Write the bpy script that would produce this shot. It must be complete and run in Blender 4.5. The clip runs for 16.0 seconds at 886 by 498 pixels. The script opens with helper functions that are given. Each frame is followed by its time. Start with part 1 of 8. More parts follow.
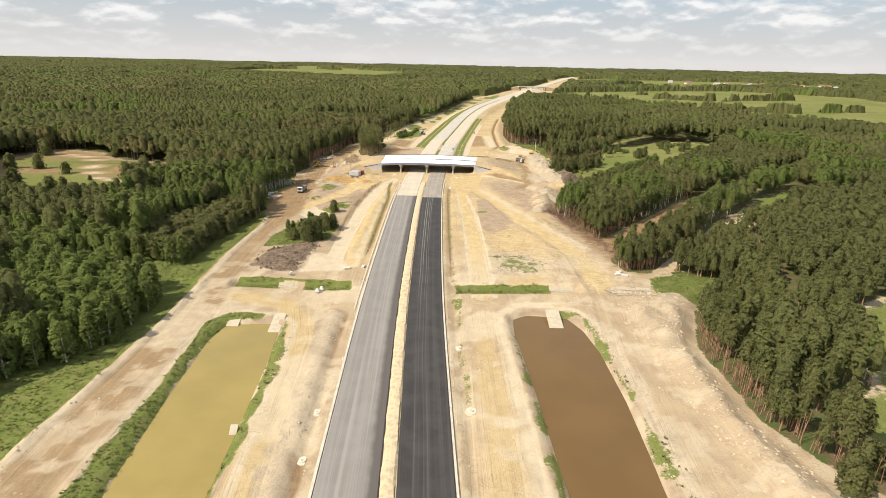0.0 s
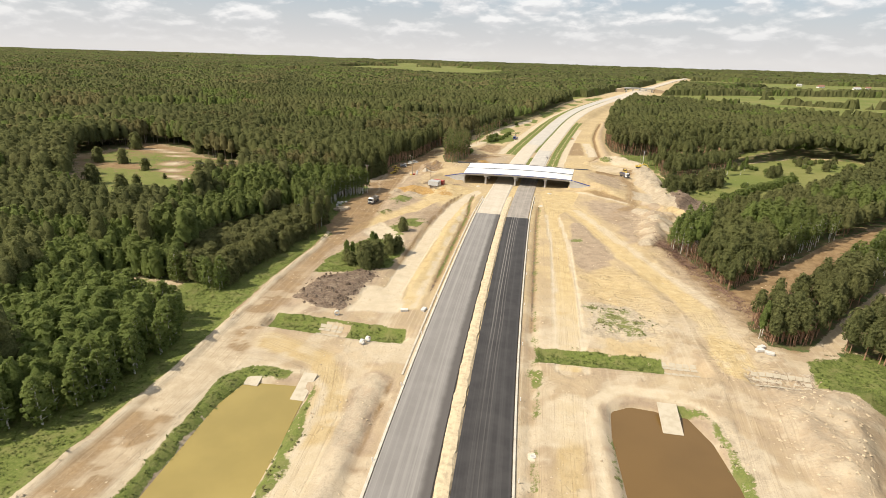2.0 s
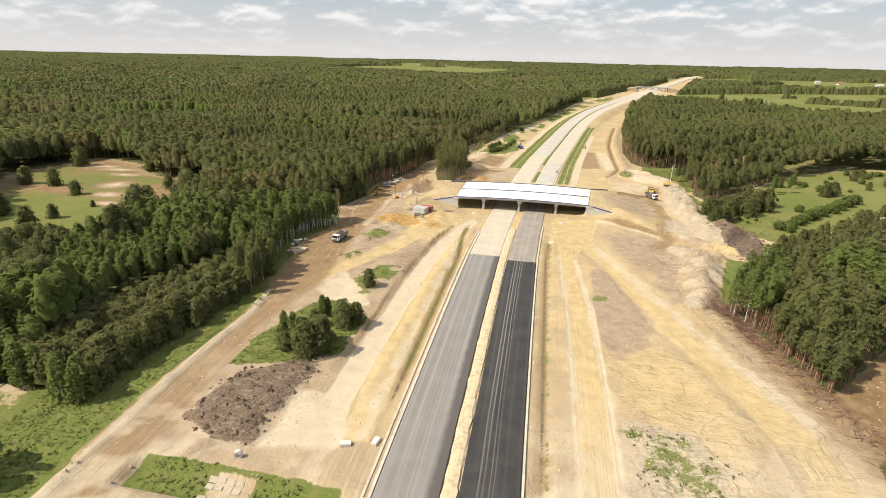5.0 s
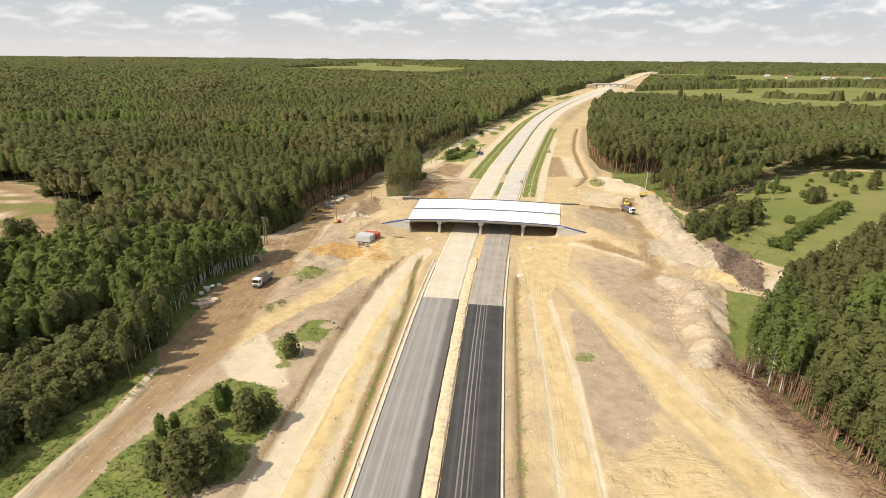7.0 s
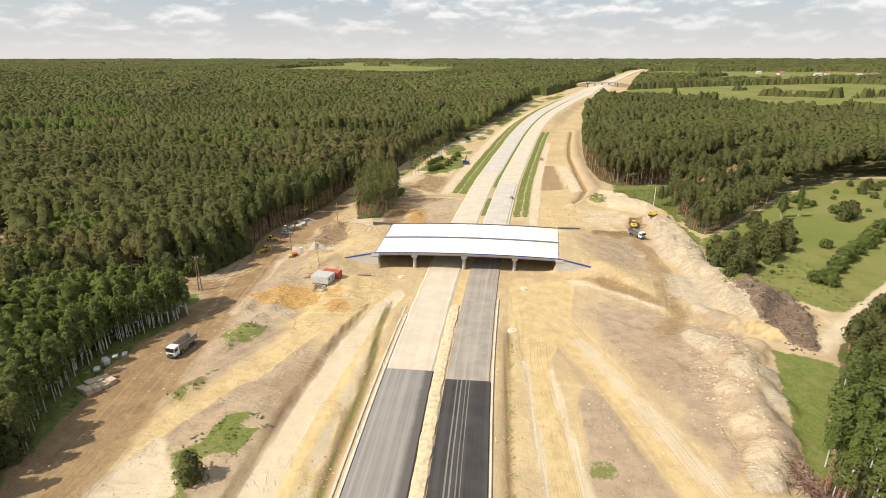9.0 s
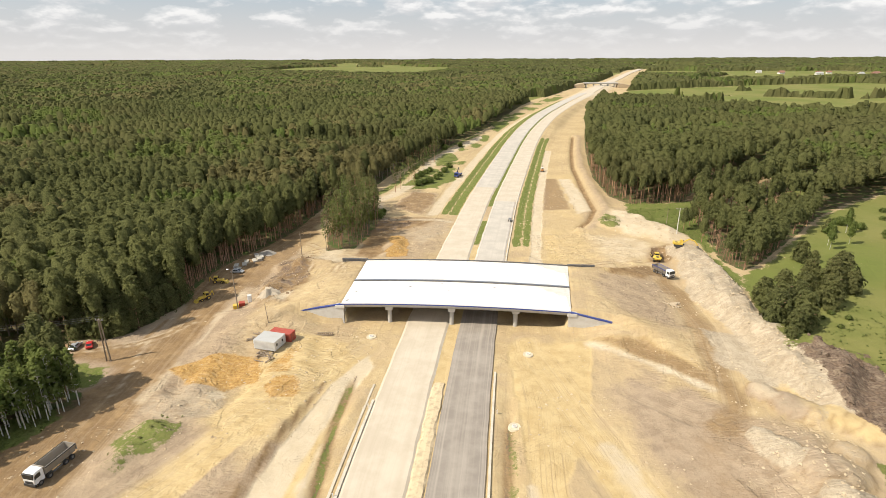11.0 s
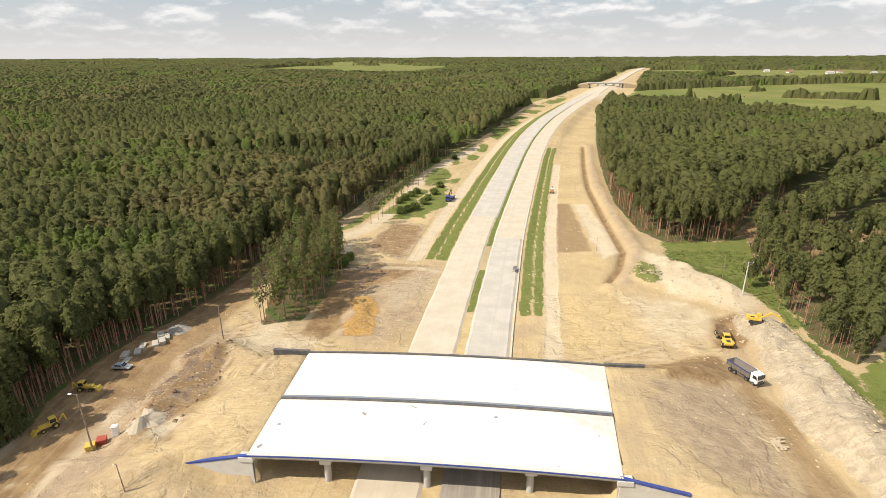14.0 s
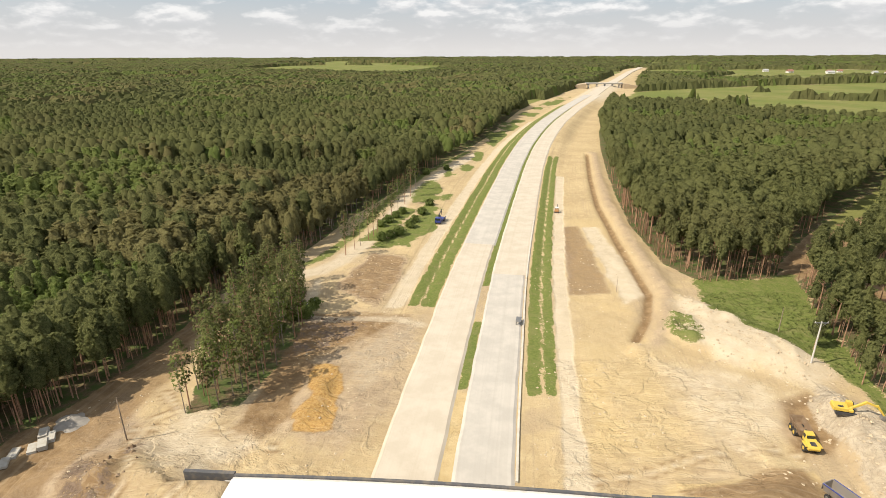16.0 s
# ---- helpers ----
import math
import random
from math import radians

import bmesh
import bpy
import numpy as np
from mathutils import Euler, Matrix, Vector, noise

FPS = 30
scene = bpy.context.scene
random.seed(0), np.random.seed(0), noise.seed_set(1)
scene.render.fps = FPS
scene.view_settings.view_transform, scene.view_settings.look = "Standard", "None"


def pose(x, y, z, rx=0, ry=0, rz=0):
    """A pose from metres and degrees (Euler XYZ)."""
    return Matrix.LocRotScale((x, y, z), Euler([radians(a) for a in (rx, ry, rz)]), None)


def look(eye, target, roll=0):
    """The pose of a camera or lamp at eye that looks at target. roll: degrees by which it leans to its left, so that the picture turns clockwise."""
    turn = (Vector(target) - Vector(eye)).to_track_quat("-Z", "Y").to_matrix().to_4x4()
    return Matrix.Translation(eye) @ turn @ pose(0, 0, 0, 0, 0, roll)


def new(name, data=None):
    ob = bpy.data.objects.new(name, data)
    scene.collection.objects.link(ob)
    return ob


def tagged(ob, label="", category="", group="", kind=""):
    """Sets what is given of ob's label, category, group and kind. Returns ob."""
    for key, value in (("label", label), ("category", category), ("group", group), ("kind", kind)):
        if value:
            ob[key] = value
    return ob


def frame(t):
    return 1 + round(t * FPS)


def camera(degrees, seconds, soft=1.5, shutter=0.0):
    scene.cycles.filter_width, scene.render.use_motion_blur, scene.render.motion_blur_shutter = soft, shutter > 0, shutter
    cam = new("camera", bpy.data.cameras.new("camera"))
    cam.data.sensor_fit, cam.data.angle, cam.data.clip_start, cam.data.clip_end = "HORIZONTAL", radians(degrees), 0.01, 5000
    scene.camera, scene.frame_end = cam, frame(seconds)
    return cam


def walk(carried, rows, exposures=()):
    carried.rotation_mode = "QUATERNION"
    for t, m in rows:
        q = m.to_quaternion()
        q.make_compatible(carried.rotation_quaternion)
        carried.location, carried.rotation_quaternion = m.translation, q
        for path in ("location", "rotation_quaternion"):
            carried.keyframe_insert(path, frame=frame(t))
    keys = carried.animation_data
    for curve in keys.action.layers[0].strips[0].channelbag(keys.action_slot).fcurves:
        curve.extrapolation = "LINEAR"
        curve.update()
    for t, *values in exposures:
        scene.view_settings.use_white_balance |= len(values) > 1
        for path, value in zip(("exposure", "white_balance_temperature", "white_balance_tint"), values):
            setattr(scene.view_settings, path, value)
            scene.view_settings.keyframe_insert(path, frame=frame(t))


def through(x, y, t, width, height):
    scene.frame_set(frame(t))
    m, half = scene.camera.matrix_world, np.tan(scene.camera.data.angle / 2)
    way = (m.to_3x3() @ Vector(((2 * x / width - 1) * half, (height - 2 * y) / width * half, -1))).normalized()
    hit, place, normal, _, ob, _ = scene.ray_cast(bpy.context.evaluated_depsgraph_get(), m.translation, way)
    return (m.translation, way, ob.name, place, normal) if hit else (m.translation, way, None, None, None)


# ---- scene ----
cam = camera(78.6, 16.0, soft=0.6)
PATH = [
    (0, (1.377, -0.435, 73.083), (1.743, 37.283, 59.743), 1.2),
    (0.5, (2.050, 9.874, 72.995), (0.176, 47.529, 59.595), 1.4),
    (1, (2.585, 20.196, 72.907), (-1.230, 57.666, 59.467), 1.5),
    (1.5, (2.883, 30.433, 72.808), (-2.234, 67.733, 59.268), 1.5),
    (2, (2.958, 40.766, 72.707), (-3.121, 77.893, 59.107), 1.7),
    (2.5, (2.898, 51.130, 72.613), (-3.781, 88.141, 59.033), 1.7),
    (3, (2.727, 61.335, 72.537), (-4.193, 98.309, 58.917), 1.7),
    (3.5, (2.526, 71.269, 72.429), (-4.654, 108.165, 58.749), 1.5),
    (4, (2.339, 81.231, 72.318), (-5.002, 118.088, 58.658), 1.3),
    (4.2, (2.210, 85.265, 72.301), (-5.030, 122.161, 58.661), 1.3),
    (6.3, (0.400, 127.670, 72.126), (-4.757, 164.910, 58.446), 0.6),
    (6.5, (0.299, 131.711, 72.121), (-4.558, 168.989, 58.461), 0.5),
    (7, (0.215, 141.791, 72.099), (-3.781, 179.162, 58.419), 0.4),
    (7.5, (0.351, 152.001, 72.087), (-3.125, 189.408, 58.387), 0.2),
    (8, (0.651, 162.296, 72.085), (-2.785, 199.723, 58.385), 0.1),
    (8.5, (1.039, 172.594, 72.083), (-2.377, 210.021, 58.403), 0.0),
    (9, (1.444, 182.767, 72.061), (-1.932, 220.174, 58.321), -0.1),
    (9.2, (1.541, 186.904, 72.045), (-1.815, 224.330, 58.325), -0.1),
    (11.5, (1.817, 234.863, 71.363), (-1.239, 272.307, 57.643), -0.3),
    (12, (1.895, 245.151, 71.234), (-1.140, 282.615, 57.534), -0.2),
    (12.5, (1.957, 255.330, 71.148), (-1.079, 292.774, 57.448), -0.3),
    (13, (1.999, 265.461, 71.063), (-1.037, 302.885, 57.283), -0.4),
    (13.5, (1.967, 275.677, 70.947), (-1.089, 313.101, 57.167), -0.3),
    (14, (1.789, 285.792, 70.828), (-1.247, 323.216, 57.008), -0.3),
    (14.5, (1.585, 295.624, 70.743), (-1.451, 333.008, 56.843), -0.3),
    (15, (1.436, 305.385, 70.678), (-1.561, 342.769, 56.758), -0.2),
    (15.5, (1.339, 314.920, 70.614), (-1.597, 352.303, 56.674), -0.1),
    (16, (1.301, 324.335, 70.544), (-1.374, 361.776, 56.684), -0.3),
]
walk(cam, [(t, look(eye, target, roll)) for t, eye, target, roll in PATH])

# ---- light ----
SUN_ELEV, SUN_AZ = 48.0, -115.0      # degrees; azimuth from +y, to the right positive
sun_way = Vector((math.sin(radians(SUN_AZ)) * math.cos(radians(SUN_ELEV)), math.cos(radians(SUN_AZ)) * math.cos(radians(SUN_ELEV)), math.sin(radians(SUN_ELEV))))
sun_data = bpy.data.lights.new("sun", "SUN")
sun_data.energy, sun_data.angle, sun_data.color = 4.8, radians(0.6), (1.0, 0.91, 0.76)
sun = new("sun", sun_data)
sun.matrix_world = look(sun_way * 400, (0, 0, 0))

world = bpy.data.worlds.new("sky")
world.use_nodes = True
scene.world = world
scene.view_settings.exposure = 0.3


def node(tree, kind, operation="", data_type="", blend_type="", interpolation_type="", attribute_name="", **values):
    n = tree.nodes.new(kind)
    if operation:
        n.operation = operation
    if data_type:
        n.data_type = data_type
    if blend_type:
        n.blend_type = blend_type
    if interpolation_type:
        n.interpolation_type = interpolation_type
    if attribute_name:
        n.attribute_name = attribute_name
    for key, v in values.items():
        n.inputs[key[1:]].default_value = v
    return n


def build_sky():
    t = world.node_tree
    t.nodes.clear()
    sky = t.nodes.new("ShaderNodeTexSky")
    sky.sky_type, sky.sun_disc = "NISHITA", False
    sky.sun_elevation, sky.sun_rotation = radians(SUN_ELEV), radians(SUN_AZ % 360)
    sky.air_density, sky.dust_density, sky.ozone_density = 1.0, 2.5, 1.0
    coord = node(t, "ShaderNodeTexCoord")
    split = node(t, "ShaderNodeSeparateXYZ")
    t.links.new(coord.outputs["Generated"], split.inputs[0])
    # a layer of small heaped clouds, flattened by their distance
    def puffs(up):
        way = node(t, "ShaderNodeVectorMath", operation="ADD")
        way.inputs[1].default_value = (3.1, 1.7, up)
        t.links.new(coord.outputs["Generated"], way.inputs[0])
        squash = node(t, "ShaderNodeVectorMath", operation="MULTIPLY")
        squash.inputs[1].default_value = (1.0, 1.0, 2.7)
        t.links.new(way.outputs[0], squash.inputs[0])
        n = node(t, "ShaderNodeTexNoise", _Scale=15.0, _Detail=6.0, _Roughness=0.52, _Distortion=0.1)
        t.links.new(squash.outputs[0], n.inputs["Vector"])
        return n.outputs["Fac"]

    cloud, above = puffs(0.0), puffs(0.007)
    ramp = node(t, "ShaderNodeValToRGB")
    ramp.color_ramp.elements[0].position, ramp.color_ramp.elements[0].color = 0.46, (0, 0, 0, 1)
    ramp.color_ramp.elements[1].position, ramp.color_ramp.elements[1].color = 0.62, (1, 1, 1, 1)
    t.links.new(cloud, ramp.inputs[0])
    # bright heads, greyer bases
    thin_up = node(t, "ShaderNodeMath", operation="SUBTRACT")
    t.links.new(cloud, thin_up.inputs[0])
    t.links.new(above, thin_up.inputs[1])
    lit = node(t, "ShaderNodeMapRange")
    lit.inputs["From Min"].default_value, lit.inputs["From Max"].default_value = -0.06, 0.08
    t.links.new(thin_up.outputs[0], lit.inputs["Value"])
    veil_body = node(t, "ShaderNodeMix", data_type="RGBA")
    veil_body.inputs["A"].default_value, veil_body.inputs["B"].default_value = (6.1, 6.05, 6.1, 1), (8.6, 8.4, 8.2, 1)
    t.links.new(lit.outputs[0], veil_body.inputs["Factor"])
    veil = node(t, "ShaderNodeMix", data_type="RGBA")
    veil.inputs["B"].default_value = (6.25, 6.05, 5.9, 1)
    clear = node(t, "ShaderNodeMix", data_type="RGBA", _Factor=0.6)
    clear.inputs["B"].default_value = (5.1, 5.7, 6.4, 1)
    t.links.new(sky.outputs[0], clear.inputs["A"])
    t.links.new(clear.outputs["Result"], veil.inputs["A"])
    # thin high haze, thickest at the horizon
    haze = node(t, "ShaderNodeMapRange")
    haze.inputs["From Min"].default_value, haze.inputs["From Max"].default_value = 0.0, 0.085
    haze.inputs["To Min"].default_value, haze.inputs["To Max"].default_value = 1.0, 0.0
    t.links.new(split.outputs["Z"], haze.inputs["Value"])
    t.links.new(haze.outputs[0], veil.inputs["Factor"])
    mix = node(t, "ShaderNodeMix", data_type="RGBA")
    part_fac = node(t, "ShaderNodeMath", operation="MULTIPLY")
    thin = node(t, "ShaderNodeMapRange")
    thin.inputs["From Min"].default_value, thin.inputs["From Max"].default_value = 0.0, 0.06
    thin.inputs["To Min"].default_value, thin.inputs["To Max"].default_value = 0.10, 0.75
    t.links.new(split.outputs["Z"], thin.inputs["Value"])
    t.links.new(thin.outputs[0], part_fac.inputs[1])
    t.links.new(ramp.outputs[0], part_fac.inputs[0])
    t.links.new(part_fac.outputs[0], mix.inputs["Factor"])
    t.links.new(veil.outputs["Result"], mix.inputs["A"])
    t.links.new(veil_body.outputs["Result"], mix.inputs["B"])
    bg = node(t, "ShaderNodeBackground", _Strength=0.1)
    t.links.new(mix.outputs["Result"], bg.inputs["Color"])
    out = node(t, "ShaderNodeOutputWorld")
    t.links.new(bg.outputs[0], out.inputs["Surface"])


build_sky()

# ---- plan: arithmetic for the ground ----


def hash2(ix, iy, seed):
    h = np.sin(ix * 127.1 + iy * 311.7 + seed * 74.7) * 43758.5453
    return h - np.floor(h)


def vnoise(x, y, seed=0):
    """Value noise from 0 to 1, one cell to the unit."""
    ix, iy = np.floor(x), np.floor(y)
    fx, fy = x - ix, y - iy
    fx, fy = fx * fx * (3 - 2 * fx), fy * fy * (3 - 2 * fy)
    a, b = hash2(ix, iy, seed), hash2(ix + 1, iy, seed)
    c, d = hash2(ix, iy + 1, seed), hash2(ix + 1, iy + 1, seed)
    return (a * (1 - fx) + b * fx) * (1 - fy) + (c * (1 - fx) + d * fx) * fy


def fbm(x, y, seed=0, octaves=4):
    total, amp, norm = 0.0, 1.0, 0.0
    for k in range(octaves):
        total = total + amp * vnoise(x * 2 ** k, y * 2 ** k, seed + 13 * k)
        norm += amp
        amp *= 0.5
    return total / norm


def smooth(v, a, b):
    t = np.clip((v - a) / (b - a), 0, 1)
    return t * t * (3 - 2 * t)


def poly_dist(x, y, pts):
    """Signed distance to a closed polygon, positive inside."""
    x, y = np.asarray(x, float), np.asarray(y, float)
    best, inside = np.full(x.shape, 1e9), np.zeros(x.shape, bool)
    for (x0, y0), (x1, y1) in zip(pts, pts[1:] + pts[:1]):
        dx, dy = x1 - x0, y1 - y0
        t = np.clip(((x - x0) * dx + (y - y0) * dy) / (dx * dx + dy * dy + 1e-9), 0, 1)
        best = np.minimum(best, np.hypot(x - x0 - t * dx, y - y0 - t * dy))
        if y0 != y1:
            inside ^= ((y0 > y) != (y1 > y)) & (x < x0 + (y - y0) / (y1 - y0) * dx)
    return np.where(inside, best, -best)


def line_coords(x, y, pts):
    """Side distance (right positive) and length along an open line."""
    x, y = np.asarray(x, float), np.asarray(y, float)
    best, side, along, run = np.full(x.shape, 1e9), np.zeros(x.shape), np.zeros(x.shape), 0.0
    for (x0, y0), (x1, y1) in zip(pts, pts[1:]):
        dx, dy = x1 - x0, y1 - y0
        size = math.hypot(dx, dy)
        t = np.clip(((x - x0) * dx + (y - y0) * dy) / size ** 2, 0, 1)
        d = np.hypot(x - x0 - t * dx, y - y0 - t * dy)
        sgn = np.sign((x - x0) * dy - (y - y0) * dx)
        near = d < best
        best, side, along = np.where(near, d, best), np.where(near, d * sgn, side), np.where(near, run + t * size, along)
        run += size
    return side, along


# middle of the median of the new road: y, x
ROAD_Y = [-300, 0, 74, 105, 140, 176, 237, 296, 350, 400, 430, 460, 480, 520, 600, 670, 735, 800, 874, 990, 1080, 1180, 1352, 1618, 2063, 2446, 5200]
ROAD_X = [5, -3.8, -6.9, -7.9, -9.0, -9.6, -9.8, -9.5, -7.2, -3.7, -1.2, 1.8, 3.4, 8.2, 18.8, 28.6, 39.8, 54, 72, 105, 133, 165, 216, 302, 440, 572, 1400]


def road_x(y):
    """Rounded line of the median."""
    y = np.asarray(y, float)
    return sum(np.interp(y + k * 9, ROAD_Y, ROAD_X) for k in (-2, -1, 0, 1, 2)) / 5


def road_d(x, y):
    """Side distance from the median, square to the road."""
    slope = (road_x(y + 5) - road_x(y - 5)) / 10
    return (x - road_x(y)) / np.sqrt(1 + slope ** 2)


# outlines in plan
POND_W = [(-55, 30), (-56.5, 74), (-59, 104), (-60.5, 131), (-59, 140), (-47, 141), (-45.5, 138.5), (-44, 138), (-42.3, 120), (-41, 100), (-39.5, 74), (-38.5, 30)]
POND_E = [(27, 30), (26.3, 79), (25.6, 112), (24.3, 138), (25, 146.5), (29, 149), (34.5, 148.5), (36, 146), (40.5, 147.5), (43.5, 140), (45, 128), (45, 106), (43.5, 81), (41.5, 30)]
WEST_EDGE = [(-128, 22), (-107, 82), (-97, 105), (-90, 113), (-84, 124), (-81, 138), (-84, 152), (-92, 167), (-108, 170), (-134, 175), (-134, 184), (-112, 186), (-98, 182), (-91, 182), (-90, 202), (-87, 220), (-85, 238), (-85, 260), (-90, 268), (-94, 284), (-94, 296), (-90, 304), (-85, 312), (-84, 317), (-93, 323)] + [(-112, 321), (-134, 312), (-136, 322), (-114, 337), (-106, 341), (-99, 342.5), (-95, 343.5), (-92.5, 347), (-91, 353), (-88.5, 361), (-87.5, 368), (-90.5, 376), (-90.5, 390), (-88, 403), (-83, 416), (-79, 432), (-78, 449), (-77, 470), (-68, 488), (-62, 515), (-56, 552), (-46, 588), (-31, 645), (-14, 708), (9, 800), (27, 900), (44, 990)] + [(62, 1060), (108, 1190), (160, 1352), (262, 1618), (408, 2063), (500, 2400), (560, 2490), (640, 2500), (640, 5200)]
EAST_EDGE = [(150, 2), (82, 76), (77, 84), (71.5, 97), (72, 112), (72, 128), (81, 150), (103, 165), (111, 175), (83, 181), (70, 183), (68, 193), (71, 205), (75, 212), (71, 218), (67, 236), (65, 250), (58.5, 260), (63.5, 267), (69, 278), (77, 289), (92, 313), (117, 335), (170, 391), (235, 458), (262, 500), (240, 524), (215, 522), (178, 496), (150, 470), (118, 433), (98, 410), (90, 403), (86, 412), (88, 434), (94, 465), (103, 494), (87, 489), (72, 487)] + [(65, 503), (64, 545), (70, 598), (76, 645), (90, 735), (106, 822), (143, 975), (178, 1080), (215, 1190), (278, 1352), (345, 1618), (478, 2063), (600, 2440), (641, 2500), (641, 5200)]
GLADE_W = [(-305, 362), (-292, 420), (-255, 408), (-225, 380), (-182, 374), (-163, 345), (-152, 300), (-160, 262), (-185, 248), (-215, 262), (-250, 300)]
GAP_NE = [(96, 487), (100, 497), (116, 509), (156, 556), (170, 565), (172, 556), (138, 519), (118, 499)]
GLADE_E = [(148, 260), (182, 297), (207, 318), (237, 339), (232, 318), (213, 299), (182, 264), (160, 245)]
GAP_E2 = [(77, 180), (98, 205), (129, 241), (150, 263), (157, 251), (133, 230), (108, 207), (86, 182)]
GAP_E = [(70, 198), (86, 213), (110, 239), (150, 278), (205, 332), (300, 420), (296, 426), (200, 349), (133, 288), (94, 245), (68, 217)]
GAP_N1 = [(101, 501), (128, 534), (186, 594), (267, 676), (272, 670), (192, 586), (134, 526), (108, 496)]
GAP_N2 = [(108, 474), (132, 499), (156, 514), (208, 568), (212, 560), (162, 503), (136, 488), (118, 470)]
BARE_E = [(84, 84), (89, 93), (92, 104), (103, 107), (108, 113), (116, 127), (122, 146), (133, 153), (150, 164), (200, 160), (200, 60), (100, 60)]
FIELD_E = [(158, 1000), (206, 1135), (240, 1290), (300, 1330), (420, 1400), (560, 1470), (820, 1560), (1000, 1350), (900, 900), (640, 640), (500, 575), (440, 640), (388, 720), (345, 830), (292, 900), (215, 955)]
FIELD_FAR = [(-950, 2450), (-900, 2950), (-713, 3100), (-281, 2900), (-120, 2600), (-240, 2050), (-450, 2150), (-680, 2150)]
FIELD_N = [(42, 1062), (50, 1130), (84, 1160), (98, 1130), (78, 1070)]
FIELD_NE = [(480, 1640), (640, 1880), (900, 2250), (1250, 2350), (1300, 2100), (980, 1750), (700, 1600)]
ISLET = [(-58, 413), (-49, 416), (-45.5, 432), (-46, 452), (-52, 474), (-59, 480), (-64, 470), (-64, 437)]


def woods(x, y):
    """How far inside the woods a place lies, in metres (negative: open ground)."""
    x, y = np.asarray(x, float), np.asarray(y, float)
    west = poly_dist(x, y, WEST_EDGE + [(-5000, 5200), (-5000, -300), (-125, -300)])
    east = poly_dist(x, y, EAST_EDGE + [(5000, 5200), (5000, -300), (150, -300)])
    inside = np.maximum(west, east)
    for hole in (GAP_NE, GAP_N1, GAP_N2, GLADE_W, GLADE_E, GAP_E, GAP_E2, BARE_E, FIELD_E, FIELD_FAR, FIELD_N, FIELD_NE):
        inside = np.minimum(inside, -poly_dist(x, y, hole))
    inside = np.maximum(inside, poly_dist(x, y, ISLET))
    # hedges and copses in the eastern fields
    for hedge, wide in (([(300, 1150), (420, 1185), (560, 1130), (760, 1210)], 9), ([(430, 905), (560, 880), (720, 930), (860, 900)], 8), ([(250, 1060), (300, 1040), (340, 1060)], 7), ([(470, 1290), (620, 1330)], 18)):
        side, _ = line_coords(x, y, hedge)
        inside = np.maximum(inside, np.where(fbm(x / 30, y / 30, 17, 2) > 0.42, wide - np.abs(side), -60.0))
    # meadows scattered through the far woods
    far = smooth(np.hypot(x, y - 160), 900, 1500)
    open_far = (fbm(x / 420, y / 300, 5, 3) - 0.67 + 0.07 * (x > 300)) * 500 * far - 40 * (1 - far)
    inside = np.minimum(inside, np.where(far > 0, -open_far, 1e9))
    return inside


MOUND_E = [(62, 60), (58, 122), (57, 150), (62, 161), (80, 166), (90, 163), (80, 148), (71, 128), (69, 97), (73, 80), (82, 60)]
HEAP_E = [(69, 424), (77, 430), (83, 417), (83, 386), (80, 368), (86, 355), (90, 338), (78, 322), (68, 330), (70, 352), (65, 378), (67, 405)]
SPOIL_W = [(-69, 372), (-66, 386), (-62, 399), (-56, 392), (-58, 376), (-62, 366)]
SPOIL_W2 = [(-68, 362), (-66, 372), (-58, 370), (-56, 362), (-62, 359)]
SAND_NE = [(58, 440), (52, 452), (60, 478), (72, 470), (82, 452), (84, 436), (74, 430)]
TURF_NE = [(47, 452), (54, 464), (61, 460), (57, 444)]
HEAP_ORANGE = [(-37, 410), (-37, 428), (-31, 429), (-29, 412)]
HEAPS_E = [(52, 262), (50, 285), (54, 305), (60, 320), (70, 318), (66, 290), (60, 268)]
MUD_W = [(-66.5, 184), (-65, 200), (-53, 209.5), (-47, 207.5), (-49.5, 196), (-50, 180), (-58, 180)]
MUD_E = [(77, 346), (86, 352), (95, 349), (94, 330), (84, 309), (79.5, 311), (77, 326)]
BERM_W = [(-79.5, 40), (-77.6, 94), (-76.2, 141), (-76.6, 160), (-78, 176), (-78.4, 202), (-77, 226), (-79, 244)]
SCARP_W = [(-43, 196), (-42.4, 222), (-41.6, 253), (-40.9, 280), (-38.4, 306), (-34.0, 328)]
SERVICE_W = [(-41.5, 185), (-41.4, 222), (-40.6, 253), (-39.6, 280), (-37, 306), (-32.5, 328), (-27, 341), (-24.5, 336), (-27.5, 325), (-31, 306), (-33.2, 285), (-34.4, 262), (-34.8, 222), (-35.5, 185)]
PIT_W = [(-72, 322), (-66, 334), (-54, 338), (-47, 332), (-50, 318), (-58, 312)]
RIDGES_W = ([(-67, 272), (-69, 276.5), (-64.3, 285.5), (-61.5, 283.5), (-63.5, 276)], [(-68.7, 304), (-66.8, 312), (-60.2, 311), (-57, 313), (-57.5, 308), (-61.8, 300.5), (-63.6, 296), (-67.8, 295)])
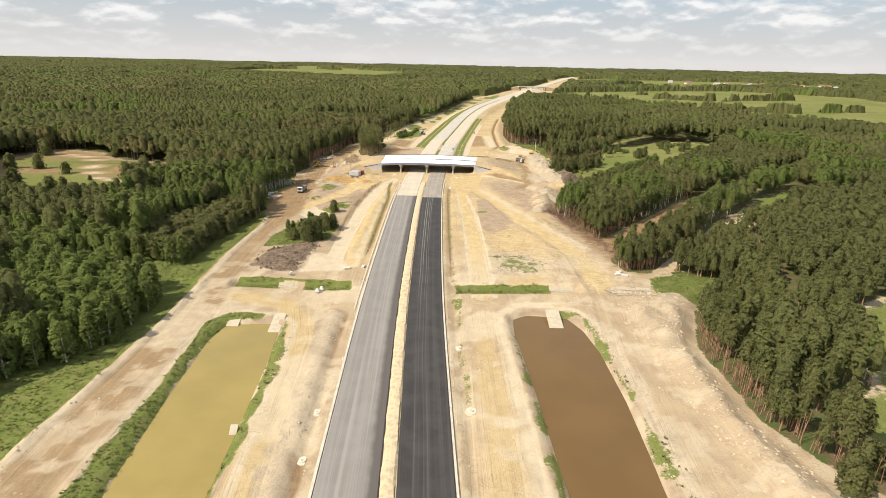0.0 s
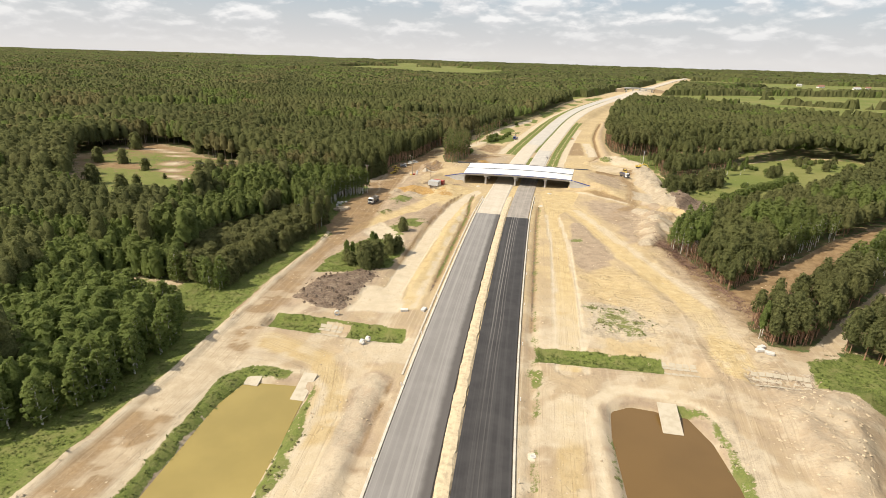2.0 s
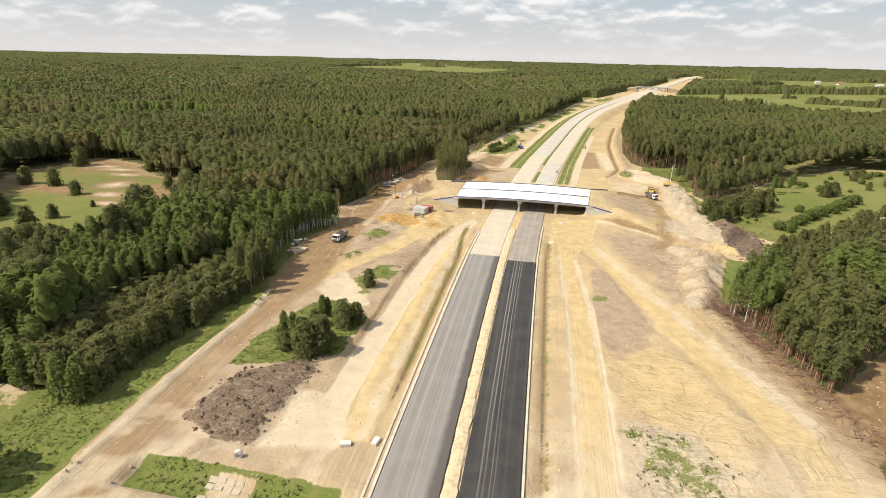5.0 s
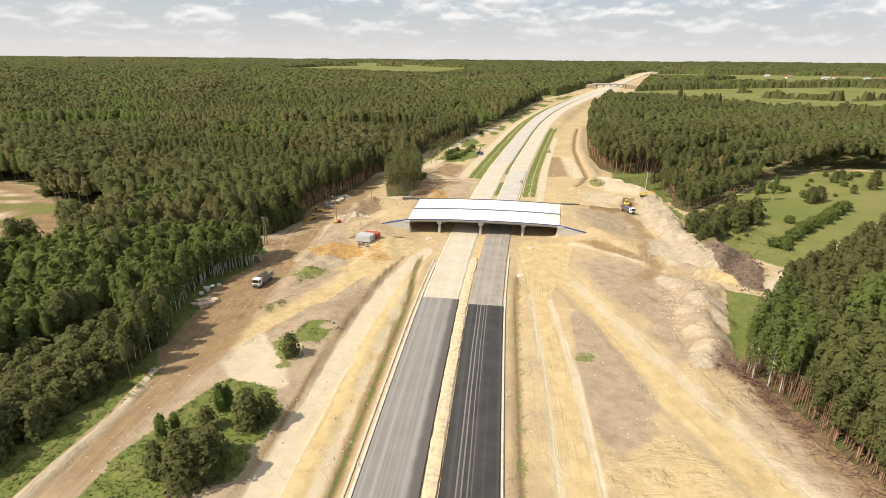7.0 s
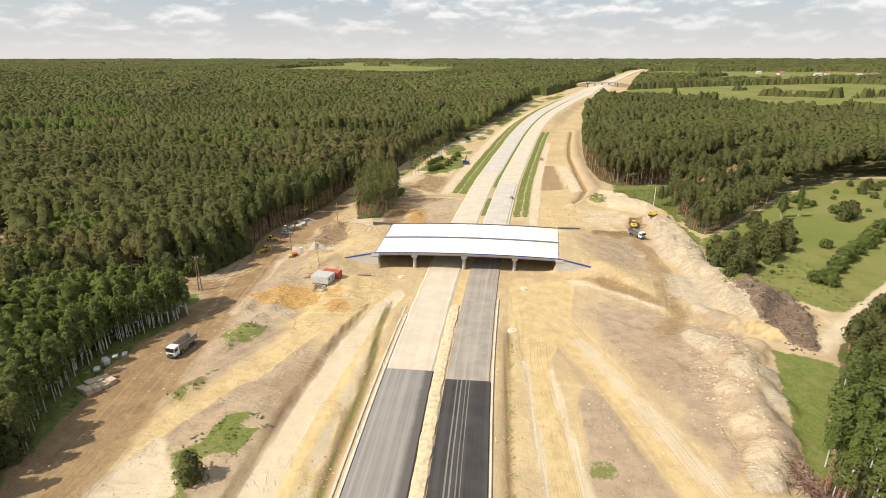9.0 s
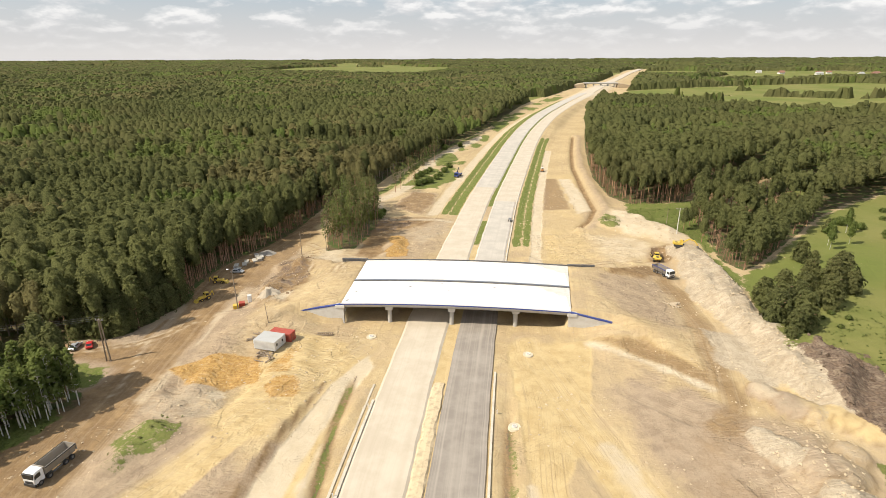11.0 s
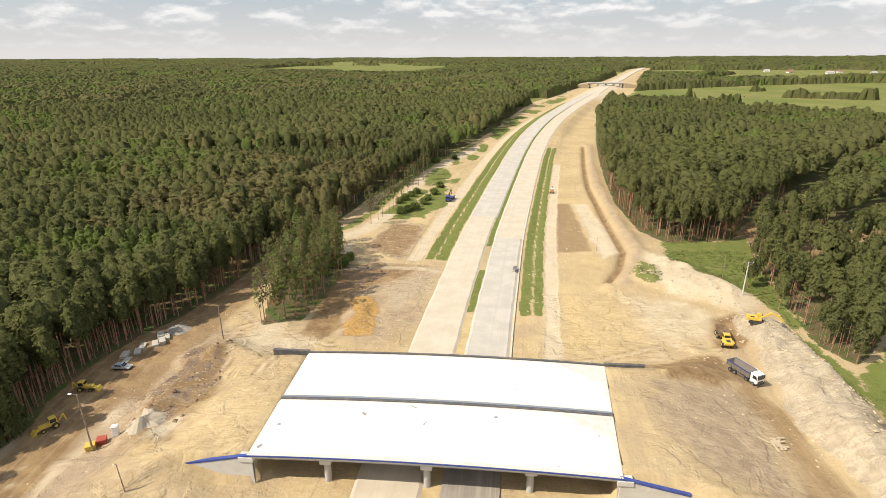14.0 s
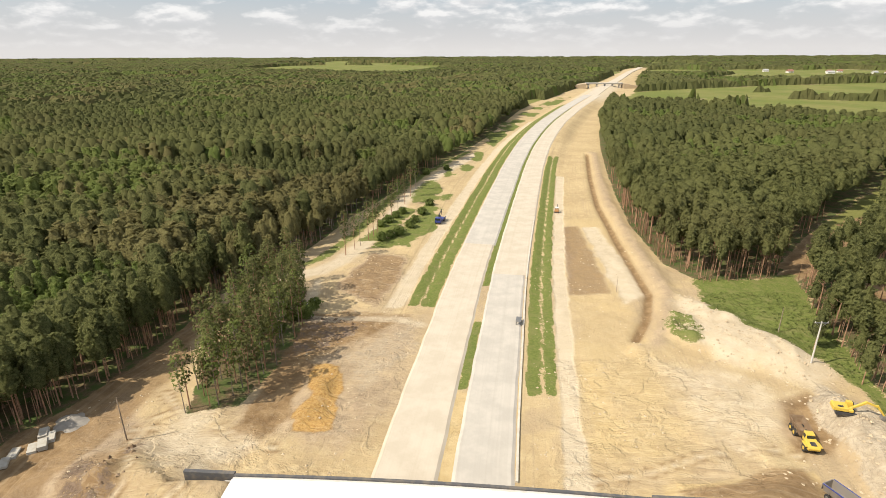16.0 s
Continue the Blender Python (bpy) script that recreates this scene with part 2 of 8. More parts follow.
# tipped loads of sand and soil beside the eastern haul lane: x, y, radius
LOADS_E = ((57, 311, 4.0), (61, 306.5, 3.6), (66, 305.5, 3.8), (61.5, 297, 4.2), (62.5, 290.5, 4.0), (57.5, 285.5, 3.6), (66, 297, 3.4), (55, 289, 3.0), (54, 277, 3.6), (53.4, 267.7, 3.8), (58, 281, 3.4), (59, 275, 3.6), (56, 314.5, 3.0), (66, 326, 3.8), (69.5, 323.5, 3.4), (74, 322, 3.8), (77, 318.5, 3.4), (63, 330, 3.2), (64, 285, 3.4), (57, 271, 3.2), (70, 311, 3.0), (51, 263, 3.2))
DUG = (([(-72, 310), (-70, 350), (-54, 356), (-44, 354), (-34, 346), (-40, 320), (-54, 310)], 0.9), ([(-70, 358), (-71, 402), (-60, 406), (-52, 398), (-54, 358)], 1.3), ([(-60, 404), (-56, 424), (-42, 412), (-24, 404), (-40, 398)], 0.5), ([(24, 398), (26, 440), (44, 442), (58, 424), (56, 404), (40, 398)], 0.5), ([(-40, 404), (-34, 456), (-18, 456), (-14, 404)], 0.5), ([(-48, 478), (-40, 508), (-28, 505), (-29, 468)], 0.4))


def road_rise(y):
    """The northern stretch climbs on to a low embankment."""
    return 4.0 * smooth(np.asarray(y, float), 600, 860)


def ground_z(x, y):
    x, y = np.asarray(x, float), np.asarray(y, float)
    d = road_d(x, y)
    core = smooth(np.abs(d), 15.5, 19)
    near = 1 - smooth(np.hypot(x, y - 250), 420, 700)
    z = core * near * (0.9 * (fbm(x / 22, y / 22, 1) - 0.45) + 0.55 * (fbm(x / 4.2, y / 4.2, 2, 4) - 0.5) + 0.25 * (fbm(x / 1.3, y / 1.3, 3, 2) - 0.5))
    z = z + smooth(np.abs(d), 25, 60) * 0.8 - 0.12
    # shallow drains beside the road
    south = smooth(y, 20, 60) * (1 - smooth(y, 322, 336))
    z = z - south * 0.9 * np.exp(-((d + 16.6 + 3.2 * smooth(y, 285, 325)) / 1.2) ** 2) * smooth(y, 175, 215)
    z = z - south * 0.7 * np.exp(-((d - 15.8) / 1.1) ** 2)
    north = smooth(y, 470, 480)
    z = z - north * near * 0.5 * (np.exp(-((d + 18) / 1.2) ** 2) + np.exp(-((d - 17) / 1.2) ** 2))
    # ponds
    for pond in (POND_W, POND_E):
        p = poly_dist(x, y, pond)
        z = np.where(p > -7, z * (1 - smooth(p, -7, -3)) + smooth(p, -7, -3) * 0.0, z)
        z = np.where(p > -3.6, np.minimum(z, 0.2 - 3.1 * smooth(p, -3.6, 2.5)), z)
    # ditches across
    for x0, x1, y0 in ((-68, -27, 168), (8, 50, 167)):
        e = np.minimum(np.minimum(x - x0, x1 - x) / 1.4, (3.6 - np.abs(y - y0)) / 1.5)
        z = z - 1.7 * smooth(e, -0.6, 1.2)
    e = np.minimum(np.minimum(x + 96, -78 - x) / 1.4, (2.6 - np.abs(y - 167)) / 1.5)
    z = z - 1.3 * smooth(e, -0.4, 1.2)
    e = np.minimum(np.minimum(x - 58, 76 - x) / 1.4, (3.0 - np.abs(y - 165)) / 1.5)
    z = z - 1.2 * smooth(e, -0.4, 1.2)
    # curved drain beside the northern sand strip
    side, _ = line_coords(x, y, [(42, 450), (48, 462), (53, 478), (53.5, 506), (57, 578), (64, 635), (76, 713)])
    z = z - 1.2 * np.exp(-(side / 1.5) ** 2) * near
    z = z + 1.3 * np.exp(-((side - 5.5) / 3) ** 2) * near * (0.5 + fbm(x / 5, y / 5, 23, 3))
    # a groove with a low spoil ridge beside the southern kerb
    groove = smooth(y, 45, 65) * (1 - smooth(y, 140, 155))
    z = z - groove * 0.6 * np.exp(-((d + 16.9) / 0.8) ** 2) + groove * 0.75 * np.exp(-((d + 20.0) / 1.8) ** 2) * (0.3 + 1.2 * vnoise(x / 3.5, y / 3.5, 45))
    # low scarp west of the service road, and the ochre bank east of it
    side, along = line_coords(x, y, SCARP_W)
    on = smooth(y, 190, 214) * (1 - smooth(y, 316, 334)) * (np.abs(side) < 22)
    z = z + on * 0.9 * (1 - smooth(side, -0.7, 0.5)) * (1 - smooth(-side, 6, 18)) * (0.6 + 0.8 * vnoise(along / 9, along * 0, 5))
    z = z + on * 0.6 * np.exp(-((side - 10.0) / 1.6) ** 2) * (0.5 + vnoise(x / 3, y / 3, 6))
    # a low bank of pushed-up sand beside the haul road
    side, along = line_coords(x, y, BERM_W)
    z = z + 1.0 * np.exp(-(side / 0.95) ** 2) * (0.45 + 0.9 * vnoise(along / 5, along * 0, 15)) * (np.abs(side) < 6)
    # heaps and spoil
    lump = 0.55 + 0.9 * fbm(x / 6, y / 6, 7, 4)
    for shape, high, soft in ((MOUND_E, 2.6, 7), (HEAP_E, 3.6, 5), (SPOIL_W, 2.4, 4), (SPOIL_W2, 2.2, 3.5), (SAND_NE, 2.2, 8), (TURF_NE, 1.5, 3), (HEAP_ORANGE, 1.3, 3), (HEAPS_E, 1.5, 6), (MUD_W, 0.9, 3), (MUD_E, 0.9, 2)):
        p = poly_dist(x, y, shape)
        z = z + high * smooth(p, -0.8, soft) * lump * (1 + 0.35 * (vnoise(x / 2.3, y / 2.3, 9) - 0.5))
    for shape in RIDGES_W:
        z = z + 1.1 * smooth(poly_dist(x, y, shape), -0.8, 2.0) * (0.4 + 1.2 * vnoise(x / 2.4, y / 2.4, 19))
    pile = np.zeros(x.shape)
    for cx, cy, r in LOADS_E:
        q = np.hypot(x - cx, (y - cy) * 0.85) / r * (1 + 0.35 * (vnoise(x / 2.5, y / 2.5, 27) - 0.5))
        pile = np.maximum(pile, (1.2 + 0.18 * r) * np.sqrt(np.clip(1 - q ** 2, 0, 1)))
    z = z + pile
    for shape, high in DUG:
        p = smooth(poly_dist(x, y, shape), -1, 5)
        z = z + high * p * (1.5 * np.abs(fbm(x / 9, y / 6, 61, 3) - 0.5) * 2 + 0.7 * (fbm(x / 2.6, y / 2.2, 62, 2) - 0.5))
    # a dug pit of ochre sand, and the lowered bank beside the service road
    p = poly_dist(x, y, PIT_W)
    z = z - 1.3 * smooth(p, -1.0, 4) * (0.4 + 1.1 * vnoise(x / 4, y / 4, 11))
    # fill behind both abutments, held by the wing walls
    for edge, sign, ym in ((-38.0, -1.0, 374.8), (26.7, 1.0, 374.0)):
        lean = 0.0 if sign < 0 else 0.1 * (y - 374)
        out = (x - edge - lean) * sign
        across = np.abs(y - ym)
        hold = 16.6 + np.maximum(out - 12.5, 0) * 0.5
        top = 5.6 * (1 - smooth(out, 1, 40)) * (out > -0.4)
        fill = top * (1 - smooth(across, hold - 0.3, hold + 0.4 + np.maximum(out - 11, 0) * 0.9))
        front = (0.1 + 2.6 * smooth(out, 3, 13)) * smooth(out, -8, -1) * (1 - smooth(out, 20, 44)) * (1 - smooth(across, 18, 30))
        z = z + front * (across > 16.2) + 0.9 * smooth(out, -6, 0) * (across <= 16.2) * (out <= -0.4)
        z = np.where(fill > 0.3, np.maximum(z, z * 0.4 + fill), z)
    # flat bed below the carriageways
    bed = 1 - smooth(np.abs(d), 13.6, 15.2)
    z = z * (1 - bed) - 0.12 * bed
    return z + road_rise(y) * (1 - smooth(np.abs(d), 14.5, 27))


def place(x, y):
    return float(ground_z(np.array([x]), np.array([y]))[0])


# ---- materials ----


class Mat:
    """A node material with a Principled surface, and short ways to add nodes."""

    def __init__(self, name, rough=0.8, metal=0.0, spec=0.3):
        self.m = bpy.data.materials.new(name)
        self.m.use_nodes = True
        self.t = self.m.node_tree
        self.p = self.t.nodes["Principled BSDF"]
        self.p.inputs["Roughness"].default_value = rough
        self.p.inputs["Metallic"].default_value = metal
        self.p.inputs["Specular IOR Level"].default_value = spec
        self.out = self.t.nodes["Material Output"]
        self.geo = node(self.t, "ShaderNodeNewGeometry")
        self.pos = self.geo.outputs["Position"]

    def link(self, a, b):
        self.t.links.new(a, b)

    def scaled(self, source, v):
        n = node(self.t, "ShaderNodeVectorMath", operation="MULTIPLY")
        n.inputs[1].default_value = v
        self.link(source, n.inputs[0])
        return n.outputs[0]

    def noise(self, scale, detail=4.0, rough=0.55, source=None, stretch=None, warp=0.0):
        n = node(self.t, "ShaderNodeTexNoise", _Scale=scale, _Detail=detail, _Roughness=rough, _Distortion=warp)
        src = source or self.pos
        if stretch:
            src = self.scaled(src, stretch)
        self.link(src, n.inputs["Vector"])
        return n.outputs["Fac"]

    def ramp(self, fac, a, b, lo=0.0, hi=1.0):
        n = node(self.t, "ShaderNodeMapRange", interpolation_type="SMOOTHSTEP")
        for key, v in (("From Min", a), ("From Max", b), ("To Min", lo), ("To Max", hi)):
            n.inputs[key].default_value = v
        self.link(fac, n.inputs["Value"])
        return n.outputs[0]

    def math(self, op, a, b):
        n = node(self.t, "ShaderNodeMath", operation=op)
        for i, v in enumerate((a, b)):
            if isinstance(v, (int, float)):
                n.inputs[i].default_value = v
            else:
                self.link(v, n.inputs[i])
        return n.outputs[0]

    def mix(self, fac, a, b, blend="MIX"):
        n = node(self.t, "ShaderNodeMix", data_type="RGBA", blend_type=blend)
        for key, v in (("Factor", fac), ("A", a), ("B", b)):
            if isinstance(v, (int, float)):
                n.inputs[key].default_value = v
            elif isinstance(v, tuple):
                n.inputs[key].default_value = (*v, 1)
            else:
                self.link(v, n.inputs[key])
        return n.outputs["Result"]

    def attr(self, name):
        n = node(self.t, "ShaderNodeAttribute", attribute_name=name)
        s = node(self.t, "ShaderNodeSeparateColor")
        self.link(n.outputs["Color"], s.inputs[0])
        return s.outputs[0], s.outputs[1], s.outputs[2], n.outputs["Alpha"], n.outputs["Vector"]

    def colour(self, c):
        if isinstance(c, tuple):
            self.p.inputs["Base Color"].default_value = (*c, 1)
        else:
            self.link(c, self.p.inputs["Base Color"])
        return self

    def bump(self, height, strength=0.4, distance=0.1):
        n = node(self.t, "ShaderNodeBump", _Strength=strength, _Distance=distance)
        self.link(height, n.inputs["Height"])
        self.link(n.outputs[0], self.p.inputs["Normal"])
        return self


def plain(name, colour, rough=0.6, metal=0.0, wear=0.25, scale=1.5, spec=0.4):
    """A painted, cast or rolled surface with dirt at two scales."""
    m = Mat(name, rough, metal, spec)
    big, fine = m.noise(scale, 4), m.noise(scale * 9, 3)
    dirty = tuple(c * (1 - wear) + d * wear for c, d in zip(colour, (0.30, 0.24, 0.16)))
    c = m.mix(m.ramp(big, 0.42, 0.68), colour, dirty)
    c = m.mix(m.ramp(fine, 0.5, 0.75, 0, 0.35), c, dirty)
    m.colour(c).bump(fine, 0.15, 0.02)
    return m.m


def leaf_material(name, colours, dry, through=0.25, gaps=0.47):
    """Foliage: every tree has a tint of its own; clumps vary and, in crowns, are painted lighter upwards as if lit;
    clumps are sprays with gaps.
    """
    m = Mat(name, 0.9, 0, 0.04)
    tint, clump_light, spray = m.attr("tint")[:3]
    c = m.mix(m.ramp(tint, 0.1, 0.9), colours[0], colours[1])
    c = m.mix(m.ramp(clump_light, 0.15, 1.0, 0, 0.75), c, colours[2])
    big = m.noise(0.011, 3)
    c = m.mix(m.ramp(big, 0.45, 0.7, 0, 0.45), c, dry)
    twig = m.noise(2.3, 3, 0.65)
    c = m.mix(m.ramp(twig, 0.36, 0.64), m.mix(0.25, c, (0.03, 0.036, 0.014)), m.mix(0.25, c, (0.34, 0.35, 0.14)))
    m.colour(c)
    tr = node(m.t, "ShaderNodeBsdfTranslucent")
    m.link(c, tr.inputs["Color"])
    add = node(m.t, "ShaderNodeMixShader", _Fac=through)
    m.link(m.p.outputs[0], add.inputs[1])
    m.link(tr.outputs[0], add.inputs[2])
    clear = node(m.t, "ShaderNodeBsdfTransparent")
    cover = node(m.t, "ShaderNodeMixShader")
    m.link(m.math("MULTIPLY", spray, m.ramp(m.noise(1.7, 3, 0.6), gaps, gaps - 0.03)), cover.inputs[0])
    m.link(add.outputs[0], cover.inputs[1])
    m.link(clear.outputs[0], cover.inputs[2])
    m.link(cover.outputs[0], m.out.inputs["Surface"])
    return m.m


def bark_material(name, low, high, patch=None):
    m = Mat(name, 0.9, 0, 0.2)
    c = m.mix(m.ramp(m.noise(3, 3, stretch=(1, 1, 0.25)), 0.35, 0.65), low, high)
    if patch:
        c = m.mix(m.ramp(m.noise(2.2, 4, stretch=(1, 1, 2.4)), 0.58, 0.64), c, patch)
    m.colour(c).bump(m.noise(9, 3), 0.4, 0.03)
    return m.m


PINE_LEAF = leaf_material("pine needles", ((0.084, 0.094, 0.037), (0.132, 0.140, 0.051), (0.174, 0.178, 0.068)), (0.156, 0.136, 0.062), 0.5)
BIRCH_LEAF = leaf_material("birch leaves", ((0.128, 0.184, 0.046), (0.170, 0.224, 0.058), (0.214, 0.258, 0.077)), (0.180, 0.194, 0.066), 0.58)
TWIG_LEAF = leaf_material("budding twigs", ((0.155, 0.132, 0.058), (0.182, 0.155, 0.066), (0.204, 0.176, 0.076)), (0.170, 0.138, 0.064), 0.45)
PINE_BARK = bark_material("pine bark", (0.25, 0.145, 0.090), (0.40, 0.245, 0.155))
BIRCH_BARK = bark_material("birch bark", (0.46, 0.44, 0.38), (0.62, 0.60, 0.54), (0.08, 0.07, 0.06))
GREY_BARK = bark_material("grey bark", (0.16, 0.13, 0.10), (0.24, 0.20, 0.16))


def ground_material():
    m = Mat("site ground", 0.95, 0, 0.12)
    grass, ochre, brown, mud, _ = m.attr("zone_a")
    pale, wood, rubble, field, _ = m.attr("zone_b")
    tan, rust, crack, comb, _ = m.attr("zone_c")
    side, along, lane, wet, lane_v = m.attr("lane")
    big, mid, fine, grit = m.noise(0.045, 5, 0.6), m.noise(0.28, 6, 0.62), m.noise(1.7, 5, 0.62), m.noise(7.0, 3, 0.6)
    break_up = m.math("ADD", m.math("MULTIPLY", m.math("SUBTRACT", mid, 0.5), 1.8), m.math("MULTIPLY", m.math("SUBTRACT", fine, 0.5), 1.4))

    def edge(zone, lo=0.42, hi=0.62, keep=1.0):
        return m.ramp(m.math("ADD", zone, m.math("MULTIPLY", break_up, m.math("MULTIPLY", zone, keep))), lo, hi)

    def soft(zone, keep=0.55):
        return edge(zone, 0.04, 0.74, keep)

    sand = m.mix(m.ramp(big, 0.36, 0.64), (0.490, 0.380, 0.222), (0.420, 0.320, 0.184))
    sand = m.mix(m.ramp(mid, 0.47, 0.66, 0, 0.55), sand, (0.545, 0.438, 0.262))
    sand = m.mix(m.ramp(fine, 0.55, 0.72, 0, 0.22), sand, (0.270, 0.200, 0.122))
    # raked and driven over, along the road
    rake = m.noise(1.0, 5, 0.65, source=m.scaled(lane_v, (1.3, 0.02, 0.0)))
    sand = m.mix(m.ramp(rake, 0.50, 0.68, 0, 0.45), sand, (0.355, 0.270, 0.175))
    beige = m.mix(m.ramp(big, 0.38, 0.62), (0.440, 0.345, 0.225), (0.368, 0.282, 0.184))
    beige = m.mix(m.ramp(mid, 0.48, 0.66, 0, 0.5), beige, (0.360, 0.275, 0.195))
    beige = m.mix(m.ramp(rake, 0.50, 0.66, 0, 0.34), beige, (0.585, 0.490, 0.365))
    sand = m.mix(soft(wet, 0.7), sand, beige)
    tan_c = m.mix(m.ramp(mid, 0.38, 0.64), (0.375, 0.292, 0.210), (0.308, 0.236, 0.168))
    tan_c = m.mix(m.ramp(fine, 0.50, 0.72, 0, 0.3), tan_c, (0.235, 0.168, 0.100))
    c = m.mix(soft(tan), sand, tan_c)
    ochre_c = m.mix(m.ramp(mid, 0.36, 0.66), (0.525, 0.408, 0.225), (0.455, 0.342, 0.176))
    ochre_c = m.mix(m.ramp(fine, 0.52, 0.75, 0, 0.35), ochre_c, (0.58, 0.47, 0.29))
    c = m.mix(soft(ochre), c, ochre_c)
    brown_c = m.mix(m.ramp(mid, 0.36, 0.66), (0.200, 0.128, 0.066), (0.300, 0.206, 0.112))
    c = m.mix(soft(brown), c, brown_c)
    pale_c = m.mix(m.ramp(mid, 0.36, 0.66), (0.500, 0.420, 0.305), (0.550, 0.468, 0.350))
    c = m.mix(soft(pale, 0.4), c, pale_c)
    # grey white slope, broken by dark fissures
    ridge = m.math("ABSOLUTE", m.math("SUBTRACT", m.noise(0.42, 5, 0.66, warp=0.8), 0.5), 0)
    crack_c = m.mix(m.ramp(mid, 0.36, 0.64), (0.475, 0.405, 0.308), (0.395, 0.330, 0.242))
    crack_c = m.mix(m.ramp(ridge, 0.040, 0.004, 0, 0.38), crack_c, (0.225, 0.180, 0.132))
    crack_c = m.mix(m.ramp(fine, 0.54, 0.70, 0, 0.4), crack_c, (0.340, 0.285, 0.215))
    c = m.mix(edge(crack, 0.30, 0.60, 0.7), c, crack_c)
    rust_c = m.mix(m.ramp(fine, 0.38, 0.66), (0.455, 0.290, 0.108), (0.340, 0.196, 0.066))
    c = m.mix(edge(rust, 0.30, 0.70, 0.8), c, rust_c)
    rub_c = m.mix(m.ramp(fine, 0.42, 0.60), (0.20, 0.155, 0.115), (0.47, 0.40, 0.31))
    c = m.mix(edge(rubble), c, rub_c)
    mud_c = m.mix(m.ramp(fine, 0.38, 0.64), (0.115, 0.082, 0.062), (0.205, 0.152, 0.116))
    c = m.mix(edge(mud), c, mud_c)
    # curving marks left by turning machines
    strokes = m.noise(0.16, 5, 0.62, warp=5.0)
    turn_on = m.math("MULTIPLY", m.ramp(strokes, 0.53, 0.63), m.ramp(m.noise(0.07, 3), 0.44, 0.62))
    c = m.mix(m.math("MULTIPLY", turn_on, 0.14), c, m.mix(0.5, c, (0.18, 0.122, 0.075)))
    strokes2 = m.noise(0.3, 4, 0.6, warp=4.0)
    turn_on2 = m.math("MULTIPLY", m.ramp(strokes2, 0.52, 0.62), m.ramp(m.noise(0.06, 3), 0.42, 0.60))
    c = m.mix(m.math("MULTIPLY", turn_on2, 0.18), c, m.mix(0.5, c, (0.66, 0.57, 0.42)))
    # thin irregular scars
    scar = m.math("ABSOLUTE", m.math("SUBTRACT", m.noise(0.10, 4, 0.55, warp=1.6), 0.5), 0)
    c = m.mix(m.math("MULTIPLY", m.ramp(scar, 0.013, 0.002), m.ramp(m.noise(0.05, 2), 0.50, 0.62, 0, 0.3)), c, m.mix(0.6, c, (0.15, 0.102, 0.062)))
    # dug and pushed ground: broken ledges and curved bucket marks
    dug = m.ramp(comb, 0.15, 0.8)
    ledge = m.noise(0.13, 5, 0.55, warp=0.5)
    fold = m.noise(1.0, 3, 0.5, source=m.scaled(m.pos, (0.30, 0.85, 0.4)), warp=1.1)
    c = m.mix(m.math("MULTIPLY", m.ramp(fold, 0.50, 0.64), m.math("MULTIPLY", dug, 0.42)), c, m.mix(0.5, c, (0.24, 0.165, 0.095)))
    c = m.mix(m.math("MULTIPLY", m.ramp(fold, 0.48, 0.36), m.math("MULTIPLY", dug, 0.30)), c, m.mix(0.5, c, (0.66, 0.55, 0.38)))
    # wheel ruts follow the tracks
    on_lane = m.ramp(lane, 0.12, 0.6)
    ruts = m.noise(1.0, 4, 0.6, source=m.scaled(lane_v, (0.9, 0.008, 0.0)))
    ruts2 = m.noise(1.0, 5, 0.68, source=m.scaled(lane_v, (3.1, 0.022, 0.0)))
    rut = m.math("MULTIPLY", m.ramp(ruts, 0.48, 0.62), on_lane)
    rut_b = m.math("MULTIPLY", m.ramp(ruts2, 0.50, 0.64), on_lane)
    c = m.mix(m.math("MULTIPLY", rut, 0.24), c, m.mix(0.5, c, (0.57, 0.485, 0.36)))
    c = m.mix(m.math("MULTIPLY", m.math("MULTIPLY", rut_b, m.ramp(m.noise(0.11, 4), 0.36, 0.58)), 0.60), c, m.mix(0.5, c, (0.19, 0.130, 0.082)))
    # greenery
    turf = m.mix(m.ramp(fine, 0.36, 0.64), (0.112, 0.142, 0.034), (0.165, 0.190, 0.054))
    turf = m.mix(m.ramp(mid, 0.45, 0.68, 0, 0.8), turf, (0.190, 0.188, 0.072))
    c = m.mix(edge(grass, 0.40, 0.60), c, turf)
    meadow = m.mix(m.ramp(m.noise(0.012, 5), 0.35, 0.65), (0.142, 0.170, 0.044), (0.205, 0.200, 0.070))
    meadow = m.mix(m.ramp(m.noise(0.09, 4), 0.45, 0.7, 0, 0.5), meadow, (0.128, 0.150, 0.040))
    c = m.mix(edge(field, 0.40, 0.60), c, meadow)
    litter = m.mix(m.ramp(fine, 0.35, 0.65), (0.115, 0.090, 0.048), (0.170, 0.122, 0.074))
    litter = m.mix(m.ramp(mid, 0.40, 0.62), litter, (0.080, 0.112, 0.034))
    c = m.mix(edge(wood, 0.40, 0.60), c, litter)
    # clods and pebbles
    c = m.mix(m.ramp(grit, 0.57, 0.70, 0, 0.22), c, m.mix(0.45, c, (0.10, 0.08, 0.05)))
    c = m.mix(1.0, c, (0.945, 0.930, 0.895), "MULTIPLY")
    m.colour(c)
    calm = m.math("SUBTRACT", 1.0, m.math("MULTIPLY", m.ramp(m.math("MAXIMUM", m.math("MAXIMUM", pale, ochre), lane), 0.2, 0.8), 0.6))
    relief = m.math("ADD", m.math("MULTIPLY", fine, 0.6), m.math("ADD", m.math("MULTIPLY", mid, 2.2), m.math("MULTIPLY", grit, 0.25)))
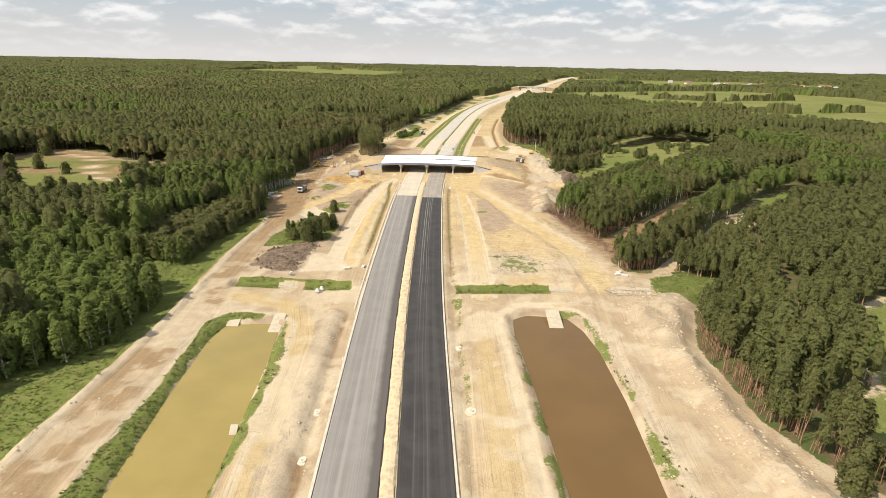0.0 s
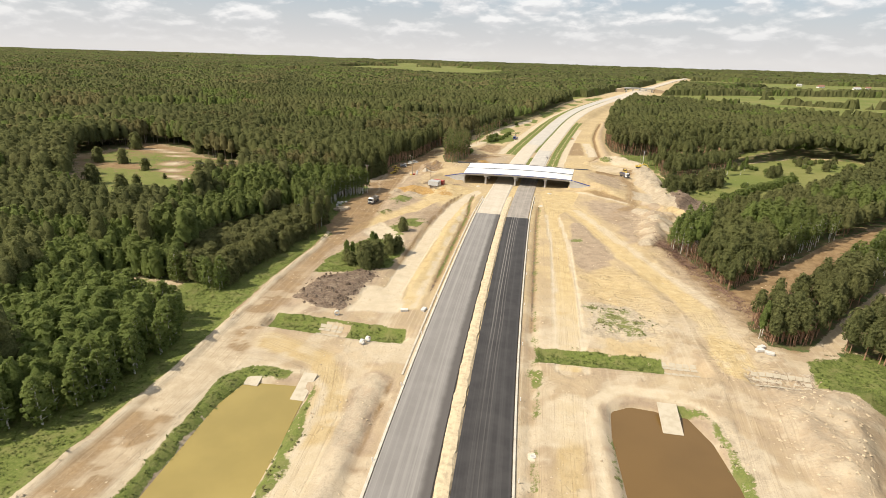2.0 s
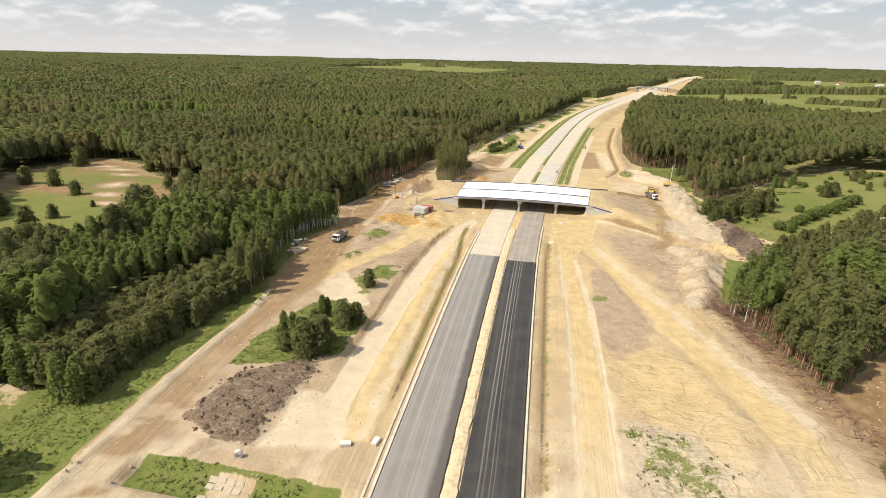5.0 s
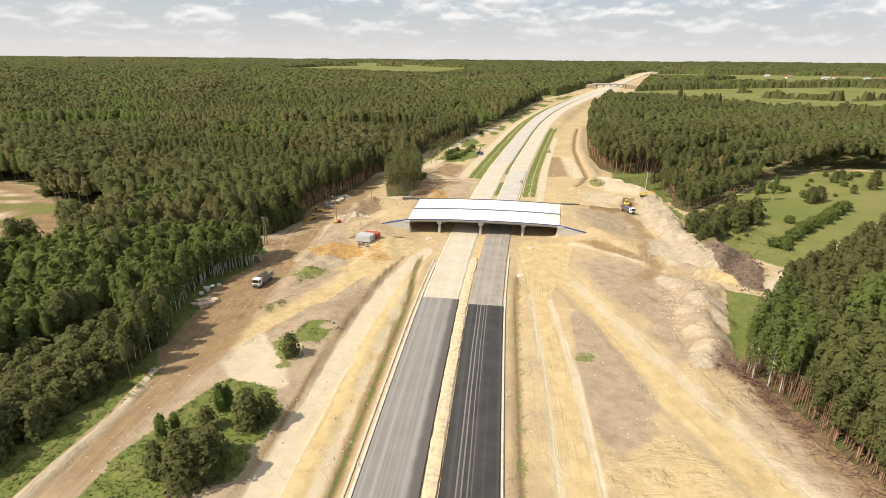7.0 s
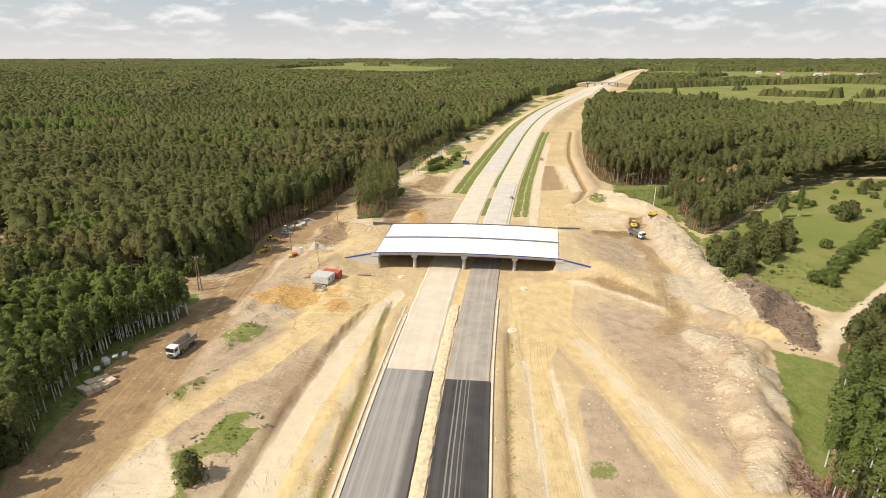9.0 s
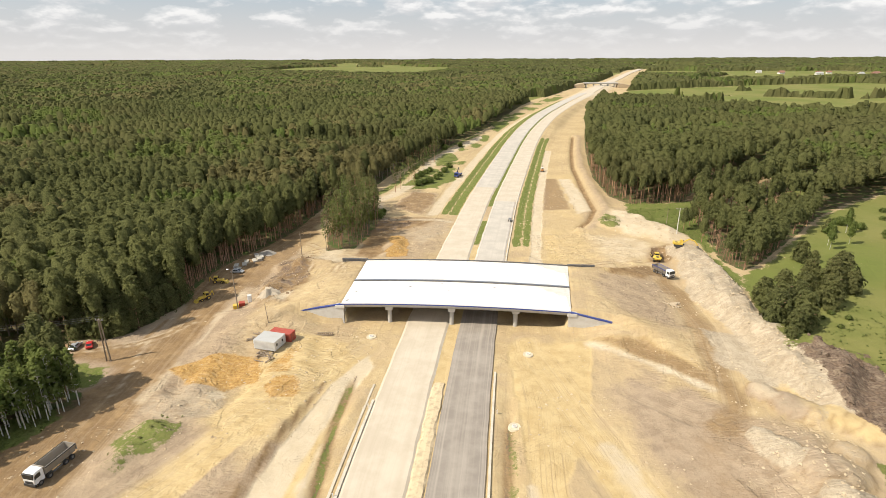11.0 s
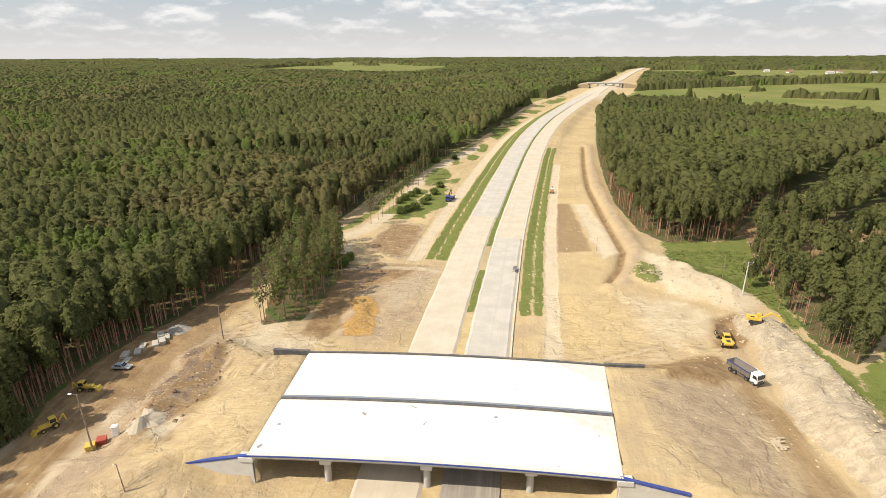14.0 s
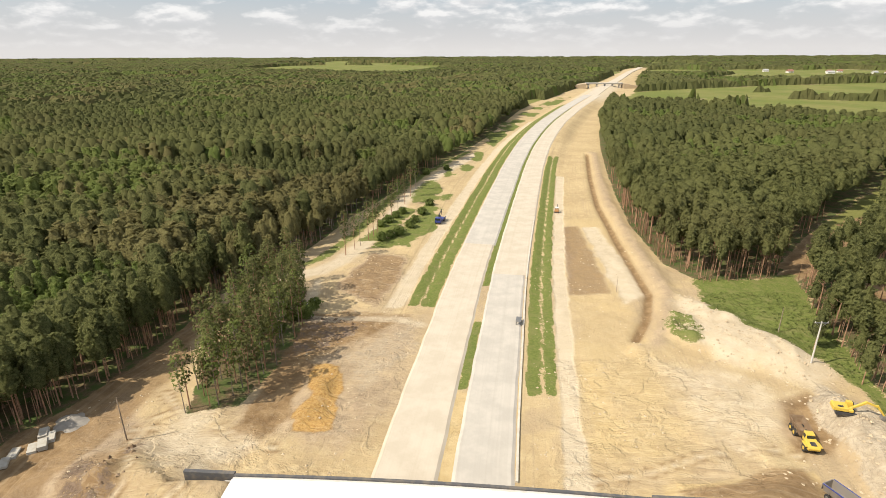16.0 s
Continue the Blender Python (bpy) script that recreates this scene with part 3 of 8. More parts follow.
    relief = m.math("ADD", m.math("MULTIPLY", relief, calm), m.math("MULTIPLY", m.math("ADD", m.math("ADD", m.math("MULTIPLY", rut_b, 0.35), turn_on), m.math("MULTIPLY", crack, m.ramp(ridge, 0.06, 0.0, 0, 0.25))), -0.5))
    relief = m.math("ADD", relief, m.math("MULTIPLY", dug, m.math("ADD", m.math("MULTIPLY", m.ramp(ledge, 0.47, 0.53), 1.2), m.math("MULTIPLY", fold, 1.5))))
    m.bump(relief, 0.5, 0.4)
    return m.m


def road_material(name, a, b, streak, streak_amount, rough, dark_edge=None, tracks=None):
    """Paving; the lane attribute gives metres across and along."""
    m = Mat(name, rough, 0, 0.35)
    side, along, _, _, v = m.attr("lane")
    fine, mid = m.noise(14, 4, 0.6), m.noise(0.18, 5, 0.6)
    long_s = m.noise(1.0, 3, 0.55, source=m.scaled(v, (0.7, 0.006, 0)))
    thin_s = m.noise(1.0, 2, 0.5, source=m.scaled(v, (2.6, 0.007, 0)))
    c = m.mix(m.ramp(mid, 0.36, 0.66), a, b)
    c = m.mix(m.math("MULTIPLY", m.ramp(long_s, 0.46, 0.68), streak_amount), c, streak)
    c = m.mix(m.math("MULTIPLY", m.ramp(thin_s, 0.52, 0.70), streak_amount * 0.6), c, streak)
    if dark_edge:
        lo, hi, col = dark_edge
        wob = m.math("ADD", side, m.math("MULTIPLY", m.math("SUBTRACT", m.noise(0.35, 3), 0.5), 0.9))
        c = m.mix(m.ramp(wob, lo, hi, 0, 0.9), c, col)
    if tracks:
        for x0, width in tracks:
            off = m.math("ABSOLUTE", m.math("SUBTRACT", m.math("ADD", side, m.math("MULTIPLY", m.math("SUBTRACT", m.noise(1.0, 2, 0.5, source=m.scaled(v, (0.02, 0.012, 0))), 0.5), 2.2)), x0), 0)
            band = m.ramp(off, width, width * 0.4)
            far = m.ramp(along, 120, 255, 0.12, 0.75)
            c = m.mix(m.math("MULTIPLY", m.math("MULTIPLY", band, far), m.ramp(thin_s, 0.3, 0.6)), c, (0.25, 0.225, 0.20))
    c = m.mix(m.ramp(fine, 0.55, 0.75, 0, 0.3), c, m.mix(0.5, c, (0.02, 0.02, 0.02)))
    m.colour(c).bump(fine, 0.3, 0.02)
    return m.m


ASPHALT_NEW = road_material("new black asphalt", (0.034, 0.031, 0.030), (0.048, 0.044, 0.042), (0.075, 0.070, 0.066), 0.5, 0.8, None, ((4.6, 0.22), (5.5, 0.22), (6.6, 0.16), (7.3, 0.2)))
ASPHALT_GREY = road_material("grey asphalt base", (0.200, 0.184, 0.168), (0.222, 0.205, 0.188), (0.30, 0.28, 0.255), 0.7, 0.85, (-4.4, -2.9, (0.085, 0.075, 0.068)))
ASPHALT_DUSTY = road_material("dusty asphalt", (0.235, 0.205, 0.175), (0.30, 0.265, 0.225), (0.40, 0.355, 0.30), 0.6, 0.9)
GRAVEL_PALE = road_material("pale crushed stone base", (0.47, 0.405, 0.315), (0.53, 0.465, 0.37), (0.40, 0.335, 0.25), 0.28, 0.95)
GRAVEL_GREY = road_material("greyish crushed stone base", (0.42, 0.385, 0.335), (0.49, 0.45, 0.39), (0.37, 0.335, 0.285), 0.28, 0.95)
KERB = plain("pale kerb concrete", (0.53, 0.485, 0.405), 0.85, 0, 0.35, 0.5)
GUTTER = plain("dusty gutter concrete", (0.50, 0.44, 0.35), 0.9, 0, 0.5, 0.4)
CONCRETE = plain("fresh grey concrete", (0.44, 0.425, 0.395), 0.85, 0, 0.22, 0.6)
CONCRETE_LIGHT = plain("light concrete", (0.56, 0.54, 0.50), 0.85, 0, 0.2, 0.7)


def part(name, bm, material, parent, label=""):
    """Links a bmesh as one mesh object under a thing or a part."""
    me = bpy.data.meshes.new(name)
    bm.to_mesh(me)
    bm.free()
    me.materials.append(material)
    ob = new(name, me)
    if parent is not None:
        ob.parent = parent
    if label:
        tagged(ob, label)
    return ob


def quick_mesh(name, verts, quads, tris=None, mats=(), mat_index=None, smooth_faces=False):
    """Large meshes straight from arrays."""
    me = bpy.data.meshes.new(name)
    loops = np.asarray(quads, np.int32).ravel()
    nq = len(loops) // 4
    nt = 0
    if tris is not None and len(tris):
        loops = np.concatenate([loops, np.asarray(tris, np.int32).ravel()])
        nt = len(tris)
    starts = np.concatenate([np.arange(nq) * 4, nq * 4 + np.arange(nt) * 3]).astype(np.int32)
    me.vertices.add(len(verts))
    me.vertices.foreach_set("co", np.asarray(verts, np.float32).ravel())
    me.loops.add(len(loops))
    me.loops.foreach_set("vertex_index", loops)
    me.polygons.add(nq + nt)
    me.polygons.foreach_set("loop_start", starts)
    for mat in mats:
        me.materials.append(mat)
    if mat_index is not None:
        me.polygons.foreach_set("material_index", np.asarray(mat_index, np.int32))
    me.polygons.foreach_set("use_smooth", np.full(nq + nt, smooth_faces))
    me.update(calc_edges=True)
    return me


def set_normals(me, normals):
    """Soft shading for clumps of leaves: normals that point out of the crown."""
    me.polygons.foreach_set("use_smooth", np.ones(len(me.polygons), bool))
    me.normals_split_custom_set_from_vertices(np.asarray(normals, np.float32).tolist())


def colour_attr(me, name, values):
    a = me.attributes.new(name, "FLOAT_COLOR", "POINT")
    a.data.foreach_set("color", np.asarray(values, np.float32).ravel())


# ---- ground ----


def grow(start, stop, step, factor):
    out, v = [], start
    sign = 1 if stop > start else -1
    while (stop - v) * sign > 0:
        step *= factor
        v += sign * step
        out.append(v)
    out[-1] = stop
    return out


def build_ground():
    xs = np.array(sorted(grow(-106, -4980, 1.0, 1.10)) + list(np.arange(-106, 116.1, 1.1)) + grow(116, 4980, 1.0, 1.10))
    ys = np.array(sorted(grow(46, -900, 1.0, 1.3)) + list(np.arange(46, 530, 1.1)) + grow(530, 4990, 1.1, 1.026))
    xs, ys = np.unique(np.round(xs, 3)), np.unique(np.round(ys, 3))
    X, Y = np.meshgrid(xs, ys)
    x, y = X.ravel(), Y.ravel()
    z = ground_z(x, y)
    inside = woods(x, y)
    d = road_d(x, y)
    jag = 4.5 * (fbm(x / 6, y / 6, 31, 4) - 0.5)
    near = 1 - smooth(np.hypot(x, y - 250), 420, 700)

    def zone(pts, soft=1.2, rag=1.0):
        return smooth(poly_dist(x, y, pts) + jag * rag, -1.9 * soft, 1.9 * soft)

    def strip(lo, hi, y0, y1, soft=0.6, rag=0.35):
        e = np.minimum(np.minimum(d - lo, hi - d), np.minimum(y - y0, y1 - y) / 2)
        return smooth(e + jag * rag, -1.5 * soft, 1.5 * soft)

    z0 = np.zeros_like(x)
    grass, ochre, brown, mud = z0.copy(), z0.copy(), z0.copy(), z0.copy()
    pale, wood, rubble, field = z0.copy(), z0.copy(), z0.copy(), z0.copy()

    wood = np.maximum(wood, smooth(inside, -2.0, 1.5))
    # open ground away from the site is meadow
    away = np.maximum(poly_dist(x, y, WEST_EDGE + [(-5000, 5200), (-5000, -300), (-125, -300)]), poly_dist(x, y, EAST_EDGE + [(5000, 5200), (5000, -300), (150, -300)]))
    open_far = smooth(away, 1.0, 6.0) * (1 - wood)
    field = np.maximum(field, open_far * smooth(np.abs(x) + np.maximum(y - 500, 0), 150, 190))
    far_verge = smooth(y, 640, 760) * smooth(np.abs(d), 30, 46)
    # grass of the west verge, banks and ditches
    grass = np.maximum(grass, zone([(-150, 20), (-79, 20), (-77.5, 94), (-76, 141), (-79, 166), (-80, 202), (-77, 243), (-86, 254), (-104, 202), (-108, 112)]))
    grass = np.maximum(grass, zone([(-64, 20), (-63, 87), (-63, 111), (-65, 140), (-60, 146), (-49, 146), (-49, 142.5), (-58, 142), (-61, 131), (-59.5, 104), (-57, 74), (-55.5, 20)], 0.8, 0.5))
    grass = np.maximum(grass, 0.85 * zone([(-40.8, 40), (-38.0, 40), (-37.4, 100), (-38.6, 126), (-41.4, 144), (-43.8, 141), (-42.2, 120), (-40.9, 100)], 0.7, 1.0))
    grass = np.maximum(grass, 0.66 * zone([(22.8, 100), (24, 50), (26.5, 50), (25.8, 112), (24.5, 138), (24, 147), (22, 142)], 0.7, 1.2))
    grass = np.maximum(grass, 0.66 * zone([(45, 146), (45.5, 128), (45.8, 106), (45, 80), (47.5, 80), (48, 110), (47.5, 135), (46, 150), (38, 151), (38, 148)], 0.7, 0.9))
    for x0, x1, y0 in ((-67, -27.5, 169), (8, 40, 167)):
        e = np.minimum(np.minimum(x - x0, x1 - x), 3.6 - np.abs(y - y0))
        grass = np.maximum(grass, smooth(e + jag * 0.3, -0.5, 0.5))
    e = np.minimum(np.minimum(x + 52, -44 - x), 3.0 - np.abs(y - 169))
    grass *= 1 - 0.75 * smooth(e, -0.5, 0.5)
    grass = np.maximum(grass, zone([(-68, 204), (-68, 226), (-60, 243), (-48, 240), (-43, 232), (-45, 213), (-51, 208)]))
    grass = np.maximum(grass, 0.85 * zone([(-58, 261), (-53.7, 265), (-51, 272), (-47.5, 272.5), (-46.7, 268), (-42.5, 270), (-42.4, 263), (-47.5, 259), (-48, 250), (-51, 248)], 1.2, 2.2))
    grass = np.maximum(grass, 0.55 * zone(RIDGES_W[0], 0.8, 1.6))
    grass = np.maximum(grass, 0.6 * zone(RIDGES_W[1], 0.8, 1.8))
    grass = np.maximum(grass, zone([(-84, 258), (-85, 270), (-89, 286), (-88, 300), (-84, 311), (-92, 316), (-99, 300), (-96, 268)], 1.0, 0.8))
    grass = np.maximum(grass, 0.7 * zone([(6.5, 138), (6, 159), (9, 158), (10, 140)]))
    grass = np.maximum(grass, 0.46 * strip(15.6, 18.0, 100, 318, 0.5, 0.5))
    grass = np.maximum(grass, 0.50 * zone([(21, 188), (22, 200), (30, 201), (39, 194), (42, 186), (36, 180), (26, 180)], 1.2, 3.0))
    grass = np.maximum(grass, 0.55 * zone([(21, 262), (22, 268), (27, 268), (26, 262)], 1, 1.5))
    # eastern meadows
    meadow_e = zone([(76, 345), (79, 364), (82, 384), (88, 400), (98, 408), (118, 431), (150, 468), (178, 494), (215, 520), (262, 515), (250, 450), (172, 388), (119, 334), (100, 333), (88, 352)], 2)
    field = np.maximum(field, meadow_e * 0.95)
    grass = np.maximum(grass, zone([(76, 176), (74, 166), (85, 150), (108, 165), (116, 178), (90, 184)], 1.5))
    grass = np.maximum(grass, zone([(66, 465), (70, 490), (88, 491), (104, 496), (96, 462), (90, 430), (84, 415), (83, 440)], 2))
    grass = np.maximum(grass, zone([(73, 310), (86, 305), (79, 290), (67, 270), (61, 262), (59, 266), (62, 276), (66, 287), (70, 298)], 1.2))
    grass = np.maximum(grass, 0.8 * zone([(80, 380), (88, 398), (86, 414), (82, 420)], 1.2))
    grass = np.maximum(grass, zone(BARE_E, 4) * 0.8)
    grass = np.maximum(grass, zone([(-61, 466), (-52, 468), (-46, 436), (-48, 424), (-55, 440)], 1.5) * 0.5)
    grass = np.maximum(grass, zone([(-46, 520), (-36, 522), (-28, 566), (-36, 572)], 2) * 0.85)
    # northern verges and median
    grass = np.maximum(grass, strip(-21.6, -13.6, 466, 1050, 0.5, 0.2))
    grass = np.maximum(grass, strip(13.6, 20.4, 424, 700, 0.5, 0.25))
    grass = np.maximum(grass, strip(-1.5, 0.9, 426, 458, 0.4, 0.1))
    grass = np.maximum(grass, strip(-1.3, 1.2, 482, 1000, 0.4, 0.1))
    grass *= 1 - 0.62 * np.exp(-((d + 18.1) / 0.85) ** 2) - 0.62 * np.exp(-((d - 17.2) / 0.85) ** 2) * (y > 420)
    # sands and soils, part by part
    tan, rust, crack, comb = z0.copy(), z0.copy(), z0.copy(), z0.copy()
    over = np.maximum

    def band(pts, half, soft=1.0, rag=0.5):
        s, _ = line_coords(x, y, pts)
        return smooth(half - np.abs(s) + jag * rag, -soft, soft)

    ochre = over(ochre, strip(-1.8, 1.9, -50, 425, 0.5, 0.2) * 0.62)
    ochre = over(ochre, strip(17.0, 30, 20, 158, 2, 1.5) * 0.2)
    ochre = over(ochre, band([(-33, 60), (-33, 92), (-35, 116), (-38, 140), (-46, 153), (-62, 157)], 4.2, 1.5, 0.6) * 0.55)
    ochre = over(ochre, zone([(11, 50), (11, 118), (12, 148), (18, 150), (18.2, 118), (19.5, 50)], 0.7, 0.5) * 0.48)
    pale = over(pale, band([(20.6, 50), (19.6, 118), (19, 146), (26, 154), (40, 155)], 1.2, 0.8, 0.8) * 0.6)
    tan = over(tan, strip(-25.5, -15.5, 40, 152, 1.2, 1.4) * 0.7)
    crack = over(crack, strip(-24, -18, 40, 150, 1.2, 1.6) * 0.5)
    crack = over(crack, zone([(45.5, 60), (45.6, 128), (44, 150), (50, 150), (53, 128), (51, 60)], 1.0, 1.2) * 0.5)
    # mottling: dried crusts and damp patches
    for target, seed, size, top in (("p", 201, 16, 0.5), ("t", 202, 13, 0.6), ("p", 203, 5, 0.4), ("t", 204, 6, 0.45)):
        f = smooth(fbm(x / size, y / size, seed, 4), 0.52, 0.62) * top * (1 - smooth(y, 480, 560))
        if target == "p":
            pale = over(pale, f * (1 - 0.85 * smooth(y, 170, 225)))
        else:
            tan = over(tan, f * 0.55)
    # pale rims of the ponds
    for shape in (POND_W, POND_E):
        p = poly_dist(x, y, shape)
        pale = over(pale, np.exp(-((p + 4.6) / 1.1) ** 2) * 0.7)
        tan = over(tan, np.exp(-((p + 2.0) / 1.2) ** 2) * 0.8)
    # east of the road: smooth yellow lane, grey crusts, a broad yellow haul lane
    ochre = over(ochre, zone([(12.5, 160), (13, 207), (12.5, 260), (11, 300), (8, 345), (30, 352), (24, 318), (16.5, 300), (19.5, 255), (20, 207), (19, 160)], 0.5, 0.3) * 0.95)
    ochre = over(ochre, band([(20, 322), (30, 296), (36, 272), (42, 245), (50, 222), (57, 200), (58, 168)], 4.2, 1.2, 0.8) * 0.8)
    pale = over(pale, band([(26, 310), (39, 272), (47, 245), (62, 206)], 2.2, 1.5, 1.0) * 0.55)
    pale = over(pale, band([(12.6, 160), (13.2, 207), (12.6, 262), (11, 300)], 0.7, 0.5, 0.2) * 0.7)
    pale = over(pale, band([(20, 160), (20.6, 207), (20, 255), (17, 296)], 0.9, 0.5, 0.2) * 0.7)
    tan = over(tan, zone([(29, 287), (25, 280), (20, 260), (21, 240), (25, 226), (33, 236), (37, 248), (35, 268)], 1.2, 1.4) * 0.85)
    tan = over(tan, zone([(24, 254), (23, 240), (26, 234), (29, 240), (28, 252)], 0.8, 0.8))
    ochre = over(ochre, zone([(22, 226), (26, 200), (24, 170), (40, 170), (46, 205), (40, 232), (34, 234)], 1.5, 1.5) * 0.45)
    comb = over(comb, zone([(22, 228), (24, 200), (26, 180), (44, 180), (50, 205), (38, 234)], 2, 2))
    for shape, amount in (([(-74, 308), (-70, 350), (-52, 356), (-30, 354), (-28, 340), (-40, 318), (-54, 308)], 1.0), ([(-72, 358), (-72, 402), (-60, 406), (-46, 400), (-40, 392), (-40, 358)], 0.9), ([(-64, 400), (-60, 424), (-42, 410), (-24, 400), (-16, 396), (-40, 393)], 0.8), ([(16, 396), (18, 440), (44, 442), (62, 424), (58, 402), (40, 394)], 0.8), ([(30, 342), (30, 390), (60, 396), (64, 340), (52, 320)], 0.6), ([(-70, 262), (-62, 290), (-46, 318), (-36, 318), (-40, 262), (-50, 246)], 0.5), ([(46, 258), (46, 320), (70, 322), (66, 290), (58, 262)], 0.8), (HEAP_E, 0.8), (MOUND_E, 0.5), (MUD_E, 1.0), (MUD_W, 1.0), ([(-40, 404), (-32, 458), (-14, 458), (-12, 404)], 0.6)):
        comb = over(comb, zone(shape, 2, 2) * amount)
    comb = over(comb, zone([(50, 160), (50, 260), (60, 262), (72, 200), (72, 160)], 2, 2) * 0.7)
    tan = over(tan, zone([(28, 330), (31, 310), (40, 285), (46, 262), (58, 262), (66, 290), (70, 314), (60, 322), (50, 322), (40, 340)], 2.5, 2.5) * 0.55)
    tan = over(tan, zone([(34, 336), (56, 326), (56, 300), (52, 280), (49, 262), (44, 262), (42, 285), (34, 310)], 2.0, 2.0) * 0.85)
    tan = over(tan, zone([(22, 260), (21.5, 272), (23, 287), (27, 288), (27, 272), (29, 264)], 0.8, 1.2) * 0.95)
    brown = over(brown, zone([(36, 300), (40, 318), (52, 322), (50, 300), (44, 286)], 4, 3) * 0.28)
    tan = over(tan, zone([(60, 200), (52, 240), (60, 256), (72, 222), (72, 196)], 2, 2) * 0.45)
    ochre = over(ochre, zone([(10, 350), (22, 352), (26, 330), (22, 318), (10, 322)], 1.5, 1.4) * 0.75)
    # brown wedge where lorries turn, with its pale rim, and the lane up to the heap
    ochre = over(ochre, zone([(30, 352), (43, 351), (55, 338), (54, 331), (43, 341)], 0.8, 0.5) * 1.0)
    brown = over(brown, zone([(30, 352), (43, 351), (55, 338), (54, 331), (43, 341)], 0.8, 0.5) * 0.62)
    pale = over(pale, band([(29, 350), (36, 346), (43, 341), (53, 331)], 1.2, 1.3, 0.5) * 0.8)
    brown = over(brown, band([(58, 398), (61, 380), (60, 358), (57, 340), (56, 326), (50, 318)], 3.4, 2.0, 1.0) * 0.55)
    tan = over(tan, zone([(34, 388), (36, 362), (56, 352), (60, 384), (56, 398), (40, 390)], 3, 2) * 0.6)
    ochre = over(ochre, zone([(33, 399), (39, 390), (46, 389), (58, 394), (60, 403), (50, 401)], 0.8, 0.6) * 1.0)
    brown = over(brown, zone([(36, 397.7), (46.4, 400), (53.2, 404.3), (58.5, 404), (58.5, 397), (57.5, 392), (53, 389), (42, 388.5), (40.3, 395)], 0.8, 0.6) * 0.85)
    brown = over(brown, zone([(64, 425.5), (72, 427.5), (76.5, 420), (74, 414), (66, 408), (58.5, 407.5)], 1, 1) * 0.85)
    crack = over(crack, zone(HEAP_E, 1.5, 1.2) * 0.9)
    crack = over(crack, zone(HEAPS_E, 2, 2) * 0.35)
    for k, (cx, cy, r) in enumerate(LOADS_E):
        q = smooth(1 - np.hypot(x - cx, (y - cy) * 0.85) / r + jag * 0.05, -0.12, 0.16)
        # brown ring painted round each load for the shadowed crease at its base
        foot = np.exp(-((np.hypot(x - cx, (y - cy) * 0.85) / r - 1.02) / 0.13) ** 2)
        brown = over(brown, foot * 0.4)
        if k in (7, 8, 9):
            pale = over(pale, q * 0.45)
        elif k in (15, 16):
            ochre = over(ochre, q * 0.8)
        else:
            crack = over(crack, q * (0.40 + 0.45 * (k % 3 == 0)))
            tan = over(tan, q * 0.9 * (k % 2))
    ochre = over(ochre, zone([(66, 330), (70, 340), (78, 330), (81, 317), (78, 314), (72, 318)], 1.2, 1) * 0.55)
    pale = over(pale, zone([(84, 306), (96, 330), (97, 350), (104, 352), (100, 330), (90, 312)], 2, 2) * 0.7)
    crack = over(crack, zone([(57, 343), (60, 360), (70, 356), (80, 350), (78, 338), (64, 330)], 1.5, 1.2) * 0.7)
    crack = over(crack, zone(MOUND_E, 2, 2) * 0.4)
    tan = over(tan, zone(MOUND_E, 3, 2) * 0.45)
    brown = over(brown, zone([(76, 182), (66, 188), (62, 236), (56, 262), (64, 270), (76, 240), (80, 200)], 1.5, 1.5) * 0.8)
    # smooth round patches of tipped sand
    for cx, cy, rx, ry in ((63, 330, 2.6, 3.4), (34, 190, 4, 2.5)):
        pale = over(pale, 0.5 * smooth(1 - np.hypot((x - cx) / rx, (y - cy) / ry) + jag * 0.06, -0.10, 0.14))
    # north-east: raw yellow sand, a raked brown pad, pale service lane
    ochre = over(ochre, strip(26, 44, 400, 560, 2, 1.5) * 0.38)
    ochre = over(ochre, zone([(16, 400), (17, 432), (26, 446), (30, 420), (40, 404), (30, 396)], 2, 2) * 0.3)
    tan = over(tan, zone([(29, 477), (36, 544), (43, 547), (42, 478)], 0.6, 0.6) * 1.0)
    brown = over(brown, zone([(29, 477), (36, 544), (43, 547), (42, 478)], 0.6, 0.6) * 0.5)
    pale = over(pale, zone([(44, 470), (44, 545), (50, 545), (52, 505), (51, 478)], 1, 0.8) * 0.85)
    pale = over(pale, strip(20.8, 25.0, 385, 640, 0.5, 0.3) * 0.95)
    pale = over(pale, zone(SAND_NE, 2, 1.5) * 0.6)
    pale = over(pale, zone([(46, 404), (44, 440), (56, 440), (70, 428), (60, 410)], 3, 2) * 0.45)
    ochre = over(ochre, zone([(22, 408), (24, 440), (31, 440), (32, 410)], 1.5, 1.5) * 0.6)
    pale = over(pale, zone([(-62, 400), (-58, 424), (-50, 412), (-40, 404), (-46, 394)], 2, 2) * 0.6)
    mud = over(mud, zone([(-72, 378), (-70, 400), (-62, 398), (-60, 384), (-66, 374)], 1.2, 2.5) * 0.55)
    grass = over(grass, zone(TURF_NE, 1.0, 1.2) * 0.6)
    side, _ = line_coords(x, y, [(42, 450), (48, 462), (53, 478), (53.5, 506), (57, 578), (64, 635), (76, 713)])
    brown = over(brown, np.exp(-(side / 1.3) ** 2) * 0.95 * near)
    tan = over(tan, np.exp(-((side - 5) / 3.0) ** 2) * 0.5 * near)
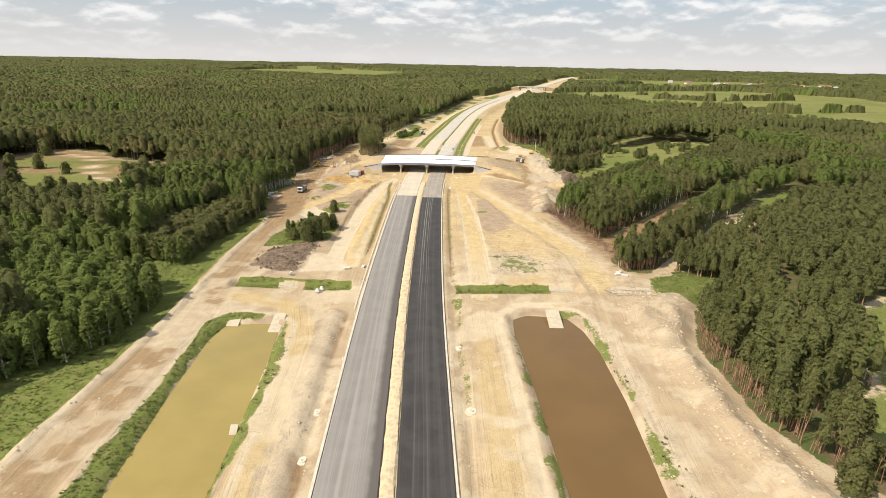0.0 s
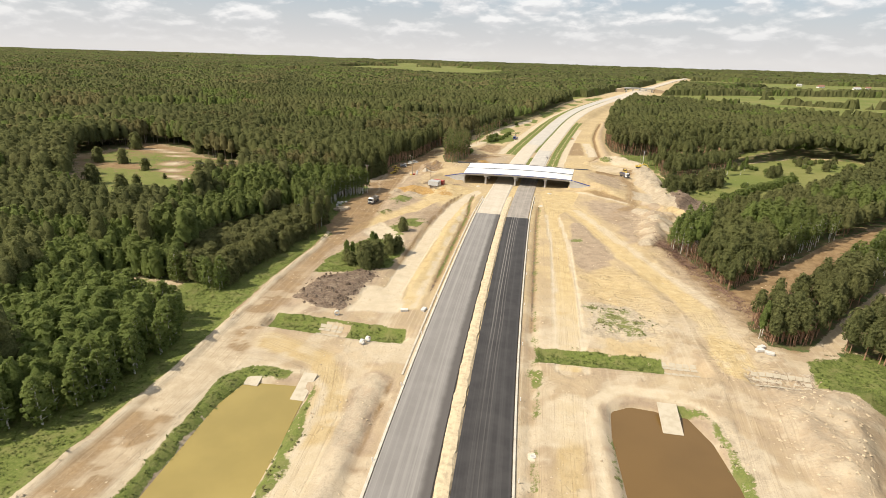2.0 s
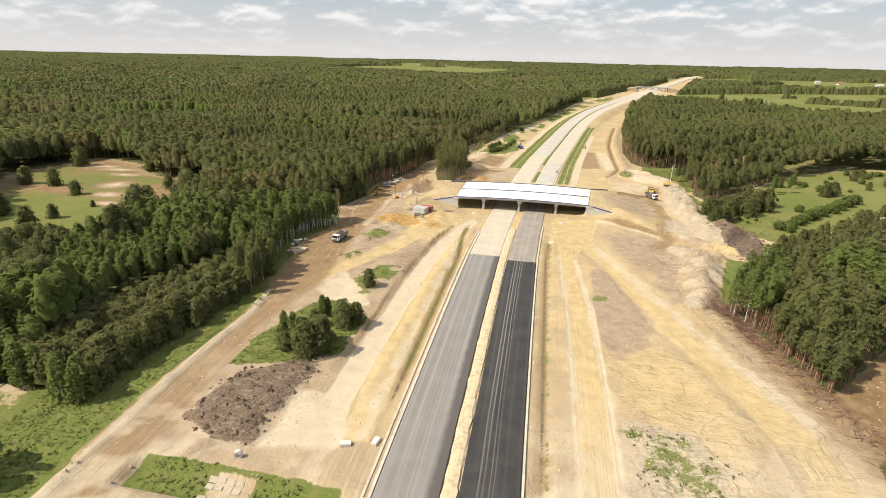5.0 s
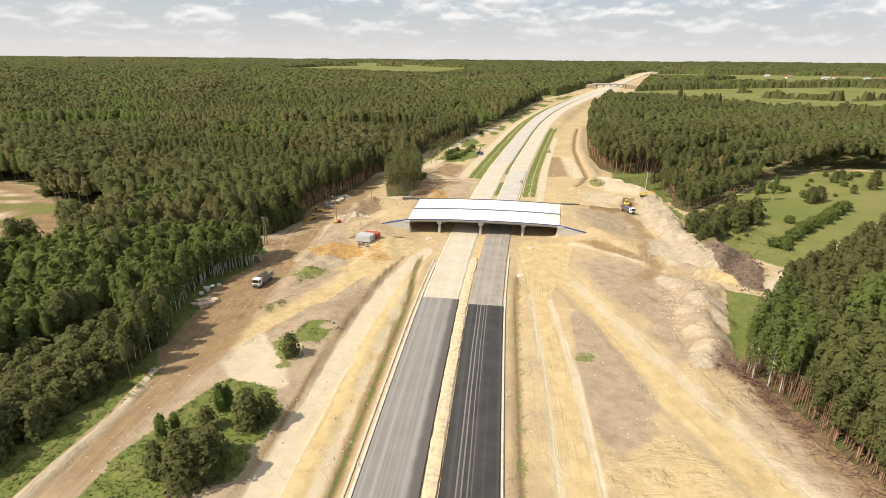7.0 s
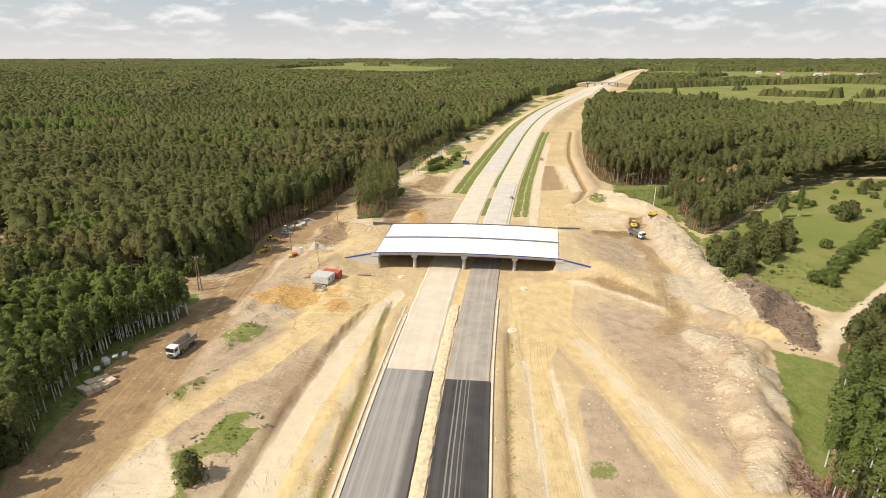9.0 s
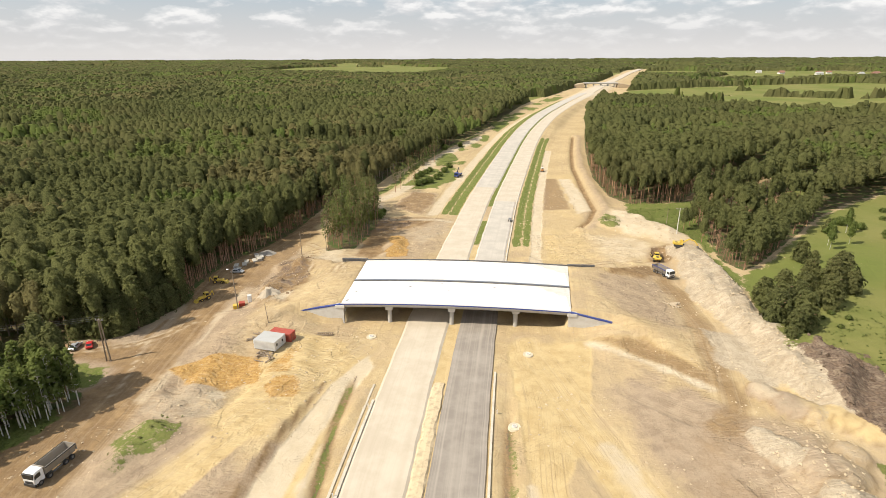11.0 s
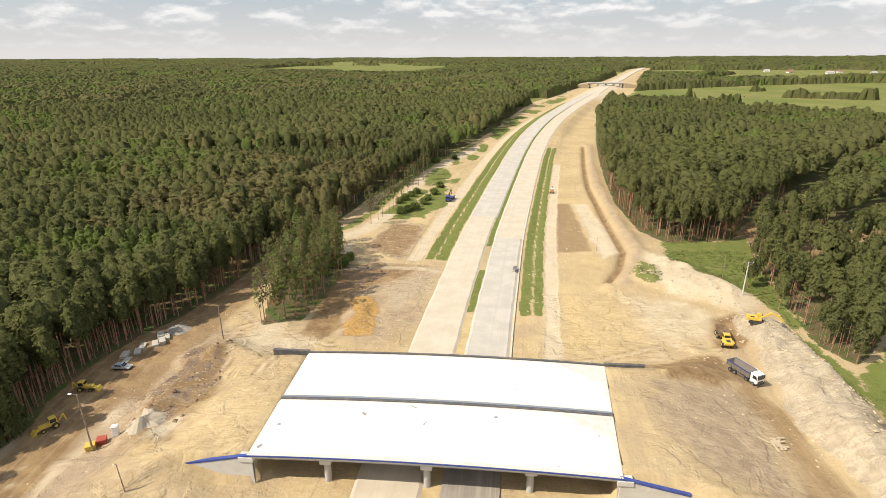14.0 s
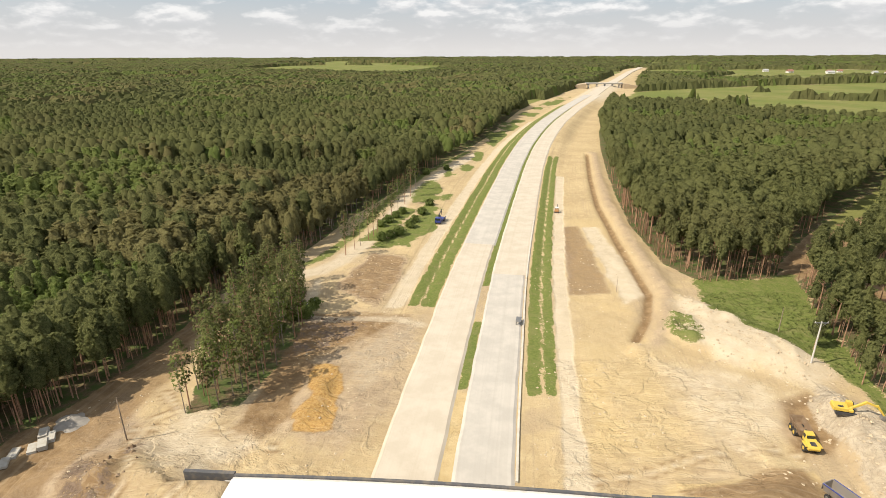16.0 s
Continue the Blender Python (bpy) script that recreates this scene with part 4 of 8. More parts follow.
    # west: haul road
    brown = over(brown, zone([(-79, 20), (-78, 94), (-77, 141), (-78, 170), (-78, 217), (-86, 246), (-90, 268), (-92, 303), (-85, 326), (-84, 340), (-86, 362), (-95, 376), (-95, 399), (-88, 433), (-75, 460), (-62, 482), (-59, 474), (-70, 452), (-75, 418), (-75, 373), (-73, 343), (-70, 305), (-67, 272), (-66, 249), (-70, 224), (-67, 177), (-64, 149), (-64, 20)], 1.2, 0.8) * (0.50 + 0.16 * smooth(y, 190, 310) + 0.10 * smooth(y, 330, 380)))
    tan = over(tan, zone([(-92, 230), (-86, 170), (-64, 170), (-44, 182), (-40, 240), (-38, 300), (-52, 312), (-62, 350), (-60, 405), (-80, 430), (-96, 400), (-92, 330)], 3, 2) * 0.62)
    tan = over(tan, zone([(-84, 318), (-118, 320), (-140, 313), (-141, 324), (-110, 346), (-90, 352), (-82, 335)], 1.5, 1.0) * 0.9)
    brown = over(brown, band([(-80, 333), (-95, 337), (-112, 335), (-138, 318)], 4.5, 2.0, 1.0) * 0.6)
    pale = over(pale, zone([(-85, 340), (-86, 357), (-90, 349), (-95, 341), (-91, 337)], 1.0, 1.2) * 0.12)
    pale = over(pale, band([(-71.6, 318), (-71.6, 330), (-71.7, 343), (-72.8, 360), (-73.5, 374)], 0.8, 0.4, 1.0) * 0.42)
    for lane in ([(-79, 356), (-82, 347), (-87, 341.5), (-95, 337.5), (-105, 335)], [(-77.5, 352), (-81, 344.5), (-87, 339.6), (-95, 335.8), (-105, 333.2)], [(-80, 320), (-82.5, 328), (-85, 335), (-87, 345), (-87, 354)]):
        side, _ = line_coords(x, y, lane)
        brown = over(brown, np.exp(-((np.abs(side) - 0.3) / 0.45) ** 2) * 0.8)
        pale = over(pale, np.exp(-((side - 1.2) / 0.4) ** 2) * 0.5)
    grass = over(grass, zone([(-86, 322), (-88, 331), (-96, 332), (-104, 322)], 1.2, 1.4) * 0.85)
    brown = over(brown, zone([(-96, 376), (-96, 404), (-80, 408), (-78, 380), (-88, 370)], 1.5, 1.0) * 0.75)
    # berm: pale crest; its brown west edge also paints in the shade there
    side, _ = line_coords(x, y, BERM_W)
    pale = over(pale, np.exp(-((side - 0.4) / 1.0) ** 2) * 0.7)
    brown = over(brown, np.exp(-((side + 1.4) / 0.8) ** 2) * 0.7)
    grass = grass * (1 - 0.9 * np.exp(-(side / 1.2) ** 2))
    grass = over(grass, zone([(-134, 174), (-134, 185), (-96, 183), (-83, 184), (-83, 172), (-96, 170)], 1.0, 1.5) * 0.62)
    # service road, its ochre bank and the grey bank behind it
    pale = over(pale, zone(SERVICE_W, 0.4, 0.2) * 0.95)
    pale = over(pale, zone([(-47.5, 197), (-35, 199), (-32.5, 181), (-48, 179)], 0.8, 0.6) * 0.9)
    ochre = over(ochre, strip(-25.2, -18.4, 185, 318, 0.9, 0.9) * 0.9)
    pale = over(pale, strip(-20.6, -18.6, 185, 318, 0.6, 0.9) * 0.6)
    tan = over(tan, zone([(-48, 284), (-37, 310), (-35, 296), (-35.5, 270), (-41, 268)], 0.8, 0.9) * 1.0)
    brown = over(brown, zone([(-48, 284), (-37, 310), (-35, 296), (-35.5, 270), (-41, 268)], 0.8, 0.9) * 0.3)
    ochre = over(ochre, band([(-70, 254), (-62, 272), (-54, 288), (-43, 317), (-36, 328), (-28, 338)], 2.8, 0.9, 0.7) * 0.9)
    ochre = over(ochre, zone([(-70, 262), (-66, 276), (-60, 288), (-54, 307), (-46, 322), (-53, 290), (-62, 272)], 0.9, 0.7) * 0.6)
    brown = over(brown, band([(-73, 271), (-64, 284)], 1.3, 0.6, 0.5) * 0.9)
    pale = over(pale, zone([(-66, 249), (-62, 264), (-51, 254), (-47, 242), (-55, 238)], 1.0, 1) * 0.8)
    # dug orange sand west of the overpass
    rust = over(rust, zone([(-72, 330), (-64, 338), (-53, 337), (-50, 328), (-57, 324), (-65, 325)], 0.9, 0.9))
    rust = over(rust, zone([(-47, 326), (-45, 330), (-40, 328), (-39, 322), (-44, 321)], 0.8, 0.8))
    rust = over(rust, zone([(-50, 330), (-49, 341), (-45, 346), (-43, 340), (-44, 331)], 1.2, 1.2) * 0.6)
    ochre = over(ochre, zone([(-56, 312), (-52, 340), (-46, 348), (-35, 349), (-30, 338), (-34, 326), (-38, 316), (-42, 308)], 1.8, 1.8) * 0.9)
    tan = over(tan, zone([(-71, 314), (-69, 326), (-60, 327), (-52, 321), (-53, 312), (-65, 310)], 1.2, 1.0) * 0.4)
    crack = over(crack, 0.6 * zone([(-71, 314), (-69, 326), (-60, 327), (-52, 321), (-53, 312), (-65, 310)], 1.2, 1.0) * 0.75)
    pale = over(pale, zone([(-59, 322), (-57, 324), (-54.5, 321), (-57, 319)], 0.3, 0.3) * 1.2)
    brown = over(brown, zone([(-68, 370), (-65, 382), (-64, 404), (-59, 402), (-55, 382), (-54, 362), (-61, 360)], 1.0, 1.6) * 0.75)
    pale = over(pale, zone([(-62, 362), (-58, 372), (-55, 370), (-56, 362)], 0.8, 0.9) * 0.7)
    # north-west: spoil, a square of orange sand, a raked pad, rubble and tracks
    mud = over(mud, zone([(-57, 446), (-44, 458), (-26, 458), (-34, 440), (-48, 431)], 1.2, 1.8) * 0.5)
    brown = over(brown, zone([(-57, 446), (-44, 460), (-20, 460), (-34, 438), (-48, 424)], 1.8, 1.8) * 0.85)
    rust = over(rust, zone([(-35.2, 409), (-27.1, 409.6), (-28.2, 423.8), (-30.7, 434), (-36.7, 434), (-35.3, 420)], 0.6, 0.8) * 0.85)
    brown = over(brown, zone([(-35.2, 409), (-27.1, 409.6), (-28.2, 423.8), (-30.7, 434), (-36.7, 434), (-35.3, 420)], 0.6, 0.8) * 0.72)
    brown = over(brown, zone([(-46, 408), (-46, 428), (-38, 432), (-38, 408)], 1.0, 1.0) * 0.95)
    tan = over(tan, zone([(-43, 478), (-38, 508), (-24, 505), (-25, 482), (-29, 465)], 1.0, 1.0) * 1.0)
    brown = over(brown, zone([(-43, 478), (-38, 508), (-24, 505), (-25, 482), (-29, 465)], 1.0, 1.0) * 0.6)
    comb = over(comb, zone([(-44, 476), (-38, 510), (-23, 506), (-24, 480), (-29, 463)], 1.0, 1.0))
    crack = over(crack, zone([(-33, 438), (-16, 455), (-12, 442), (-24, 420)], 1.2, 1.2) * 0.42)
    tan = over(tan, zone([(-52, 408), (-46, 432), (-30, 458), (-14, 458), (-12, 420), (-24, 404)], 3, 2) * 0.5)
    brown = over(brown, zone([(-60, 398), (-58, 406), (-46, 412), (-38, 402), (-46, 396)], 1.2, 1.5) * 0.3)
    mud = over(mud, zone([(-68, 370), (-65, 382), (-64, 404), (-59, 402), (-55, 382), (-56, 366), (-61, 364)], 1.0, 2.0) * 0.5)
    side, _ = line_coords(x, y, [(-62, 484), (-52, 490), (-47, 500), (-41, 528), (-35, 589), (-24, 640), (-2, 712)])
    pale = over(pale, np.exp(-(side / 3.6) ** 2) * 0.95)
    grass = over(grass, np.exp(-((side + 8) / 3.5) ** 2) * 0.7 * smooth(y, 480, 500) * (1 - smooth(y, 900, 1000)))
    pale = over(pale, band([(-50, 482), (-49, 466), (-46, 456), (-22, 458), (-14, 455)], 1.6, 1.0, 0.5) * 0.5)
    grass = over(grass, smooth(-d, 27, 33) * (1 - smooth(-d, 44, 60)) * smooth(y, 540, 600) * (1 - smooth(y, 1150, 1300)) * (0.25 + 0.9 * smooth(fbm(x / 14, y / 22, 47, 3), 0.42, 0.58)) * 0.8)
    pale = over(pale, strip(-27.5, -22.5, 465, 900, 0.6, 0.3) * 0.9)
    grass = over(grass, zone([(-43, 512), (-36, 524), (-30, 545), (-24, 580), (-18, 572), (-17, 543), (-26, 517)], 1.5, 2.0) * 0.8)
    # turning tracks on the pale sand by the overpass and the worn haul lane beside them
    brown = over(brown, zone([(-77, 378), (-70.2, 378), (-70, 393), (-68.3, 409), (-67.5, 435), (-72.8, 444), (-76.2, 433), (-76.6, 417), (-78.1, 402)], 0.8, 0.8) * 0.55)
    brown = over(brown, zone([(-69.1, 381), (-70, 393), (-67.8, 402), (-62.5, 400), (-57.4, 393), (-57.7, 387), (-57, 381)], 1.0, 1.6) * 0.5)
    for lane in ([(-66, 406.6), (-61, 408.2), (-54, 404), (-48.7, 396), (-47.2, 389), (-45.8, 380)], [(-54.5, 415), (-59.5, 414), (-63.8, 410.4), (-63, 402), (-57.3, 394), (-55.5, 380)], [(-36.2, 404.4), (-44.4, 407), (-52.3, 410), (-59.2, 413.3), (-66, 419)], [(-50, 407), (-46.8, 402.5), (-47.2, 394.6), (-43.7, 383)], [(18, 399.3), (31, 401.8), (42, 406.7), (52.4, 410), (60, 408)]):
        side, _ = line_coords(x, y, lane)
        side = side + 0.5 * (vnoise(x / 5, y / 5, 61) - 0.5)
        for off in (-1.1, 1.1):
            brown = over(brown, np.exp(-((side - off) / 0.38) ** 2) * 0.55)
        pale = over(pale, np.exp(-(side / 0.5) ** 2) * 0.5)
    # peaty heaps and wet drains
    mud = over(mud, zone(MUD_W, 1.2, 1.2))
    mud = over(mud, zone(MUD_E, 1.2, 1.2))
    wet_e = np.exp(-((d - 15.9) / 1.0) ** 2) * (0.35 * smooth(y, 60, 80) + 0.65 * smooth(y, 160, 200)) * (1 - smooth(y, 312, 325))
    brown, grass, mud = over(brown, wet_e * 0.75), over(grass, wet_e * 0.42), over(mud, wet_e * 0.6)
    wet_s = np.exp(-((d + 16.9) / 0.8) ** 2) * smooth(y, 50, 70) * (1 - smooth(y, 140, 155)) * (0.4 + 0.8 * vnoise(y / 6, y * 0, 44))
    brown = over(brown, wet_s * 0.8)
    side, along = line_coords(x, y, SCARP_W)
    brown = over(brown, np.exp(-((side + 0.2) / 0.6) ** 2) * 0.7 * smooth(y, 205, 220))
    wet_w = np.exp(-((d + 16.9 + 3.2 * smooth(y, 285, 325)) / 1.15) ** 2) * smooth(y, 190, 215) * (1 - smooth(y, 326, 336))
    brown, pale, ochre = over(brown, wet_w * 0.8), pale * (1 - wet_w), ochre * (1 - wet_w)
    grass, mud = over(grass, wet_w * 0.62), over(mud, np.exp(-((d + 16.9 + 3.2 * smooth(y, 285, 325)) / 0.5) ** 2) * 0.8 * (wet_w > 0.3))
    crack = over(crack, zone([(20, 182), (21, 203), (31, 205), (44, 190), (40, 180), (31, 176)], 1.5, 2) * 0.6)
    rubble = over(rubble, zone([(58, 160), (58, 171), (76, 172), (78, 160)], 1.2, 1.2) * 0.55)
    rubble = over(rubble, zone([(-68, 356), (-66, 372), (-58, 371), (-55, 362), (-60, 357)], 1.2, 1) * 0.4)
    # far stretch of the works is raw pale sand
    pale = np.maximum(pale, smooth(y, 1000, 1200) * (1 - smooth(y, 2460, 2500)) * (1 - smooth(np.abs(d), 18, 30)) * (0.7 - 0.45 * smooth(y, 1400, 1500)))
    # glade in the western woods: dry grass with a sandy track
    g = zone(GLADE_W, 4, 2)
    dry = smooth(fbm(x / 25, y / 25, 19, 3), 0.44, 0.56)
    field, wood, ochre, brown, tan = np.maximum(field * (1 - g), g * np.maximum(0.6 * (1 - dry), 0.7 * (1 - smooth(y, 322, 345)))), wood * (1 - 0.9 * g), np.maximum(ochre, g * 0.3 * dry), np.maximum(brown, g * 0.7), np.maximum(tan, g)
    side, _ = line_coords(x, y, [(-300, 392), (-262, 398), (-232, 372), (-226, 352), (-205, 322), (-185, 312), (-160, 312)])
    cut = np.exp(-(side / 3.0) ** 2) * g
    field, ochre, pale = field * (1 - cut), ochre * (1 - cut), np.maximum(pale, cut * 0.6)
    brown, field = np.maximum(brown, zone(GAP_NE, 1.5, 1) * 0.7), field * (1 - zone(GAP_NE, 1.5, 1))
    ochre = np.maximum(ochre, zone(GLADE_E, 3, 2) * 0.35)
    brown = np.maximum(brown, np.maximum(zone(GAP_E, 2, 1), np.maximum(zone(GAP_N1, 2, 1), zone(GAP_N2, 2, 1))) * 0.85)
    field = np.maximum(field, np.maximum(zone(GLADE_E, 3, 2), zone(GAP_E, 2, 1) * 0.5) * 0.55)
    side, _ = line_coords(x, y, [(86, 312), (101, 327), (130, 354), (161, 384), (235, 452)])
    cut = np.exp(-(side / 2.2) ** 2)
    grass, field, pale = grass * (1 - cut), field * (1 - cut), np.maximum(pale, cut * 0.85)
    wood = wood * (1 - np.clip(grass + field, 0, 1) * 0.8)

    # wheel tracks: side distance, length along, weight
    side_a, along_a, weight, wet = z0.copy(), z0.copy(), z0.copy(), z0.copy()
    tracks_a = [
        ([(-71, 0), (-71, 94), (-70, 141), (-72, 172), (-73, 217), (-72, 256), (-77, 303), (-80, 334), (-83, 365), (-84, 399), (-81, 425), (-71, 456), (-58, 478), (-51, 500), (-50, 513), (-40, 578), (-24, 630), (-4, 705)], 9),
        ([(-24, 454), (-23, 465), (-18, 520), (-9, 620), (16, 770)], 4),
        ([(-62, 405), (-52, 400), (-44, 392), (-50, 372), (-62, 352)], 5),
    ]
    tracks_b = [
        ([(-33, 0), (-34, 74), (-36.5, 104), (-38, 130), (-44, 152), (-62, 157), (-72, 150)], 6.5),
        ([(14, 342), (24, 312), (36, 272), (42, 245), (50, 222), (57, 200), (57, 160), (52, 122), (48, 76), (46, 0)], 7),
        ([(-70, 262), (-62, 285), (-46, 316), (-36, 330), (-28, 345)], 5.5),
        ([(-50, 482), (-44, 462), (-24, 458), (-14, 458)], 4),
    ]
    tracks_c = [
        ([(12.5, 0), (13, 75), (13.5, 150)], 6.5),
        ([(16.5, 160), (16.5, 217), (16, 262), (14, 300), (15, 322), (13, 350)], 4.2),
        ([(52, 268), (56, 250), (62, 232), (68, 205)], 5),
        ([(36, 330), (46, 322), (54, 324), (58, 340), (61, 362), (60, 385), (58, 396), (44, 399), (30, 398), (20, 404)], 5),
    ]
    for pts, wide in tracks_a + tracks_b + tracks_c:
        s, a = line_coords(x, y, pts)
        w = 1 - smooth(np.abs(s), wide * 0.55, wide * 1.05)
        better = w > weight
        side_a, along_a, weight = np.where(better, s, side_a), np.where(better, a, along_a), np.where(better, w, weight)
    wet = np.clip(1 - smooth(y, 150, 225) + 0.55 * smooth(x, 45, 60) * (1 - smooth(y, 300, 340)) + zone(MOUND_E, 3, 2), 0, 1)
    free = weight < 0.02
    side_a, along_a = np.where(free, d, side_a), np.where(free, y, along_a)

    n, mcols = len(ys), len(xs)
    i = (np.arange(n - 1)[:, None] * mcols + np.arange(mcols - 1)[None, :]).ravel()
    quads = np.stack([i, i + 1, i + 1 + mcols, i + mcols], 1)
    me = quick_mesh("ground", np.stack([x, y, z], 1), quads, mats=(ground_material(),), smooth_faces=True)
    colour_attr(me, "zone_a", np.stack([grass, ochre, brown, mud], 1))
    colour_attr(me, "zone_b", np.stack([pale, wood, rubble, field], 1))
    colour_attr(me, "zone_c", np.stack([tan, rust, crack, comb], 1))
    colour_attr(me, "lane", np.stack([side_a, along_a, weight, wet], 1))
    return tagged(new("ground", me), "pale sandy construction ground with tracks, grass and forest floor", "ground", kind="structure")


build_ground()

# ---- carriageways ----


def sweep(name, y0, y1, profile, material, step=4.0, label="", category="road", kind="structure", parent=None, rag=0.0, seed=0):
    """A strip that follows the road; the profile is side distance and height, left to right."""
    n = max(2, int((y1 - y0) / step) + 1)
    yy = np.linspace(y0, y1, n)
    slope = (road_x(yy + 5) - road_x(yy - 5)) / 10
    nx, ny = 1 / np.sqrt(1 + slope ** 2), -slope / np.sqrt(1 + slope ** 2)
    verts, lane = [], []
    k = len(profile)
    for j, (d, h) in enumerate(profile):
        w = rag * (fbm(yy / 3.0, yy * 0 + j // 2, 40 + seed, 3) - 0.5) if j in (0, 1, k - 2, k - 1) else 0
        dd = d + w
        verts.append(np.stack([road_x(yy) + nx * dd, yy + ny * dd, h + road_rise(yy)], 1))
        lane.append(np.stack([np.full(n, d), yy, np.ones(n), np.ones(n)], 1))
    verts, lane = np.stack(verts, 1).reshape(-1, 3), np.stack(lane, 1).reshape(-1, 4)
    i = (np.arange(n - 1)[:, None] * k + np.arange(k - 1)[None, :]).ravel()
    quads = np.stack([i, i + 1, i + 1 + k, i + k], 1)
    caps = np.array([list(range(k))[::-1]]) if k == 4 else None
    if caps is not None:
        quads = np.concatenate([quads, caps, caps[:, ::-1] + (n - 1) * k])
    me = quick_mesh(name, verts, quads, mats=(material,))
    colour_attr(me, "lane", lane)
    ob = new(name, me)
    if parent:
        ob.parent = parent
    return tagged(ob, label, category, kind=kind) if not parent else ob


def slab(lo, hi, top, bottom=-0.3, batter=0.12):
    return [(lo - batter, bottom), (lo, top), (hi, top), (hi + batter, bottom)]


sweep("road_west_south", -60, 293.5, slab(-12.9, -1.7, 0.30, -0.3, 0.4), ASPHALT_GREY, label="grey asphalt base course of an unfinished carriageway")
sweep("road_west_middle", 293.5, 520, slab(-12.6, -2.0, 0.20, -0.2, 0.8), GRAVEL_PALE, label="pale crushed stone base of an unfinished carriageway", rag=0.5, seed=1)
sweep("road_west_north", 520, 1190, slab(-12.6, -1.4, 0.22, -0.2, 0.8), GRAVEL_GREY, label="greyish crushed stone base of a carriageway", rag=0.3, seed=2)
sweep("road_east_south", -60, 290.5, slab(1.7, 12.1, 0.30, -0.3, 0.15), ASPHALT_NEW, label="fresh black asphalt carriageway with pale wheel marks")
sweep("road_east_middle", 290.5, 392, slab(1.8, 11.8, 0.22), ASPHALT_DUSTY, label="dusty grey asphalt carriageway", rag=0.3, seed=3)
sweep("road_east_mid_north", 392, 492, slab(1.5, 11.2, 0.20, -0.2, 0.8), GRAVEL_GREY, label="greyish crushed stone carriageway base", rag=0.4, seed=4)
sweep("road_east_north", 492, 1190, slab(1.4, 12.2, 0.21, -0.2, 0.8), GRAVEL_PALE, label="white crushed stone carriageway base", rag=0.3, seed=5)
sweep("road_far", 1190, 2470, slab(-9, 9, 0.4), GRAVEL_PALE, step=40, label="far stretch of pale roadworks")
sweep("kerb_west", -60, 322, slab(-13.75, -13.2, 0.26, -0.3, 0.02), KERB, label="pale concrete kerb strip", category="kerb")
sweep("gutter_west", 150, 328, slab(-15.0, -14.5, 0.08, -0.3, 0.05), GUTTER, label="pale concrete gutter", category="gutter", rag=0.1)
sweep("kerb_east", -60, 336, slab(12.35, 12.8, 0.26, -0.3, 0.02), KERB, label="pale concrete kerb strip", category="kerb")
sweep("median_south", -60, 330, [(-1.6, -0.2), (-1.0, 0.22), (0.2, 0.34), (1.1, 0.24), (1.6, -0.2)], plain("median sand", (0.56, 0.45, 0.29), 0.95, 0, 0.6, 0.9), step=1.2, label="rough strip of ochre sand between carriageways", category="median", rag=0.9, seed=6)
sweep("kerb_east_north", 400, 560, slab(12.0, 12.5, 0.24, -0.3, 0.02), KERB, label="pale concrete kerb strip", category="kerb", rag=0.1)

# ---- ponds ----


def water_material(name, colour):
    m = Mat(name, 0.15, 0, 0.3)
    c = m.mix(m.ramp(m.noise(0.05, 4), 0.35, 0.65), colour, tuple(v * 0.86 for v in colour))
    m.colour(c).bump(m.noise(1.6, 3, stretch=(1, 0.5, 1)), 0.06, 0.05)
    return m.m


def pond(name, outline, level, colour, label):
    bm = bmesh.new()
    cx, cy = sum(p[0] for p in outline) / len(outline), sum(p[1] for p in outline) / len(outline)
    grow_by = 1.5
    vs = []
    for px, py in outline:
        r = math.hypot(px - cx, py - cy)
        vs.append(bm.verts.new((px + (px - cx) / r * grow_by, py + (py - cy) / r * grow_by, level)))
    bm.faces.new(vs)
    bmesh.ops.triangulate(bm, faces=bm.faces[:])
    ob = part(name, bm, water_material(name + " water", colour), None)
    return tagged(ob, label, "pond", kind="structure")


pond("water_west", POND_W, -1.3, (0.300, 0.228, 0.072), "still yellowish green water of a settling pond")
pond("water_east", POND_E, -1.3, (0.150, 0.088, 0.030), "still brown water of a settling pond")


def box(bm, x0, x1, y0, y1, z0, z1, bevel=0.0):
    vs = [bm.verts.new(p) for p in ((x0, y0, z0), (x1, y0, z0), (x1, y1, z0), (x0, y1, z0), (x0, y0, z1), (x1, y0, z1), (x1, y1, z1), (x0, y1, z1))]
    fs = [bm.faces.new([vs[i] for i in f]) for f in ((3, 2, 1, 0), (4, 5, 6, 7), (0, 1, 5, 4), (1, 2, 6, 5), (2, 3, 7, 6), (3, 0, 4, 7))]
    if bevel:
        edges = list({e for f in fs for e in f.edges})
        bmesh.ops.bevel(bm, geom=edges, offset=bevel, segments=1, affect="EDGES")
    return vs


def tube(bm, p0, p1, r0, r1, sides=8, caps=True):
    """A tapered round bar from p0 to p1."""
    p0, p1 = Vector(p0), Vector(p1)
    q = (p1 - p0).to_track_quat("Z", "Y")
    a, b = [], []
    for k in range(sides):
        w = Vector((math.cos(2 * math.pi * k / sides), math.sin(2 * math.pi * k / sides), 0))
        a.append(bm.verts.new(p0 + q @ (w * r0)))
        b.append(bm.verts.new(p1 + q @ (w * r1)))
    for k in range(sides):
        bm.faces.new((a[k], a[(k + 1) % sides], b[(k + 1) % sides], b[k]))
    if caps:
        bm.faces.new(a[::-1])
        bm.faces.new(b)


